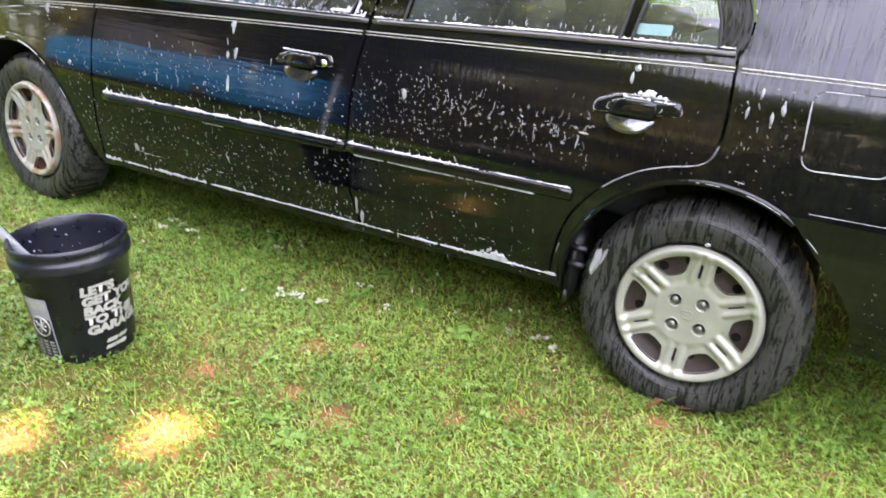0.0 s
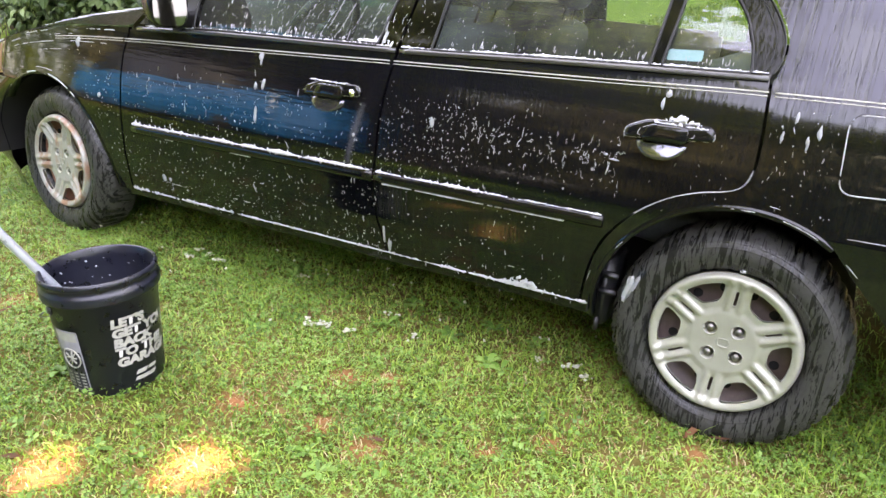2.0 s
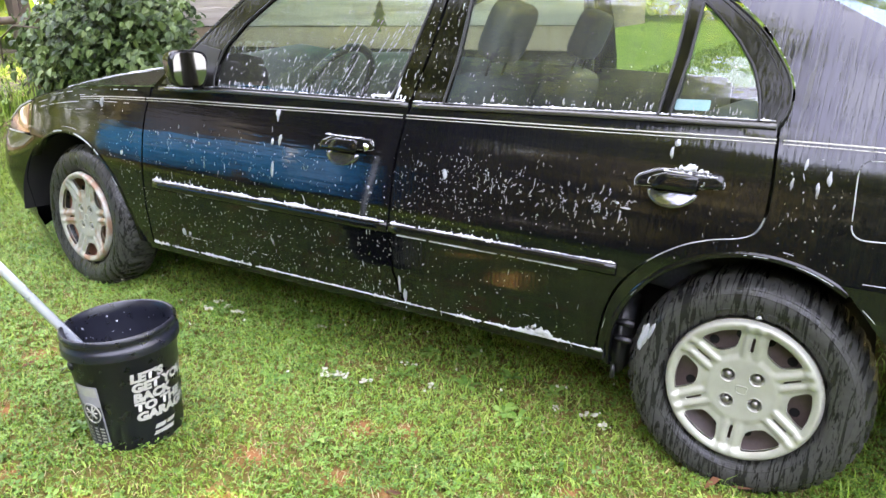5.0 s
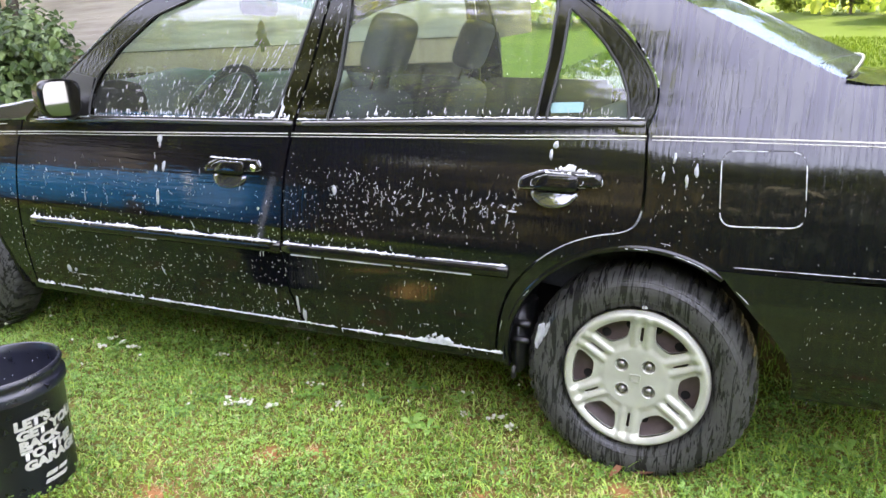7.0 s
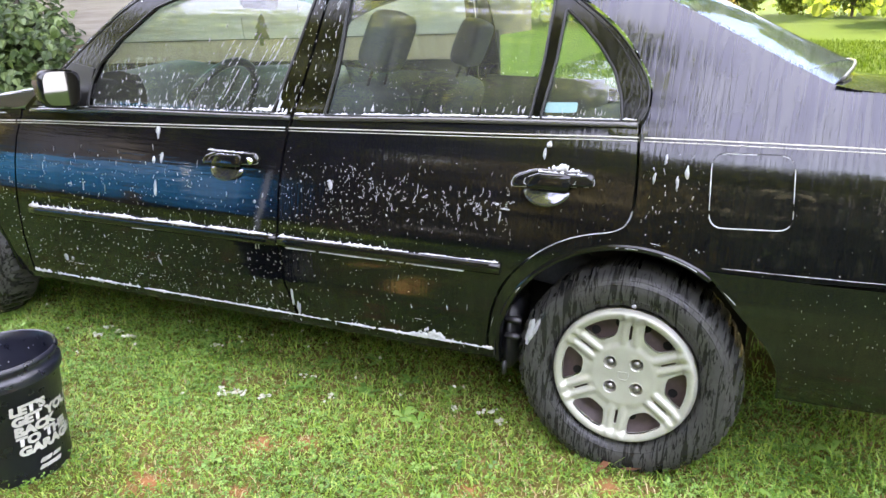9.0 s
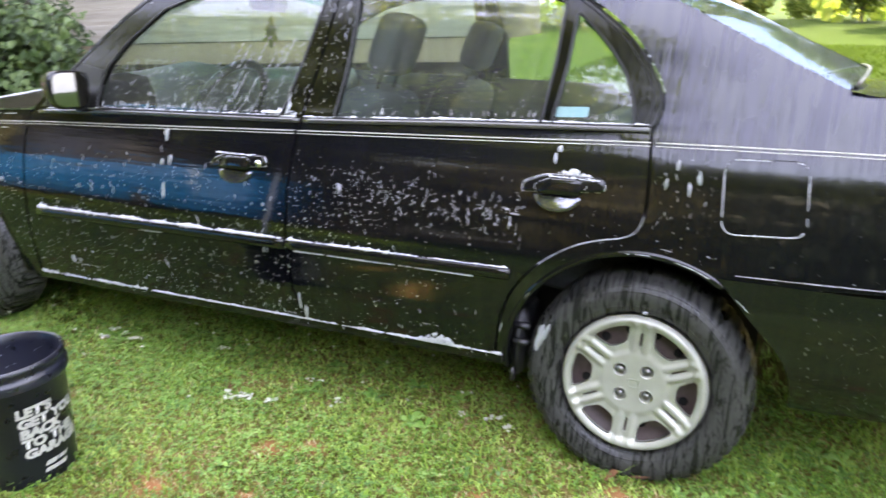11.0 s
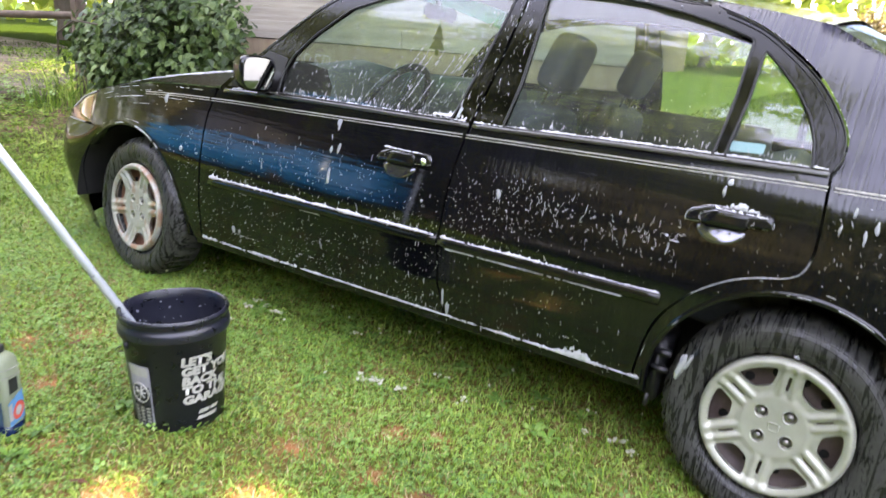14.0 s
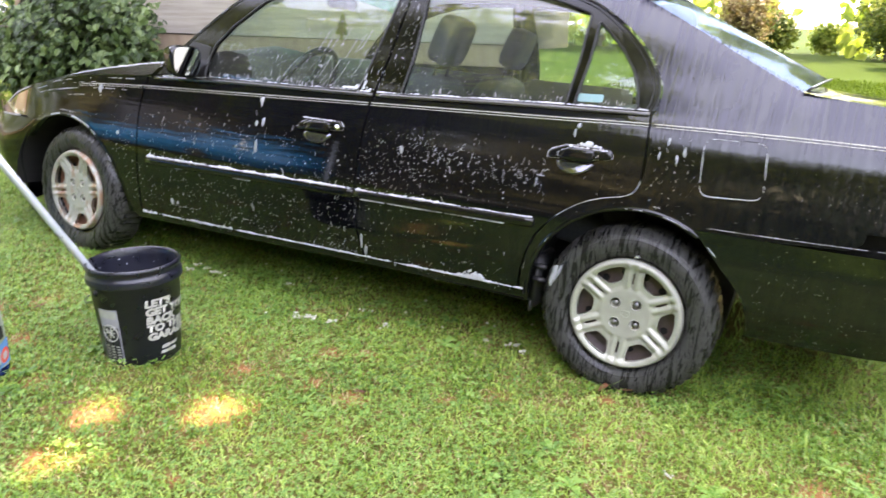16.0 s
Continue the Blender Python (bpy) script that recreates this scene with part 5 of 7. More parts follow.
def leaf_cards(name, pts, normals, size, mat, lobed=False):
    """Many small leaves: each a pointed, slightly folded card at a place, facing about a given way."""
    n = len(pts)
    nrm = normals / np.linalg.norm(normals, axis=1)[:, None]
    ref = np.where(np.abs(nrm[:, 2:3]) > 0.9, np.array([[1.0, 0, 0]]), np.array([[0, 0, 1.0]]))
    u = np.cross(nrm, ref)
    u /= np.linalg.norm(u, axis=1)[:, None]
    w = np.cross(nrm, u)
    a = rng.uniform(0, math.tau, n)[:, None] if not lobed else rng.normal(math.pi / 2, 0.7, n)[:, None]
    d, e = u * np.cos(a) + w * np.sin(a), -u * np.sin(a) + w * np.cos(a)
    s = (size * rng.uniform(0.55, 1.3, n))[:, None]
    shape = [(-0.5, 0.0, 0.0), (-0.18, 0.36, 0.10), (0.20, 0.30, 0.10), (0.62, 0.0, -0.05), (0.20, -0.30, 0.10), (-0.18, -0.36, 0.10)] if not lobed else \
            [(-0.45, 0.0, 0.0), (-0.30, 0.40, 0.06), (0.12, 0.34, 0.10), (0.60, 0.0, -0.08), (0.12, -0.34, 0.10), (-0.30, -0.40, 0.06)]
    v = np.stack([pts + s * (d * x + e * y + nrm * z) for x, y, z in shape], 1).reshape(-1, 3)
    k = np.arange(n)[:, None] * 6
    return mesh_np(name, v, np.concatenate([k + np.array([0, 1, 2, 3]), k + np.array([0, 3, 4, 5])]), None, mat)


def clumps(n_clumps, per, centre, radii, spread, shell=0.55):
    """Places in clumps through an uneven ball, and the ways they face."""
    d = rng.normal(size=(n_clumps, 3))
    d /= np.linalg.norm(d, axis=1)[:, None]
    r = (shell + (1 - shell) * rng.random(n_clumps) ** 0.7) * (0.82 + 0.25 * np.sin(3 * d[:, 0] + 5 * d[:, 1]) * np.sin(4 * d[:, 2] + 1))
    c = np.array(centre) + d * r[:, None] * np.array(radii)
    p = np.repeat(c, per, 0) + rng.normal(0, spread, (n_clumps * per, 3))
    f = np.repeat(d, per, 0) + rng.normal(0, 0.7, (n_clumps * per, 3)) + np.array([0, 0, 0.4])
    return p, f


def tree(x, y, crown, radii, n_clumps, per, size, lean=(0, 0), mat=None, gaps=(), label="leafy broad-leaved tree at the edge of the yard"):
    """Tapered trunk with limbs and a crown of leaves; gaps lets the sun through to given spots of the ground."""
    z = gz(x, y)
    t = empty("tree", Matrix.Translation((x, y, z)), label, "tree", "yard trees")
    c = Vector(crown) - Vector((x, y, z))
    bm = bmesh.new()
    fork = Vector((c.x * 0.35, c.y * 0.35, c.z * 0.55))
    add_tube(bm, [(0, 0, -0.2), (0.02, 0, 0.3), fork * 0.5, fork], [0.30, 0.22, 0.17, 0.14], 10)
    g = random.Random(int(abs(x * 10)))
    for k in range(7):
        a = k * math.tau / 7 + g.uniform(-0.3, 0.3)
        tip = c + Vector((radii[0] * 0.75 * math.cos(a), radii[1] * 0.75 * math.sin(a), radii[2] * g.uniform(-0.4, 0.6)))
        add_tube(bm, [fork * 0.95, fork.lerp(tip, 0.45) + Vector((0, 0, -0.2)), tip], [0.09, 0.05, 0.012], 6)
    part("trunk", bm, BARK, t)
    p, f = clumps(n_clumps, per, tuple(c), radii, 0.24, 0.25)
    if len(gaps):
        w = p + np.array([x, y, z])
        sd = np.array(SUN_DIR)
        g0 = w - sd * ((w[:, 2] - 0.07) / sd[2])[:, None]
        ok = np.ones(len(p), bool)
        for gx, gy, r in gaps:
            ok &= ((g0[:, 0] - gx) ** 2 + (g0[:, 1] - gy) ** 2 > r * r) | (rng.random(len(p)) < 0.23)
        p, f = p[ok], f[ok]
    ob = leaf_cards("crown", p, f, size, mat or LEAF)
    ob.parent = t
    return t


def sunward(x, y, d):
    return tuple(Vector((x, y, 0.05)) + SUN_DIR * d)


# crowns set sunward, out of view, to shade the car; GAPS pass sun flecks
GAPS = [(-1.31, -0.975, 0.235), (-1.19, -0.90, 0.15), (-1.02, -0.785, 0.24), (-1.25, -1.23, 0.165), (-3.7, 0.05, 0.24), (-4.6, -0.6, 0.3)]
cr = sunward(-2.4, -0.3, 9.6)
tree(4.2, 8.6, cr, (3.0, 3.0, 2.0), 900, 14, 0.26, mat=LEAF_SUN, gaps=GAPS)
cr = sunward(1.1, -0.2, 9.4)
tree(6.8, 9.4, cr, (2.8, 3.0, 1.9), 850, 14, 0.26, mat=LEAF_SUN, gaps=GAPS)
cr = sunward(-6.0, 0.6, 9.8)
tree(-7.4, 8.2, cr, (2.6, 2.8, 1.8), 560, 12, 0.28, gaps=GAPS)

# added out of view, to shade the lawn that the doors mirror
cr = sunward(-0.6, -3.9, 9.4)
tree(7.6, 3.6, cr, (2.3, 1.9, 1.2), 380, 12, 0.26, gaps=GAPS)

# crowns added for broken shade over the driveway
tree(-8.6, 8.8, sunward(-9.3, 1.5, 8.5), (2.4, 2.4, 1.5), 420, 11, 0.28, label="tree beyond the fence and the driveway")
tree(-11.5, 9.6, sunward(-12.8, 2.6, 8.5), (4.6, 4.2, 1.8), 120, 11, 0.34, label="tree beyond the fence and the driveway")
tree(-17.5, 9.0, sunward(-18.5, 3.0, 9.0), (4.8, 4.4, 1.8), 460, 11, 0.36, label="tree beyond the fence and the driveway")

# the bush by the house
bush = empty("shrub", Matrix.Translation((-5.22, 2.22, gz(-5.22, 2.22))), "dense dark green vine-covered shrub by the house corner", "shrub")
p, f = clumps(1900, 9, (0.12, 0, 0.62), (0.97, 0.60, 0.80), 0.075, 0.42)
f += np.array([0.2, -0.6, 0.5])
ok = p[:, 2] > 0.0
VINE = material("vine_leaf_green", [(0.018, 0.038, 0.008), (0.052, 0.094, 0.022), (0.145, 0.205, 0.070)], rough=0.45, spec=0.35, scale=2.5, by_island=0.4, translucent=0.2)
ob = leaf_cards("foliage", p[ok], f[ok], 0.064, VINE, lobed=True)
ob.parent = bush
bm = bmesh.new()
g = random.Random(3)
for k in range(9):
    a = k * 0.7
    add_tube(bm, [(0.1 * math.cos(a), 0.1 * math.sin(a), -0.03), (0.35 * math.cos(a), 0.3 * math.sin(a), 0.5), (0.7 * math.cos(a), 0.45 * math.sin(a), 0.95 + g.uniform(-0.3, 0.3))], [0.022, 0.014, 0.006], 6)
add_tube(bm, [(-0.45, -0.62, 0.62), (-0.30, -0.70, 0.80), (-0.05, -0.72, 0.90), (0.15, -0.66, 0.88)], 0.007, 5)
part("stem", bm, BARK, bush)


def shrub(x, y, r, h, n, size, label, mat=None, shell=0.3):
    s = empty("shrub", Matrix.Translation((x, y, gz(x, y))), label, "shrub", "distant shrubs")
    p, f = clumps(n, 8, (0, 0, h * 0.5), (r, r, h * 0.52), size, shell)
    ob = leaf_cards("foliage", p[p[:, 2] > -0.1], f[p[:, 2] > -0.1], size, mat or LEAF)
    ob.parent = s
    bm = bmesh.new()
    add_tube(bm, [(0, 0, -0.1), (0.05, 0.02, h * 0.3), (0.0, 0.1, h * 0.7)], [0.07, 0.05, 0.02], 6)
    for k in range(4):
        add_tube(bm, [(0.02, 0.01, h * 0.15), (r * 0.6 * math.cos(k * 1.6), r * 0.6 * math.sin(k * 1.6), h * 0.7)], [0.04, 0.01], 5)
    part("stem", bm, BARK, s)
    return s


BROWN_LEAF = material("olive_brown_leaf", [(0.11, 0.075, 0.030), (0.21, 0.155, 0.060), (0.28, 0.26, 0.09)], rough=0.5, scale=0.8, by_island=0.4, translucent=0.45)
# shrubs and trees beyond the lawn, to the rear of the house and of the car
for x, y, r, h, m in ((3.3, 38.0, 1.7, 3.4, LEAF), (6.6, 37.0, 2.2, 4.0, LEAF_SUN), (-2.6, 36.0, 1.5, 3.2, BROWN_LEAF), (-1.3, 39.0, 1.0, 2.0, LEAF), (0.9, 41.0, 0.8, 1.5, LEAF_SUN)):
    shrub(x, y, r, h, 420, 0.16, "sunlit shrub at the far edge of the lawn", m)
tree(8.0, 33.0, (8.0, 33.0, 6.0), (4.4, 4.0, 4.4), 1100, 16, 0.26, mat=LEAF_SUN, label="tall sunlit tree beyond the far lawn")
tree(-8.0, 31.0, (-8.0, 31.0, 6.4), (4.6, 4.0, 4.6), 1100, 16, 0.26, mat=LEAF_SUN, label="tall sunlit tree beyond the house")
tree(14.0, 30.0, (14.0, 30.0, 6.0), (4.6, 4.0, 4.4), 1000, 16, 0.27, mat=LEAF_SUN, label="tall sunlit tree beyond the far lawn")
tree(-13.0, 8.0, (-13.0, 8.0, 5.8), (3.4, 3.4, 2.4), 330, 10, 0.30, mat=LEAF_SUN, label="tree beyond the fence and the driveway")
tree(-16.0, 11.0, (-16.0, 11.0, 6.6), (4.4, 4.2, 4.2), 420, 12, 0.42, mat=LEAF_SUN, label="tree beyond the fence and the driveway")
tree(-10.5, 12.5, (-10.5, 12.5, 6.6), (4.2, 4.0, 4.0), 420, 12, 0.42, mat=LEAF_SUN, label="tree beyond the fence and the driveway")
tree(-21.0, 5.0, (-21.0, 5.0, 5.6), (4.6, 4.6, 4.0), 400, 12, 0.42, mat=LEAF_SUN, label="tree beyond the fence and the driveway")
for x, y, r, h in ((-24.0, 2.0, 2.4, 3.0), (-25.0, 8.0, 2.8, 3.6), (-22.0, -2.0, 2.6, 3.2)):
    shrub(x, y, r, h, 130, 0.17, "low green shrub beyond the fence", LEAF_SUN)
# woods that close the view beyond the lawn and the driveway
a = rng.uniform(-2.7, 0.75, 42000)
a = a[(np.abs(a + 0.004) > 0.034) | (rng.random(len(a)) < 0.02)]
r = np.where(np.abs(a) < 0.12, 42, 34) + rng.normal(0, 2.0, len(a))
p = np.stack([r * np.sin(a), r * np.cos(a), np.where(a < 0.1, 17.0, 9.5) * rng.random(len(a)) ** 0.8], 1)
p[:, 2] += np.array(ground_z(p[:, 0], p[:, 1]))
ob = leaf_cards("far_woods", p, -p * np.array([1, 1, 0]) + rng.normal(0, 12, p.shape), 0.62, LEAF_SUN)
tagged(ob, "distant sunlit woods beyond the yard", "woods", kind="stuff")
HEDGE = material("olive_hedge_leaf", [(0.057, 0.060, 0.022), (0.122, 0.115, 0.045), (0.205, 0.187, 0.078)], rough=0.5, scale=0.8, by_island=0.35, translucent=0.3)
# the wooded edge of the yard opposite the car
for x, y, r, h in ((-14.5, -9.5, 2.3, 3.2), (-11.5, -9.8, 2.2, 3.0), (-8.6, -10.0, 2.2, 3.3), (-5.8, -9.6, 2.1, 3.0), (-3.2, -9.4, 2.1, 3.2), (-0.7, -9.6, 2.1, 3.0), (1.8, -9.3, 2.1, 3.1), (4.4, -9.6, 2.2, 3.3), (7.2, -9.4, 2.2, 3.0), (10.2, -9.0, 2.4, 3.3)):
    shrub(x, y, r, h, 260, 0.34, "dark shrub of the hedge along the yard", HEDGE if x < 1 else LEAF_SHADE, 0.1)
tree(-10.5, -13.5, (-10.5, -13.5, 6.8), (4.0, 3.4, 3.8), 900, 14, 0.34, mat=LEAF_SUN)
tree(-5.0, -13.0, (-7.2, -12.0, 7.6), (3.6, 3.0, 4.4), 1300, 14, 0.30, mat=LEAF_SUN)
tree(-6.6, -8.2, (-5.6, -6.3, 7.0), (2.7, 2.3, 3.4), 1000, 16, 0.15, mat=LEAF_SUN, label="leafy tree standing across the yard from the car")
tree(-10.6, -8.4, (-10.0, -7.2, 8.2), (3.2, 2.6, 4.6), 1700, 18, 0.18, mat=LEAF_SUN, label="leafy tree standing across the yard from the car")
# crowns added out of view so the windows mirror leaves instead of sky
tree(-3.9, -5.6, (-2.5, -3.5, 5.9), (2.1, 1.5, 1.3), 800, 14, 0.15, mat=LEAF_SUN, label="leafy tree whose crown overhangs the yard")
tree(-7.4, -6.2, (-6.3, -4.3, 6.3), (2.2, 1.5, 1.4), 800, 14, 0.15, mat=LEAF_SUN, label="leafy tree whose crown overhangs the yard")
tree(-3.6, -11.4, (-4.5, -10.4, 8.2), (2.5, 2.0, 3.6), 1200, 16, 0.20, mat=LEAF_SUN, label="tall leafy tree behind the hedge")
tree(-16.5, -12.0, (-16.5, -12.0, 6.6), (4.2, 3.6, 4.0), 420, 12, 0.46)

for x, h in ((-2.4, 4.4), (1.0, 3.0), (4.4, 2.9), (7.8, 2.6), (11.2, 2.6)):
    tree(x, -11.6, (x, -11.0, h), (2.7, 2.2, 3.3), 1500, 14, 0.22, mat=LEAF, label="leafy tree behind the hedge")
# trees that close the yard beyond the car's rear
for x, y in ((13.0, -6.0), (15.0, 0.5), (14.0, 7.0)):
    tree(x, y, (x, y, 5.4), (3.6, 3.6, 3.8), 380, 12, 0.40, mat=LEAF_SUN, label="leafy tree along the yard's far side")
for x, y, r, h in ((11.5, -3.0, 2.0, 2.2), (12.0, 3.5, 2.0, 2.4), (12.5, 10.0, 2.0, 2.6)):
    shrub(x, y, r, h, 200, 0.26, "green shrub along the yard's far side")

# the blue car parked across the yard, which the wet doors mirror
BLUE = material("blue_paint", [(0.006, 0.11, 0.33), (0.010, 0.15, 0.42)], rough=0.25, scale=4, coat=1.0)
bc = empty("parked_car", pose(-6.2, -4.05, gz(-6.2, -4.05), 0, 0, 3), "blue parked hatchback standing across the yard", "car")
rows = []
for x in np.linspace(-2.05, 2.05, 30):
    e = (abs(x) / 2.05)
    k = (1 - e ** 6)
    rows.append([Vector((x * (1 - 0.03 * abs(s)), 0.82 * s * (1 - 0.12 * e ** 4) * (1 if z < 0.75 else 0.94), z)) for s, z in
                 ((-0.9, 0.14), (-1.0, 0.22), (-1.0, 0.62), (-0.97, 0.88), (-0.80, 0.93 + 0.04 * k), (0.0, 0.95 + 0.05 * k), (0.80, 0.93 + 0.04 * k), (0.97, 0.88), (1.0, 0.62), (1.0, 0.22), (0.9, 0.14))])
bm = bmesh.new()
vs = add_grid(bm, rows, close_v=True)
bm.faces.new(vs[0])
bm.faces.new(vs[-1][::-1])
bmesh.ops.recalc_face_normals(bm, faces=bm.faces)
part("body", bm, BLUE, bc)
rows = [[Vector((x * a, y * b, z)) for x, y in ((-1.25, -0.74), (1.5, -0.74), (1.5, 0.74), (-1.25, 0.74))] for a, b, z in ((1.0, 1.0, 0.91), (0.80, 0.92, 1.16), (0.62, 0.84, 1.40))]
bm = bmesh.new()
vs = add_grid(bm, rows, close_v=True)
bm.faces.new(vs[-1])
bmesh.ops.recalc_face_normals(bm, faces=bm.faces)
bmesh.ops.bevel(bm, geom=list(bm.edges), offset=0.05, segments=2, affect="EDGES")
part("cabin", bm, BLACK_PLASTIC, bc, "dark glazed cabin")
for wx in (-1.3, 1.25):
    for wy in (-0.80, 0.62):
        part("wheel", lathe([(0.0001, 0), (0.18, 0.0), (0.20, 0.02), (0.28, 0.0), (0.31, 0.03), (0.31, 0.15), (0.28, 0.18), (0.0001, 0.18)], 32, "y", (wx, wy, 0.30)), TYRE, bc)

# ---- bucket, pole and bottle ----
BUCKET = material("bucket_plastic", [(0.007, 0.008, 0.014), (0.012, 0.013, 0.022)], rough=0.30, scale=30, rough_var=0.12, bump=0.03)
PRINT = material("white_print", [(0.27, 0.27, 0.245), (0.37, 0.37, 0.335)], rough=0.5, scale=60)
LABEL_GREY = material("grey_label", [(0.22, 0.22, 0.25), (0.30, 0.30, 0.34)], rough=0.5, scale=60)
bw = world(-1.558, -0.586, 0)
bucket = empty("bucket", pose(bw.x, bw.y, gz(bw.x, bw.y) - 0.006, 0.6, -1.0, 0), "black plastic wash bucket with white printing, standing on grass", "bucket")
BH = 0.354


def bucket_r(z):
    return 0.128 + (0.149 - 0.128) * z / 0.30


def on_bucket(deg, z, out=0.0012):
    r = bucket_r(z) + out
    return Vector((r * math.cos(radians(deg)), r * math.sin(radians(deg)), z))


shell = [(0.0001, 0.0), (0.122, 0.0), (0.128, 0.006), (0.1478, 0.284), (0.156, 0.288), (0.1585, 0.294), (0.1585, 0.312), (0.156, 0.318), (0.1515, 0.321), (0.1515, 0.334), (0.156, 0.338), (0.1575, 0.344), (0.155, 0.352), (0.151, BH), (0.147, 0.350), (0.145, 0.32), (0.128, 0.012), (0.0001, 0.010)]
part("shell", lathe(shell, 72, "z"), BUCKET, bucket)
part("soapy_water", lathe([(0.0001, 0.13), (0.130, 0.131), (0.1345, 0.133)], 48, "z"), material("soapy_water", [(0.02, 0.022, 0.03), (0.05, 0.055, 0.065)], rough=0.1, scale=20), bucket)


gi = random.Random(4)
for _ in range(26):
    a, z = gi.uniform(math.radians(60), math.radians(200)), gi.uniform(0.20, 0.33)
    bm = bmesh.new()
    r = bmesh.ops.create_icosphere(bm, subdivisions=1, radius=gi.uniform(0.0012, 0.0032))
    rr = 0.128 + (0.145 - 0.128) * z / 0.32
    bm.transform(Matrix.Translation((rr * math.cos(a), rr * math.sin(a), z)))
    part("suds_drop", bm, FOAM, bucket)


def wrap_text(words, deg0, z0, height, name="lettering"):
    """Printed words bent round the bucket, reading to the right from deg0."""
    cu = bpy.data.curves.new("words", "FONT")
    cu.body, cu.size, cu.resolution_u, cu.offset = words, height / 0.70, 3, 0.0024
    tmp = bpy.data.objects.new("words", cu)
    scene.collection.objects.link(tmp)
    me = tmp.evaluated_get(bpy.context.evaluated_depsgraph_get()).to_mesh()
    bm = bmesh.new()
    bm.from_mesh(me)
    bpy.data.objects.remove(tmp)
    bpy.data.curves.remove(cu)
    bmesh.ops.triangulate(bm, faces=bm.faces)
    for v in bm.verts:
        x, y = v.co.x * 1.20, v.co.y
        z = z0 + y
        v.co = on_bucket(deg0 + math.degrees((x + 0.12 * y) / bucket_r(z)), z, 0.0014)
    return part(name, bm, PRINT, bucket, smooth=False)


for i, words in enumerate(("LET'S", "GET YOU", "BACK", "TO THE", "GARAGE")):
    wrap_text(words, -34.0, 0.216 - 0.0305 * i, 0.0245)


def wrap_patch(name, d0, d1, z0, z1, mat, out=0.0012, slant=0.0, label=""):
    n = max(2, int(abs(d1 - d0) / 4))
    rows = [[on_bucket(d0 + (d1 - d0) * i / n + slant * k, z0 + (z1 - z0) * k, out) for k in (0.0, 0.5, 1.0)] for i in range(n + 1)]
    return part(name, grid(rows), mat, bucket, label)


# maker's mark and small print as plain bars
for d0, d1, z0, z1 in ((-16, -2, 0.053, 0.066), (0, 12, 0.055, 0.066), (-18, 10, 0.034, 0.046)):
    wrap_patch("printed_bar", d0, d1, z0, z1, PRINT, slant=3)
wrap_patch("warning_label", -103, -70, 0.022, 0.215, LABEL_GREY, label="grey warning label with small print")
wrap_patch("label_field", -101, -72, 0.026, 0.150, BUCKET, 0.0018)
wrap_patch("label_header", -101, -72, 0.182, 0.211, PRINT, 0.0018)
for k in range(5):
    for j in range(3):
        wrap_patch("print_line", -99 + 9.5 * j, -93 + 9.5 * j, 0.034 + 0.0105 * k, 0.039 + 0.0105 * k, PRINT, 0.0024)
ringp = [on_bucket(-86 + math.degrees(0.030 * math.cos(a) / 0.138), 0.128 + 0.030 * math.sin(a), 0.003) for a in [math.tau * k / 28 for k in range(29)]]
part("label_ring", tube(ringp, 0.0022, 5, False), PRINT, bucket)
for da, za, db, zb in ((-8, 0.128, 8, 0.130), (-2, 0.106, 3, 0.150), (-7, 0.142, 6, 0.114)):
    part("label_mark", tube([on_bucket(-86 + da, za, 0.003), on_bucket(-86 + db, zb, 0.003)], 0.0026, 5), PRINT, bucket)
part("label_bar", tube([on_bucket(-86 - 8, 0.108, 0.003), on_bucket(-86 + 8, 0.148, 0.003)], 0.002, 5), PRINT, bucket)
for s in (-1, 1):
    ear = Matrix.Rotation(radians(-100 + (180 if s > 0 else 0)), 4, "Z") @ Matrix.Translation((0.149, 0, 0.272))
    part("handle_ear", box(-0.002, 0.006, -0.011, 0.011, -0.013, 0.009, 0.002, ear), BUCKET, bucket)
bail = []
for k in range(25):
    a = math.pi * k / 24
    c, s = math.cos(a), math.sin(a)
    d = radians(-100)
    bx, by = 0.166 * c, -0.172 * s
    bail.append(Vector((bx * math.cos(d) - by * math.sin(d), bx * math.sin(d) + by * math.cos(d), 0.271 - 0.10 * s)))
part("wire_handle", tube([bail[0]] + bail[1:], 0.0020, 6), NUT, bucket)
POLE = material("grey_white_pole", [(0.42, 0.45, 0.50), (0.55, 0.58, 0.62)], rough=0.3, metal=0.4, scale=14, rough_var=0.1)
p0, p1 = world(-1.834, -1.013, 0.795), world(-1.690, -0.690, 0.262)
dirp = (p1 - p0).normalized()
pole = empty("brush_pole", Matrix.Translation(p0), "pale grey metal brush pole leaning in the bucket", "pole")
L0 = 0.93
part("shaft", tube([dirp * 0.0, dirp * 0.3, dirp * 0.62, dirp * L0], 0.0125, 14), POLE, pole)
part("end_cap", tube([-dirp * 0.003, dirp * 0.004], 0.0110, 14), TRIM_GREY, pole)

bt = world(-1.828, -0.975, 0)
bottle = empty("soap_bottle", pose(bt.x, bt.y, gz(bt.x, bt.y) - 0.004, 0, 0, 17) @ Matrix.Diagonal((1, 1, 0.96, 1)), "clear plastic car soap bottle half full of blue liquid", "bottle")
CLEAR = material("milky_clear_plastic", [(0.32, 0.36, 0.26), (0.40, 0.44, 0.33)], rough=0.25, scale=15, translucent=0.55)
BLUE_LIQUID = material("blue_liquid", [(0.004, 0.012, 0.040), (0.007, 0.020, 0.065)], rough=0.15, scale=10)
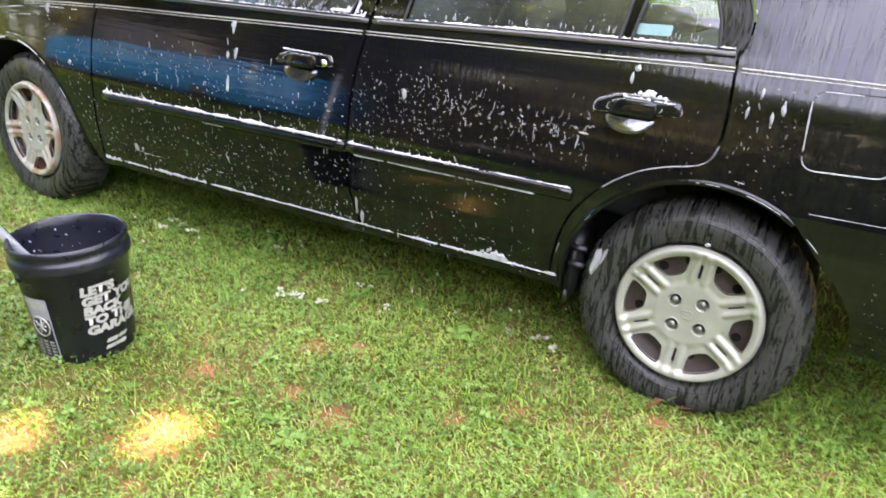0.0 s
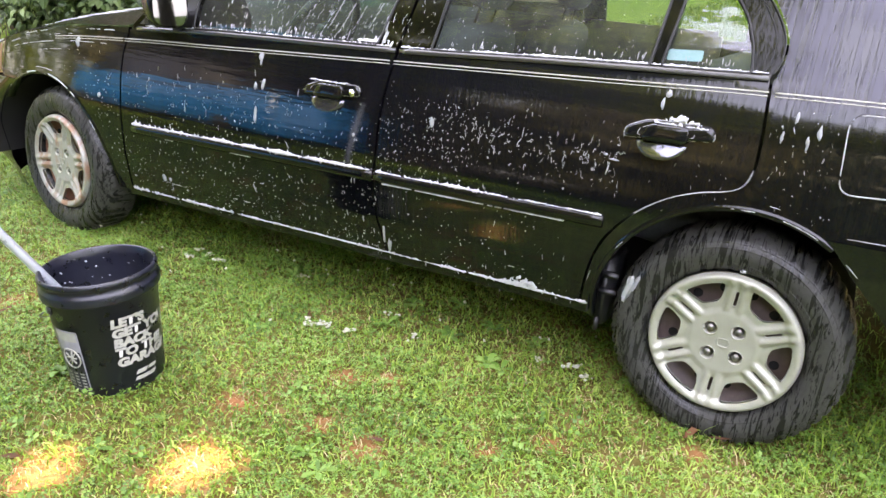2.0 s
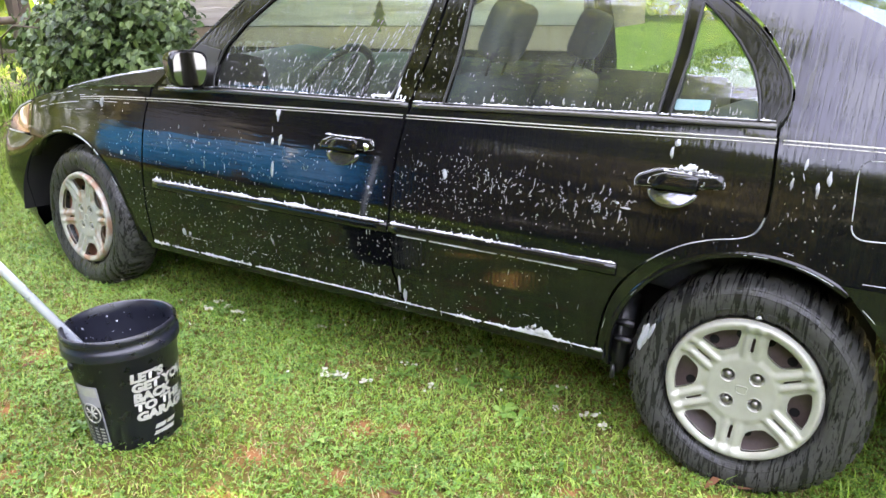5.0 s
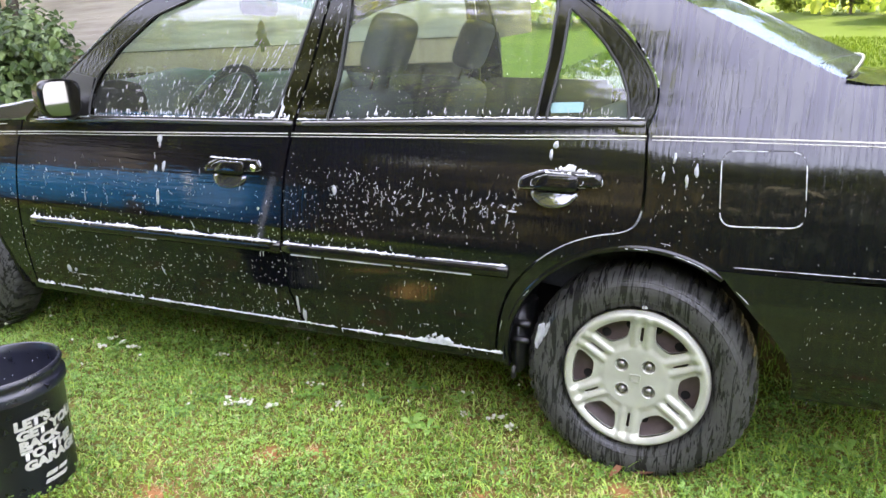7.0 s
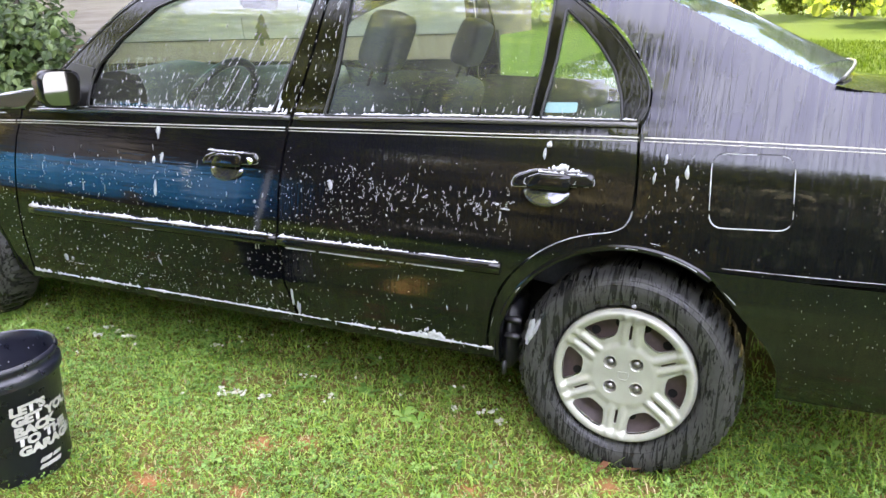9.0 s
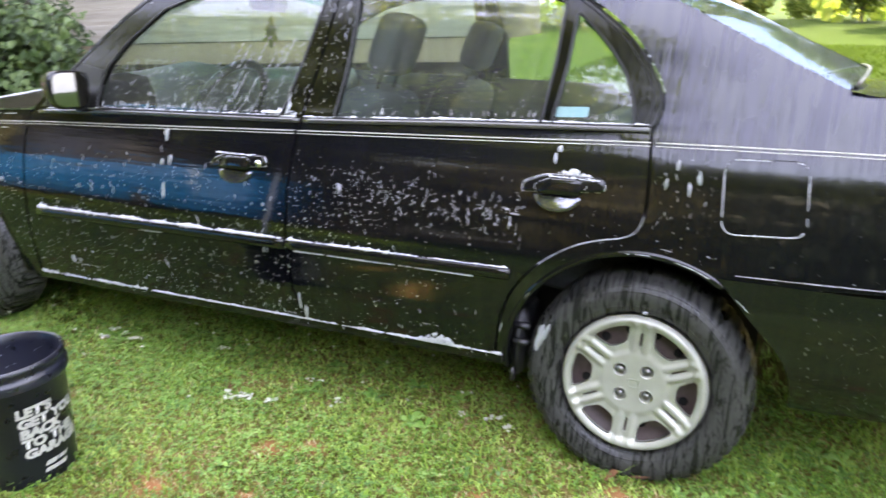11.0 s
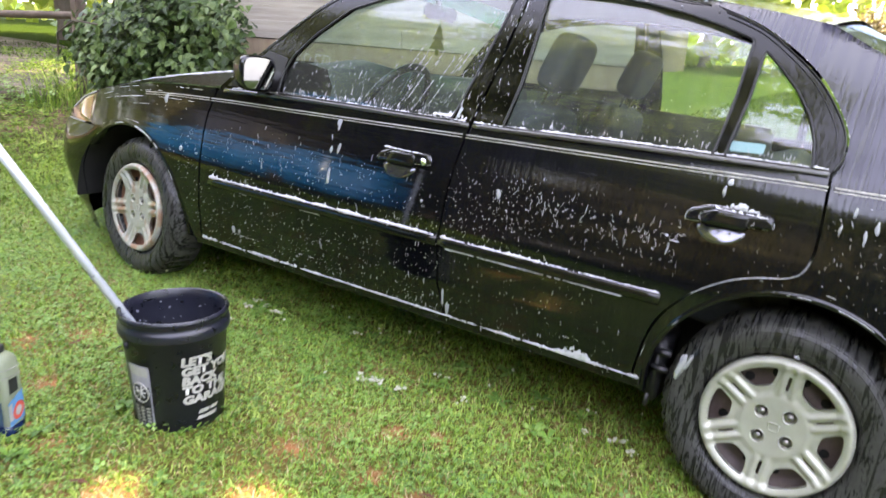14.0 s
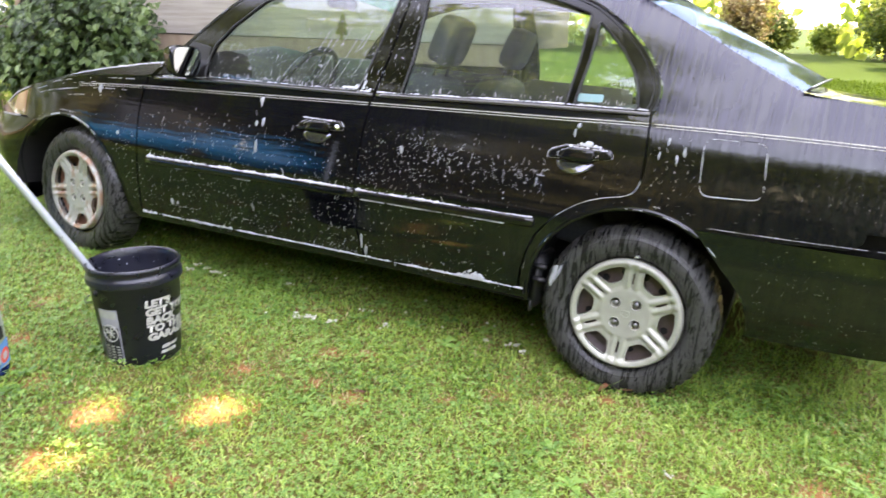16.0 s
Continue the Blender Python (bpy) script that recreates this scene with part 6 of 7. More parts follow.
BLUE_LABEL = material("blue_label", [(0.05, 0.17, 0.36), (0.09, 0.24, 0.44)], rough=0.4, scale=40)
PALE_BLUE = material("pale_blue_label", [(0.20, 0.31, 0.43), (0.27, 0.38, 0.48)], rough=0.35, scale=40)
RED_LABEL = material("red_label", [(0.50, 0.05, 0.04), (0.62, 0.09, 0.06)], rough=0.4, scale=40)


def bottle_ring(w, d, z, p=0.42, n=28):
    out = []
    for k in range(n):
        a = math.tau * k / n
        c, s = math.cos(a), math.sin(a)
        out.append(Vector((w * math.copysign(abs(c) ** p, c), d * math.copysign(abs(s) ** p, s), z)))
    return out


prof = [(0.044, 0.029, 0.0, 0.42), (0.049, 0.033, 0.010, 0.40), (0.0505, 0.034, 0.10, 0.38), (0.0500, 0.034, 0.19, 0.38), (0.047, 0.032, 0.232, 0.40), (0.042, 0.029, 0.248, 0.5), (0.027, 0.024, 0.255, 0.8), (0.019, 0.019, 0.258, 1.0), (0.0175, 0.0175, 0.264, 1.0)]
bm = bmesh.new()
vs = add_grid(bm, [bottle_ring(*q[:3], q[3]) for q in prof], close_v=True)
bm.faces.new(vs[0])
bmesh.ops.recalc_face_normals(bm, faces=bm.faces)
part("shell", bm, CLEAR, bottle)
bm = bmesh.new()
vs = add_grid(bm, [bottle_ring(w + 0.0006, d + 0.0006, z, 0.40) for w, d, z in ((0.044, 0.029, 0.003), (0.049, 0.033, 0.010), (0.0505, 0.034, 0.040))], close_v=True)
bm.faces.new(vs[0])
bm.faces.new(vs[-1])
bmesh.ops.recalc_face_normals(bm, faces=bm.faces)
part("liquid", bm, BLUE_LIQUID, bottle, "dark blue liquid")
part("cap", lathe([(0.0001, 0.277), (0.018, 0.277), (0.0215, 0.274), (0.0225, 0.260), (0.021, 0.258), (0.0001, 0.260)], 24, "z"), BLACK_PLASTIC, bottle, "black screw cap")
for z in (0.192, 0.216):
    ring_pts = [p * 1.0 for p in bottle_ring(0.0505, 0.0345, z, 0.38)]
    part("moulded_line", tube(ring_pts + ring_pts[:1], 0.0011, 5, False), PRINT, bottle)


def front_label(name, mat, out, low, high, x0=-0.040, x1=0.036, label=""):
    """A printed field on the bottle's broad face, between two heights that change across it."""
    bm = bmesh.new()
    add_grid(bm, [[Vector((x, -0.0345 - out, low(x) + (high(x) - low(x)) * k / 3)) for k in range(4)] for x in np.linspace(x0, x1, 10)])
    return part(name, bm, mat, bottle, label)


front_label("label", PALE_BLUE, 0.0006, lambda x: 0.042, lambda x: 0.185 - 0.9 * max(0.0, x + 0.022) ** 1.0 * 1.6, -0.040, 0.006, "pale blue label panel")
front_label("label_shade", material("steel_blue_label", [(0.030, 0.060, 0.10), (0.045, 0.085, 0.14)], rough=0.4, scale=40), 0.0012, lambda x: 0.042, lambda x: 0.062 + 0.75 * (x + 0.040), -0.040, 0.038, "steel blue wave of the label")


def side_label(name, mat, out, y0, y1, low, high, parent, label=""):
    bm = bmesh.new()
    add_grid(bm, [[Vector((0.0508 + out, y, low(y) + (high(y) - low(y)) * k / 3)) for k in range(4)] for y in np.linspace(y0, y1, 8)])
    return part(name, bm, mat, parent, label)


lab = side_label("side_label", BLUE_LABEL, 0.0006, -0.026, 0.026, lambda y: 0.046 + 0.30 * y, lambda y: 0.128 + 0.55 * y, bottle, "bright blue side label with a red oval")
bm = bmesh.new()
for scale, out, mat, name in ((1.0, 0.0012, RED_LABEL, "red_oval"), (0.55, 0.0018, PRINT, "white_mark")):
    bm = bmesh.new()
    rows = [[Vector((0.0508 + out, 0.006 + 0.019 * scale * r * math.cos(a), 0.080 + 0.3 * 0.006 + scale * r * (0.026 * math.sin(a) + 0.008 * math.cos(a)))) for a in [math.tau * k / 24 for k in range(24)]] for r in (1.0, 0.6, 0.05)]
    add_grid(bm, rows, close_v=True)
    part(name, bm, mat, lab)
side_label("white_band", PRINT, 0.0012, -0.026, -0.014, lambda y: 0.062 + 0.3 * y, lambda y: 0.118 + 0.5 * y, lab)
side_label("dark_print", BLACK_PLASTIC, 0.0008, -0.018, 0.012, lambda y: 0.142 + 0.2 * y, lambda y: 0.186, bottle)

# ---- pinstripe and soap on the car ----
STRIPE = material("pinstripe", [(0.32, 0.31, 0.26), (0.42, 0.41, 0.35)], rough=0.35, scale=80)
pin = hermite([-2.95, -2.6, -2.17, -1.75, -1.04, -0.376, -0.024, 0.243, 0.498, 0.80], [0.735, 0.800, 0.834, 0.854, 0.888, 0.919, 0.936, 0.943, 0.947, 0.948])
place, away = near_or_far(False)
for a, b in ((-2.60, -2.205), (-2.195, -1.063), (-1.050, -0.022), (-0.008, 0.84)):
    for dz, h in ((0.0045, 0.0016), (-0.0040, 0.0011)):
        part("pinstripe", strip_along([(x, float(pin(x)) + dz) for x in np.linspace(a, b, 40)], place, h, 0.0012), STRIPE, car)

soap = random.Random(11)
drop_v, drop_q, drop_t = [], [], []
bead_v, bead_q, bead_t = [], [], []


def drop(x, z, w, h, lean=0.0, thick=0.0022, base=0.0):
    """One flattened blob of foam on the flank, w wide and h high."""
    k0 = len(drop_v)
    for ring, f in ((1.0, -0.0006), (0.72, thick * 0.75)):
        for j in range(7):
            a = math.tau * j / 7 + 0.3
            g = 0.75 + 0.5 * soap.random()
            px = ring * w / 2 * math.cos(a) * g
            pz = ring * h / 2 * math.sin(a) * (0.85 + 0.3 * soap.random())
            q = flank(x + px + lean * pz, z + pz, f + base)
            drop_v.append(q)
    drop_v.append(flank(x, z, thick + base))
    for j in range(7):
        j2 = (j + 1) % 7
        drop_q.append((k0 + j, k0 + j2, k0 + 7 + j2, k0 + 7 + j))
        drop_t.append((k0 + 7 + j, k0 + 7 + j2, k0 + 14))


def spray(n, x0, x1, z0, z1, size, tall, var=0.6, base=0.0, clump=0.0, lean=0.0, bias=None):
    cx = [(soap.uniform(x0, x1), soap.uniform(z0, z1)) for _ in range(max(1, n // 7))]
    for _ in range(n):
        if clump and soap.random() < clump:
            c = soap.choice(cx)
            x, z = c[0] + soap.gauss(0, 0.025), c[1] + soap.gauss(0, 0.018)
        else:
            x, z = soap.uniform(x0, x1), soap.uniform(z0, z1)
        if math.hypot(x - ARCH_R[0], z - ARCH_R[1]) < ARCH_R[2] + 0.02 or math.hypot(x - ARCH_F[0], z - ARCH_F[1]) < ARCH_F[2] + 0.02:
            continue
        s = 0.63 * size * math.exp(soap.gauss(0, var * 0.55))
        if soap.random() < 0.18 + 0.07 * tall:
            drop(x, z, s * soap.uniform(0.30, 0.55), s * (1.4 + 1.1 * tall * soap.random()), soap.gauss(lean, 0.22), base=base)
        else:
            s *= soap.choice((0.45, 0.6, 0.8, 1.0))
            drop(x, z, s, s * soap.uniform(0.8, 1.5), soap.gauss(lean, 0.3), base=base)


def squiggle(x, z, n, step, w):
    """A wandering thread of foam."""
    a = soap.uniform(0, math.tau)
    for _ in range(n):
        drop(x, z, w * soap.uniform(0.7, 1.3), w * soap.uniform(0.9, 1.8), soap.gauss(0, 0.4), 0.0018)
        a += soap.gauss(0, 0.9)
        x, z = x + step * math.cos(a) * 0.6, z + step * math.sin(a)


for _ in range(60):
    squiggle(soap.uniform(-0.80, -0.33), soap.gauss(0.722, 0.026), soap.randrange(3, 7), 0.0046, 0.0026)
squiggle(-0.345, 0.735, 9, 0.006, 0.0035)
# doors: fine dots low down and round the front, longer runs across the rear door
spray(310, -2.18, -1.10, 0.545, 0.74, 0.0042, 2.0, clump=0.5)
spray(81, -2.15, -1.10, 0.54, 0.80, 0.0055, 5.0)
spray(445, -2.20, -1.08, 0.30, 0.49, 0.0038, 1.2, clump=0.6)
spray(81, -2.20, -0.42, 0.30, 0.50, 0.0055, 4.0)
spray(202, -1.065, -0.72, 0.57, 0.80, 0.0042, 1.5, clump=0.4)
spray(229, -1.05, -0.06, 0.57, 0.84, 0.0042, 3.0)
spray(120, -0.92, -0.34, 0.65, 0.78, 0.0056, 4.5, clump=0.2, lean=0.25)
spray(148, -1.05, -0.45, 0.31, 0.53, 0.0036, 2.0)
spray(81, -1.20, -1.06, 0.30, 0.62, 0.0052, 3.0)
spray(35, -2.55, -2.22, 0.55, 0.80, 0.0050, 3.0)
spray(121, -2.44, -2.20, 0.30, 0.70, 0.0036, 2.0)
# quarter and bumper
spray(81, 0.0, 0.16, 0.64, 0.91, 0.0046, 3.0)
spray(148, 0.12, 0.85, 0.36, 0.90, 0.0034, 1.5)
spray(300, 0.38, 0.88, 0.28, 0.62, 0.0026, 2.0, base=0.006)
spray(29, 0.16, 0.35, 0.75, 0.90, 0.0034, 1.0)
# pillars and glass
spray(162, -1.125, -0.935, 0.94, 1.36, 0.0045, 3.5)
spray(175, -1.85, -1.12, 0.915, 1.05, 0.0046, 4.0, base=-0.0115)
spray(67, -1.75, -1.12, 1.02, 1.25, 0.0040, 3.0, base=-0.0115)
spray(148, -0.90, -0.32, 0.94, 1.10, 0.0040, 1.0, base=-0.0115)
spray(48, -0.28, -0.09, 0.975, 1.12, 0.0040, 1.0, base=-0.0115)
spray(54, -0.90, -0.30, 1.08, 1.30, 0.0030, 0.8, base=-0.0115)
for _ in range(110):
    x = soap.uniform(-2.12, -0.25)
    drop(x, float(rail(x)) - soap.choice((0.006, 0.008, soap.uniform(0.004, 0.05))), 0.006 * soap.uniform(0.5, 2.4), 0.003 * soap.uniform(0.5, 1.8), 0.6)
spray(70, -1.125, -0.935, 0.93, 1.36, 0.0062, 4.5)
spray(120, -1.72, -1.12, 0.925, 1.04, 0.0050, 4.0, base=-0.0115)
spray(60, -1.42, -1.13, 0.94, 1.16, 0.0054, 5.0, base=-0.0115, lean=0.3)
spray(110, -2.22, -0.40, 0.262, 0.32, 0.0040, 2.0, clump=0.6)
# single large runs
for x, z, w, h in ((-0.893, 0.735, 0.015, 0.032), (-1.551, 0.852, 0.030, 0.028), (-1.549, 0.838, 0.010, 0.030), (-1.558, 0.660, 0.012, 0.055), (-1.532, 0.757, 0.014, 0.045), (-1.565, 0.750, 0.012, 0.030),
                   (-0.244, 0.905, 0.018, 0.020), (-0.255, 0.885, 0.010, 0.030), (0.052, 0.895, 0.009, 0.028), (0.106, 0.862, 0.009, 0.034), (0.086, 0.842, 0.009, 0.032), (0.03, 0.845, 0.007, 0.03),
                   (-0.349, 0.728, 0.024, 0.006), (-0.362, 0.703, 0.005, 0.036), (-0.372, 0.738, 0.010, 0.008), (-1.047, 0.352, 0.008, 0.07), (-1.030, 0.325, 0.009, 0.05), (-2.030, 0.352, 0.020, 0.032), (-2.00, 0.345, 0.012, 0.02),
                   (-1.10, 0.955, 0.010, 0.05), (-1.105, 0.985, 0.007, 0.07), (-2.33, 0.62, 0.012, 0.02), (-2.46, 0.80, 0.030, 0.035)):
    for k in range(3):
        drop(x + soap.gauss(0, w * 0.14), z + soap.gauss(0, h * 0.12), w * soap.uniform(0.6, 1.0), h * soap.uniform(0.6, 1.0), soap.gauss(0.05, 0.1), 0.004)
# streaks down the front window's rear corner
for _ in range(15):
    x = soap.uniform(-1.36, -1.14)
    z = soap.uniform(0.94, 1.10)
    for k in range(4):
        drop(x + 0.010 * k * 0.7, z + 0.020 * k, soap.uniform(0.002, 0.0042), 0.018, 0.45, base=-0.0115)


def pile(x, z, w, h, n, base=0.0):
    """A soft heap of foam."""
    global drop_v, drop_q, drop_t
    keep = drop_v, drop_q, drop_t
    drop_v, drop_q, drop_t = bead_v, bead_q, bead_t
    for _ in range(n):
        u = soap.gauss(0, 0.27)
        drop(x + w * u, z + h * abs(soap.gauss(0, 0.42)) * (1 - min(1.0, abs(u) * 1.4)), 0.008 * soap.uniform(0.4, 1.6), 0.009 * soap.uniform(0.4, 2.0), soap.gauss(0, 0.4), 0.004 * soap.uniform(0.4, 1.1), base)
    drop_v, drop_q, drop_t = keep


def foam_line(f, a, b, h, drip=0.0, cover=1.0, base=0.0, step=0.004):
    """A ragged ribbon of foam that lies along an edge, with runs below and tufts above."""
    n = max(4, int((b - a) / step))
    k1, k2, k3 = soap.uniform(0, 50), soap.uniform(50, 99), soap.uniform(100, 150)
    last = None
    for i in range(n + 1):
        x = a + (b - a) * i / n
        body = 0.55 + 0.9 * noise.noise((x * 14, k1, 0)) + 0.45 * noise.noise((x * 70, k2, 0))
        body *= min(1.0, i / 3, (n - i) / 3)
        if noise.noise((x * 9, k3, 0)) * 0.9 + 0.5 > cover or body < 0.06:
            last = None
            continue
        up = h * body * (0.6 + 0.5 * abs(noise.noise((x * 160, k3, 0)))) + (h * 0.9 * soap.random() if soap.random() < drip else 0.0)
        dn = h * body * (0.35 + 0.4 * abs(noise.noise((x * 120, k1, 3)))) + (h * 0.7 * soap.random() if soap.random() < drip * 0.6 else 0.0)
        t = 0.0015 + 0.30 * h * max(0.2, body)
        z = float(f(x))
        row = []
        for w, d in ((-dn, -0.001), (-dn * 0.6, t * 0.8), (0.0, t), (up * 0.6, t * 0.7), (up, -0.001)):
            row.append(len(bead_v))
            bead_v.append(flank(x, z + w, d + base))
        if last:
            for j in range(4):
                bead_q.append((last[j], row[j], row[j + 1], last[j + 1]))
        last = row


foam_line(lambda x: 0.5385 + 0.0235 * (x + 2.15), -2.15, -1.085, 0.013, 0.12, base=0.008)
foam_line(lambda x: 0.5635 + 0.0235 * (x + 1.07), -1.07, -0.62, 0.009, 0.15, 1.2, base=0.008)
foam_line(lambda x: 0.5635 + 0.0235 * (x + 1.07), -0.62, -0.35, 0.0045, 0.2, 1.2, base=0.006)
foam_line(lambda x: 0.502 + 0.0235 * (x + 2.15), -2.15, -1.085, 0.003, 0.02, 0.3, base=0.004)
foam_line(lambda x: 0.527 + 0.0235 * (x + 1.07), -1.05, -0.45, 0.0055, 0.05, 1.0, base=0.004)
foam_line(lambda x: float(SILL(x)) + 0.002, -2.235, -1.7, 0.013, 0.22, 1.3)
foam_line(lambda x: float(SILL(x)) + 0.001, -1.7, -0.75, 0.0075, 0.25, 1.3)
foam_line(lambda x: float(SILL(x)) + 0.002, -0.75, -0.365, 0.010, 0.22, 1.3)
pile(-0.567, float(SILL(-0.567)) + 0.010, 0.085, 0.026, 60)
pile(-0.60, float(SILL(-0.6)) + 0.004, 0.06, 0.016, 24)
foam_line(lambda x: float(belt(x)) + 0.011, -2.10, -1.06, 0.0055, 0.45, 1.3, base=0.002)
foam_line(lambda x: float(belt(x)) + 0.011, -1.04, -0.03, 0.0045, 0.45, 1.3, base=0.002)
for _ in range(130):
    x = soap.choice((soap.uniform(-2.05, -1.12), soap.uniform(-2.05, -1.12), soap.uniform(-0.98, -0.10)))
    tall = soap.uniform(0.006, 0.026)
    drop(x, float(belt(x)) + 0.016 + tall / 2, soap.uniform(0.0018, 0.0036), tall * soap.uniform(0.5, 1.0), soap.gauss(0, 0.2), base=-0.008)
foam_line(lambda x: float(belt(x)) + 0.020, -1.20, -1.09, 0.012, 0.25, 1.3, base=-0.006)
foam_line(lambda x: 0.640 + 0.02 * x, 0.21, 0.84, 0.0017, 0.0, 1.3)
foam_line(lambda x: 0.448 + 0.03 * (x - 0.4), 0.52, 0.84, 0.0022, 0.0, 0.9)
foam_line(lambda x: 0.838, -0.30, -0.13, 0.006, 0.3, 0.8, base=0.012)
pile(-0.20, 0.846, 0.070, 0.013, 26, 0.006)
pile(-1.09, 0.938, 0.04, 0.018, 20, -0.004)
foam_line(lambda x: 0.806, -1.34, -1.165, 0.004, 0.3, 0.7, base=0.012)


def soap_thread(pts, w, cover, base, seed, closed=False):
    """A thin broken thread of soap that follows an edge of the flank."""
    fine = []
    for (xa, za), (xb, zb) in zip(pts, pts[1:]):
        n = max(1, int(math.hypot(xb - xa, zb - za) / 0.006))
        fine += [(xa + (xb - xa) * q / n, za + (zb - za) * q / n) for q in range(n)]
    pts = fine + [pts[-1]]
    last = None
    for i, (x, z) in enumerate(pts):
        x2, z2 = pts[(i + 1) % len(pts)] if closed or i + 1 < len(pts) else (2 * x - pts[i - 1][0], 2 * z - pts[i - 1][1])
        d = math.hypot(x2 - x, z2 - z) or 1.0
        nx, nz = -(z2 - z) / d, (x2 - x) / d
        k = cover(x, z) + 0.9 * noise.noise((x * 11 + seed, z * 11, 0)) + 0.5 * noise.noise((x * 60, z * 60, seed))
        if k < 0.25:
            last = None
            continue
        h = w * min(1.0, 0.35 + 0.6 * k)
        row = []
        for o, out in ((-h, 0.0), (0.0, 0.0016), (h, 0.0)):
            row.append(len(bead_v))
            bead_v.append(flank(x + nx * o, z + nz * o, out + base))
        if last:
            for q in range(2):
                bead_q.append((last[q], row[q], row[q + 1], last[q + 1]))
        last = row


# broken threads on the arch lips: soap, and the edges' painted highlight
for (cx, cz, r), a0, a1 in ((ARCH_R, 22, 175), (ARCH_F, 30, 130)):
    soap_thread(arc(cx, cz, r + 0.004, a0, a1, 60), 0.0011, lambda x, z: 0.06, 0.006, 3)
    soap_thread(arc(cx, cz, r + 0.026, a0 + 50, a1, 60), 0.0010, lambda x, z: 0.02, 0.002, 8)
for plate in PLATES:
    soap_thread(plate + plate[:1], 0.0013, lambda x, z: 0.50 if x > -0.6 else 0.22, 0.006, 5)
    mx, mz = sum(p[0] for p in plate) / len(plate), sum(p[1] for p in plate) / len(plate)
    soap_thread([(mx + 0.62 * (x - mx), mz + 0.62 * (z - mz)) for x, z in plate], 0.0010, lambda x, z: 0.42 if x > -0.6 else 0.2, 0.020, 6)
soap_thread(fd + fd[:1], 0.0015, lambda x, z: 0.9 if z < 0.76 else (0.45 if x < 0.22 else 0.28), 0.004, 4)
# highlight along the lower door crease, drawn as a thin pale thread
soap_thread([(x, float(SILL(x)) + 0.062) for x in np.linspace(-2.2, -0.5, 60)], 0.0011, lambda x, z: 0.0 - 0.12 * (x + 1.4), 0.0, 12)
for dz, a, b, w in ((-0.012, -2.96, -2.25, 0.0022), (-0.030, -2.90, -2.40, 0.0016), (-0.055, -2.88, -2.24, 0.0018), (-0.085, -2.80, -2.45, 0.0014)):
    soap_thread([(x, float(hood_edge(x)) + dz * (1 + 0.5 * (x + 2.6))) for x in np.linspace(a, b, 40)], w, lambda x, z: 0.18, 0.001, 20 + 90 * dz)
soap_thread([(-2.955, 0.757), (-3.06, 0.722), (-3.15, 0.672), (-3.26, 0.618)], 0.004, lambda x, z: 0.6, 0.006, 31)
soap_thread([(-2.985, 0.612), (-3.10, 0.606), (-3.24, 0.600)], 0.003, lambda x, z: 0.5, 0.006, 33)
soap_thread(arc(*ARCH_F[:2], ARCH_F[2] + 0.008, 55, 105, 20), 0.004, lambda x, z: 0.5, 0.006, 35)
soap_thread(RD_REAR[9:25], 0.0014, lambda x, z: 0.35, 0.001, 2)
# beads along the gaps of the rear door and the fuel flap
for pts, n in ((RD_REAR[9:25], 24), (fd + fd[:1], 40), (QUARTER[6:19], 30)):
    for _ in range(n):
        i = soap.randrange(len(pts) - 1)
        t = soap.random()
        x, z = pts[i][0] * (1 - t) + pts[i + 1][0] * t, pts[i][1] * (1 - t) + pts[i + 1][1] * t
        if n == 40 and z > 0.80 and soap.random() < 0.75:
            continue
        drop(x, z, 0.0040 * soap.uniform(0.5, 1.5), 0.0028 * soap.uniform(0.5, 1.5), 0, 0.0012, 0.003)
ob = mesh_np("soap_spray", [tuple(v) for v in drop_v], drop_q, drop_t, FOAM_THIN, True)
ob.parent = car
tagged(ob, "white drops and runs of soap foam", kind="stuff")
ob = mesh_np("soap_foam", [tuple(v) for v in bead_v], bead_q, bead_t, FOAM, True)
ob.parent = car
tagged(ob, "ragged white lines of soap foam along the mouldings", kind="stuff")

# foam on the bonnet
bm = bmesh.new()
for k in range(24):
    y = 0.11 + 0.034 * k + soap.gauss(0, 0.012)
    x0 = -2.98 + 0.026 * k + soap.gauss(0, 0.06)
    ln = soap.uniform(0.2, 0.6)
    pts = []
    for j in range(14):
        x = min(-2.25, x0 + ln * j / 13)
        e = flank(x, float(hood_edge(x)))
        s = (y - MID) / (MID - e.y)
        pts.append(Vector((x - 0.05 * (1 - s * s), y + 0.05 * j / 13, e.z + 0.003 + 0.075 * (1 - abs(s) ** 2.0) + 0.0015)))
    add_tube(bm, pts, [0.0012 + 0.0026 * soap.random() ** 2 for _ in pts], 5)
ob = part("foam_streaks", bm, FOAM, hood)
ob["kind"] = "stuff"

# soap left on the rear tyre
for cx, cz, w, h in ((-0.262, 0.385, 0.020, 0.075), (-0.245, 0.40, 0.012, 0.05), (0.012, 0.505, 0.014, 0.010)):
    bm = bmesh.new()
    r = bmesh.ops.create_icosphere(bm, subdivisions=3, radius=1.0)
    for v in r["verts"]:
        k = 1 + 0.5 * noise.noise(v.co * 2.5 + Vector((cx * 40, 0, 0)))
        v.co = Vector((cx + v.co.x * w / 2 * k - 0.35 * v.co.z * h / 2 * (-1 if w < 0.018 and h > 0.02 else -0.6), 0.030 + v.co.y * 0.0035, cz + v.co.z * h / 2 * k))
    part("tyre_soap", bm, FOAM_THIN, car)

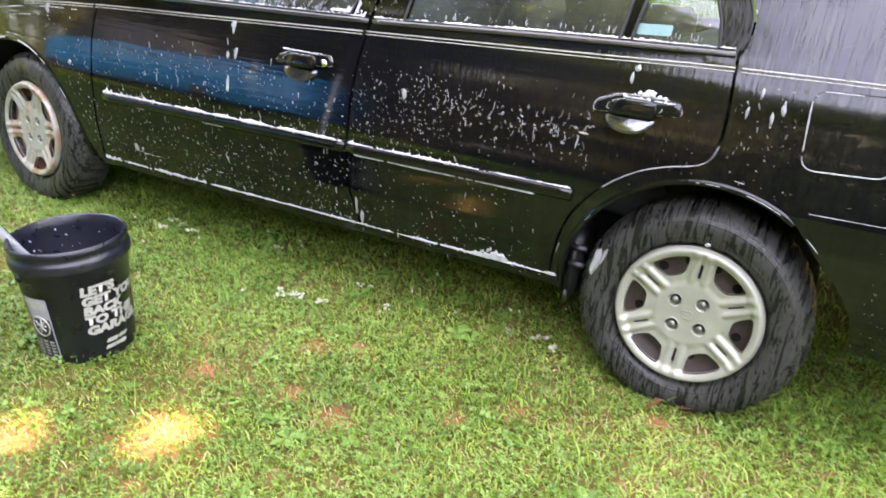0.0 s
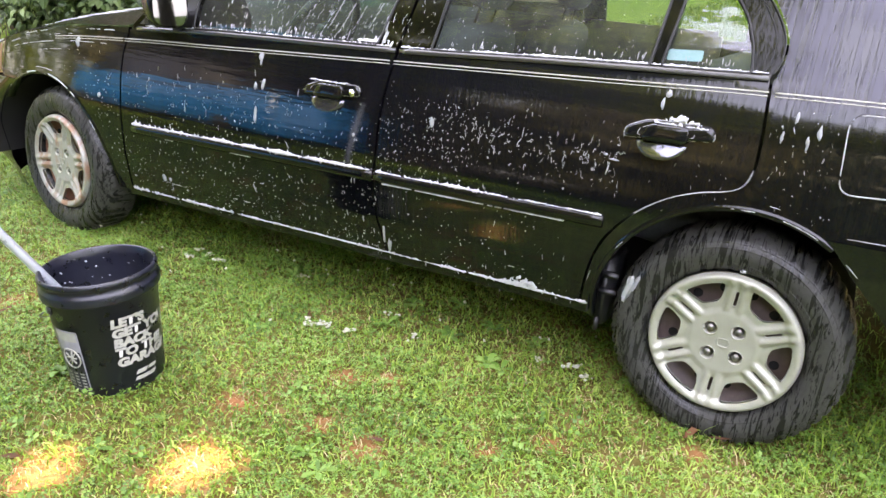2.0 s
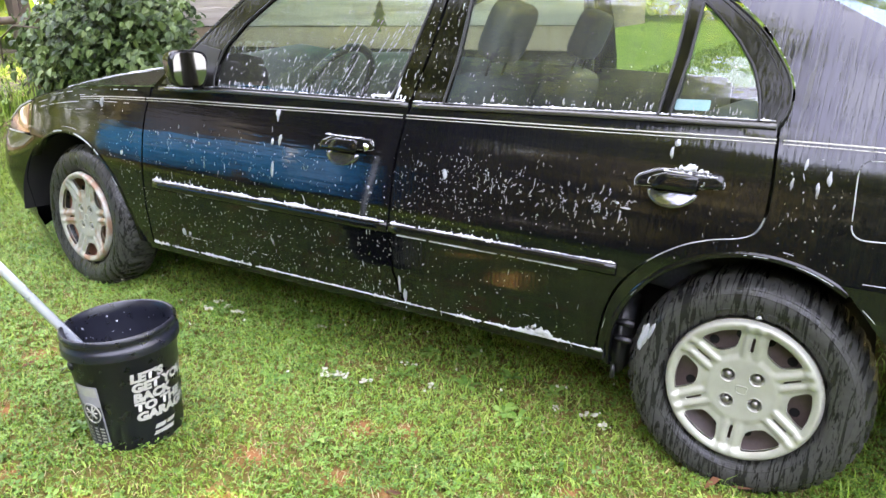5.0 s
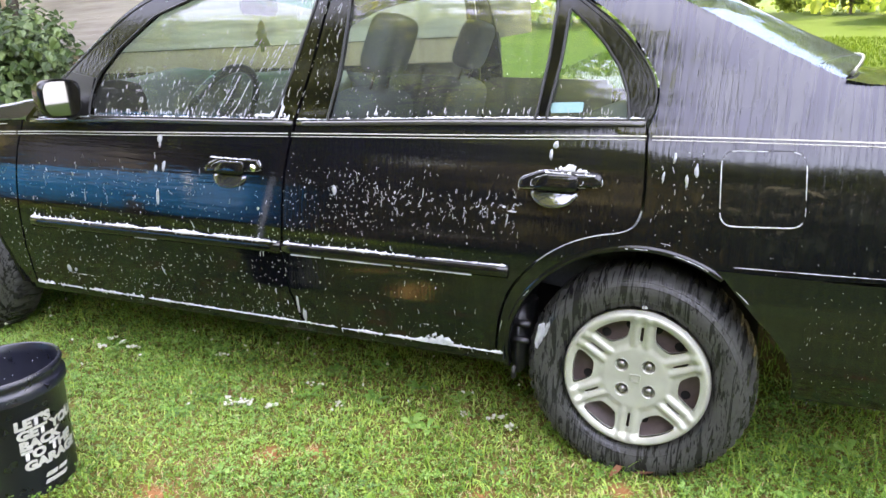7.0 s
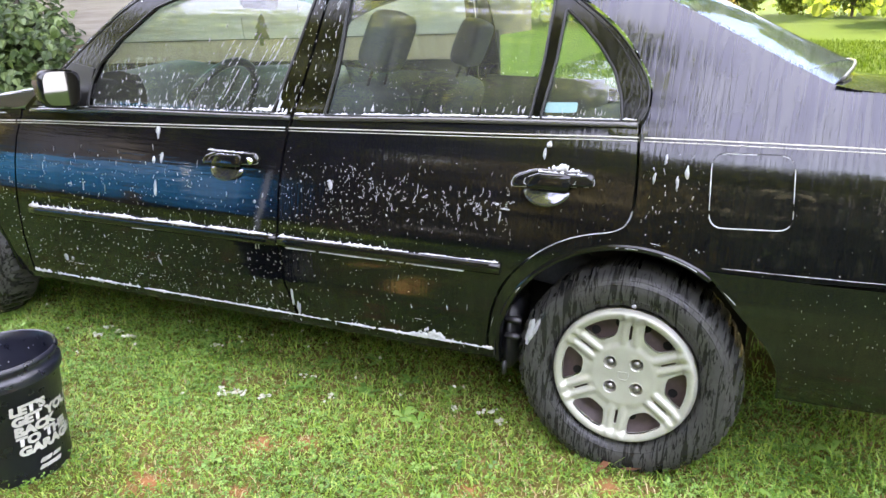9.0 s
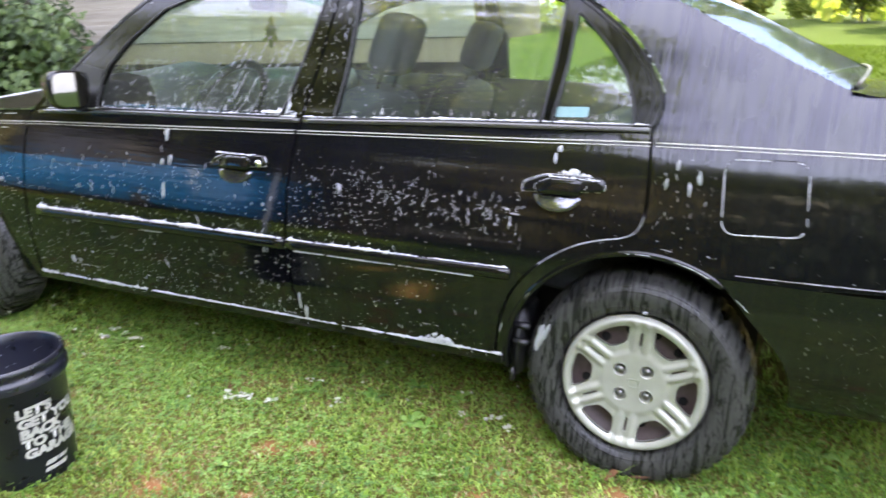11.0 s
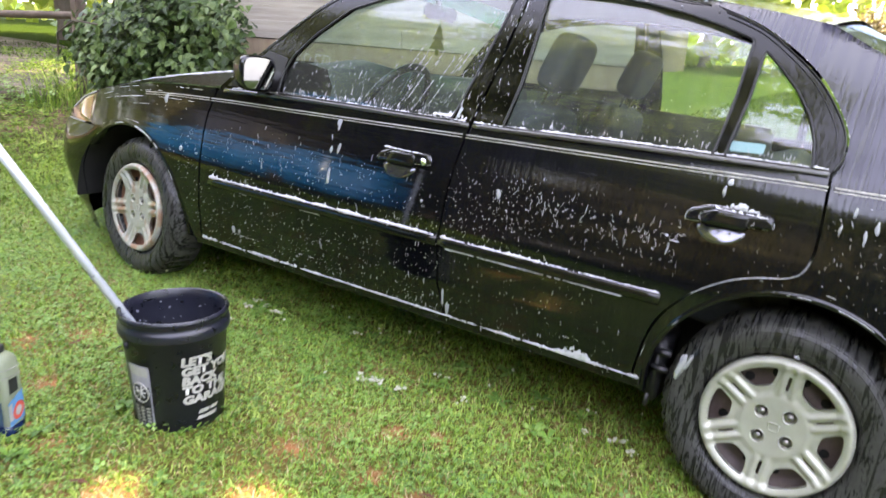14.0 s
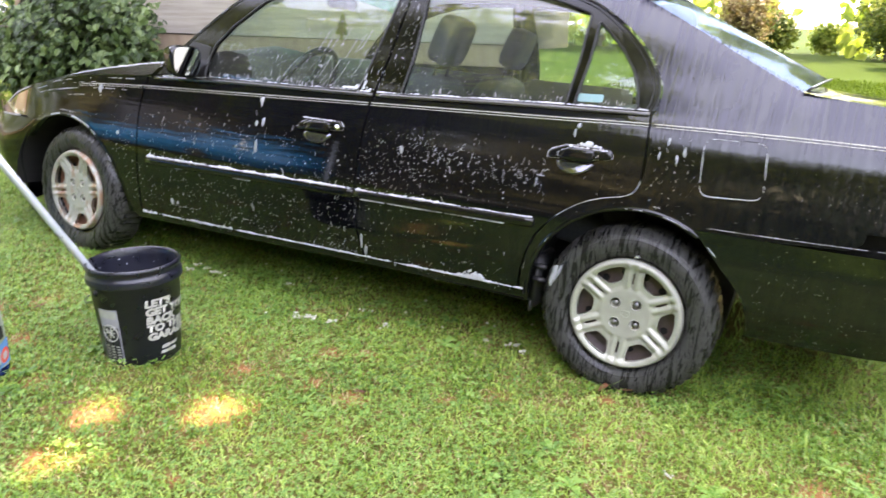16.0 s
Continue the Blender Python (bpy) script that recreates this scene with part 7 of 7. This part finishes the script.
# suds on the grass, fallen leaves
SUDS = [(-1.054, 0.137), (-0.397, 0.165), (-0.43, 0.15), (-1.26, -0.077), (-1.23, -0.06), (-1.20, -0.05), (-1.28, -0.05), (-0.52, 0.13), (-1.925, 0.147), (-1.86, 0.12), (-2.0, 0.16), (-1.98, 0.09), (-0.92, 0.04), (0.27, -0.42), (-0.36, 0.12), (-1.5, 0.2), (-1.12, -0.04), (0.1, -1.0)]
for i, (x, y) in enumerate(SUDS):
    w = world(x, y, 0)
    bm = bmesh.new()
    n_b = 5 + (i * 7) % 6
    for _ in range(n_b):
        r = bmesh.ops.create_icosphere(bm, subdivisions=2, radius=1.0)
        c = Vector((soap.gauss(0, 0.011), soap.gauss(0, 0.009), 0.010 + soap.gauss(0, 0.002)))
        s = soap.uniform(0.0025, 0.0075)
        for v in r["verts"]:
            v.co = c + v.co * s * (1 + 0.55 * noise.noise(v.co * 2.4 + c * 100))
            v.co.z = 0.006 + v.co.z * 0.75
    ob = part("foam_blob", bm, FLUFF)
    ob.matrix_world = Matrix.Translation((w.x, w.y, gz(w.x, w.y) + 0.012))
    tagged(ob, "small tuft of white soap foam lying on the grass", "foam", "suds on the grass")
DEAD = material("dead_leaf", [(0.12, 0.048, 0.024), (0.25, 0.10, 0.05)], rough=0.7, scale=30, by_object=0.4)
for x, y, a, s in ((-1.438, -0.999, 20, 0.055), (-0.02, 0.02, 70, 0.07), (0.05, 0.03, 10, 0.05), (-1.30, -0.02, 120, 0.03), (0.42, -0.05, 40, 0.05), (-2.15, -0.55, 80, 0.05), (-0.72, -0.47, 10, 0.05), (0.1, -0.62, 150, 0.05)):
    w = world(x, y, 0)
    bm = bmesh.new()
    f = bm.faces.new([bm.verts.new((s * u, s * v, 0.10 * s * abs(v) * 3)) for u, v in ((-0.6, 0.05), (-0.2, 0.16), (0.15, 0.14), (0.6, -0.04), (0.2, -0.14), (-0.2, -0.10))])
    bmesh.ops.solidify(bm, geom=[f], thickness=0.0012)
    ob = part("fallen_leaf", bm, DEAD, smooth=False)
    ob.matrix_world = pose(w.x, w.y, gz(w.x, w.y) + 0.022, 8, -10, a)
    tagged(ob, "curled reddish-brown dead leaf on the grass", "leaf", "fallen leaves")

# ---- lawn ----
under = lambda x, y: ~((x > -3.2) & (x < 0.7) & (y > 0.75)) & (rng.random(len(x)) < np.clip((x + 4.9) / 1.5, 0, 1))
x, y = scatter(-4.9, 1.6, -1.75, 1.1, 9000, keep=under)
blades("grass", x, y, 0.038, 0.0050, BLADE, 1.9, "short bright green lawn grass")
x, y = scatter(-4.9, 1.6, -1.75, 1.1, 7500, keep=lambda x, y: under(x, y) & (rng.random(len(x)) < np.clip(0.45 - 0.35 * x + 0.55 * np.sin(2.6 * x + 1.2 * np.sin(2.1 * y)) * np.sin(3.1 * y + 0.8), 0.12, 1.0)))
clovers("clover", x, y, 0.0078, CLOVER, "small clover leaves among the grass", 0.032)
x, y = scatter(-4.9, 1.6, -1.75, 1.0, 4200, keep=under)
blades("flat_grass", x, y, 0.052, 0.0040, BLADE, 2.6, "trodden grass blades lying flat in the lawn", 0.75)
x, y = scatter(-3.8, 1.6, -1.75, 0.6, 4600, thin=False)
ok = rng.random(len(x)) < 0.34 + 1.1 * np.clip(bareness(x, y) - 0.25, 0, 1)
x, y = x[ok], y[ok]
blades("dry_grass", x, y, 0.040, 0.0026, STRAW, 2.0, "dry straw-coloured blades in the lawn")
x, y = scatter(-3.6, 1.6, -0.02, 0.75, 230, keep=under)
blades("tall_grass", x, y, 0.065, 0.0040, BLADE, 1.1, "longer grass along the car's side")
x, y = scatter(0.2, 1.7, -0.3, 1.4, 1500)
blades("tall_grass", x, y, 0.065, 0.0042, BLADE, 1.3, "longer uncut grass behind the rear wheel")
wild = lambda x, y: (rng.random(len(x)) < np.where(y > -1.75, np.clip((-3.2 - x) / 1.4, 0, 1), 1.0)) & (rng.random(len(x)) < np.where((x < -4.8) & (y > -0.6), np.clip(1.0 - 0.40 * (-4.8 - x) - 0.10 * (y + 0.6), 0.12, 1.0), 1.0))
x, y = scatter(-10.0, -3.2, -2.5, 3.6, 2300, thin=False, keep=wild)
blades("grass", x, y, 0.055, 0.0062, FAR_GRASS, 1.4, "lawn grass towards the fence")
x, y = scatter(-10.0, -3.2, -2.5, 3.6, 1300, thin=False, keep=wild)
clovers("clover", x, y, 0.0125, FAR_GRASS, "clover and weeds towards the fence", 0.05)
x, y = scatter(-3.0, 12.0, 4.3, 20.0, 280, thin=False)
blades("grass", x, y, 0.09, 0.016, BLADE_DIM, 1.1, "sunlit lawn grass behind the car")
x, y = scatter(-7.4, -5.9, -0.8, 2.0, 230, thin=False)
clovers("weeds", x, y, 0.030, FAR_GRASS, "low broad-leaved weeds along the fence", 0.12)
# green verge that grows over the driveway's edge behind the fence
verge = lambda x, y: rng.random(len(x)) < np.clip(0.9 * (y - 1.75 + 0.50 * (x + 7.0) + 0.5 * np.sin(2.1 * x + y)), 0, 1)
x, y = scatter(-14.5, -7.0, 1.4, 6.8, 420, thin=False, keep=verge)
blades("grass", x, y, 0.085, 0.015, FAR_GRASS, 1.5, "uncut grass on the verge of the driveway")
x, y = scatter(-12.0, -7.0, 1.4, 5.6, 160, thin=False, keep=verge)
clovers("weeds", x, y, 0.034, FAR_GRASS, "broad-leaved weeds on the verge of the driveway", 0.14)
x, y = scatter(-7.5, -6.5, 1.2, 2.1, 380, thin=False)
clovers("weeds", x, y, 0.032, CLOVER, "dark leafy weeds growing over the ground timbers", 0.26)
x, y = scatter(-7.0, -6.55, 2.0, 2.48, 700, thin=False)
blades("weeds", x, y, 0.42, 0.011, BLADE, 1.2, "tall feathery weeds by the fence post")

x, y = scatter(-3.4, 1.4, -1.6, 0.55, 11)
rosettes("weeds", x, y, 0.042, CLOVER, "broad-leaved weeds flat in the lawn")
x, y = scatter(-6.9, -4.0, -1.4, 1.9, 34, thin=False)
rosettes("weeds", x, y, 0.055, FAR_GRASS, "tall broad-leaved weeds towards the fence")
x, y = scatter(-3.6, 1.5, -1.7, 0.6, 220, keep=lambda x, y: np.sin(4.3 * x + 1.0) * np.sin(5.2 * y) > 0.0)
clovers("clover", x, y, 0.017, CLOVER, "larger clover leaves in patches", 0.034)
bm, stems = bmesh.new(), bmesh.new()
g = random.Random(9)
for _ in range(30):
    fx, fy = g.uniform(-2.6, -0.3), g.gauss(0.24, 0.16)
    z0, tall, lx, ly = gz(fx, fy), g.uniform(0.045, 0.09), g.gauss(0, 0.012), g.gauss(0, 0.012)
    add_tube(stems, [(fx, fy, z0), (fx + lx * 0.4, fy + ly * 0.4, z0 + tall * 0.6), (fx + lx, fy + ly, z0 + tall)], 0.0009, 4)
    for _ in range(7):
        bmesh.ops.create_icosphere(bm, subdivisions=1, radius=g.uniform(0.0018, 0.0032), matrix=Matrix.Translation((fx + lx + g.gauss(0, 0.0022), fy + ly + g.gauss(0, 0.0022), z0 + tall + g.gauss(0, 0.0016))))
tagged(part("flower_stems", stems, CLOVER), "thin green stems of clover flowers", "stems", kind="stuff")
ob = part("clover_flowers", bm, FLUFF)
tagged(ob, "small white clover flowers along the car's side", "flowers", kind="stuff")
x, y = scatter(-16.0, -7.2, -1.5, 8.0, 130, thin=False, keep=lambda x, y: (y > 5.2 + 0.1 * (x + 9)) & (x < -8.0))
blades("grass", x, y, 0.065, 0.016, BLADE_DIM, 1.2, "grass beside the driveway")
x, y = scatter(-0.6, 1.6, -1.6, 0.4, 1500)
blades("grass", x, y, 0.055, 0.0042, BLADE, 1.6, "longer lawn grass near the rear wheel")
for x0, x1, y0, y1 in ((-3.8, 4.2, -5.2, -1.75), (1.6, 4.2, -1.75, 2.9), (-9.0, -3.8, -5.2, -2.5)):
    near = lambda x, y: rng.random(len(x)) < np.clip((5.9 - np.hypot(x + 1.2, 0.9 * (y + 0.6))) / 2.4, 0, 1)
    x, y = scatter(x0, x1, y0, y1, 1600, thin=False, keep=near)
    blades("grass", x, y, 0.050, 0.0075, BLADE, 1.5, "short lawn grass round the car")
    x, y = scatter(x0, x1, y0, y1, 700, thin=False, keep=near)
    clovers("clover", x, y, 0.017, CLOVER, "clover in the lawn round the car", 0.03)
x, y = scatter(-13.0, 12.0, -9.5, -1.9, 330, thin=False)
blades("grass", x, y, 0.075, 0.018, BLADE_DIM, 1.3, "lawn grass towards the hedge")
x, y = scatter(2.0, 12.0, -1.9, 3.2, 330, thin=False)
blades("grass", x, y, 0.075, 0.016, BLADE_DIM, 1.3, "lawn grass beyond the car's rear")
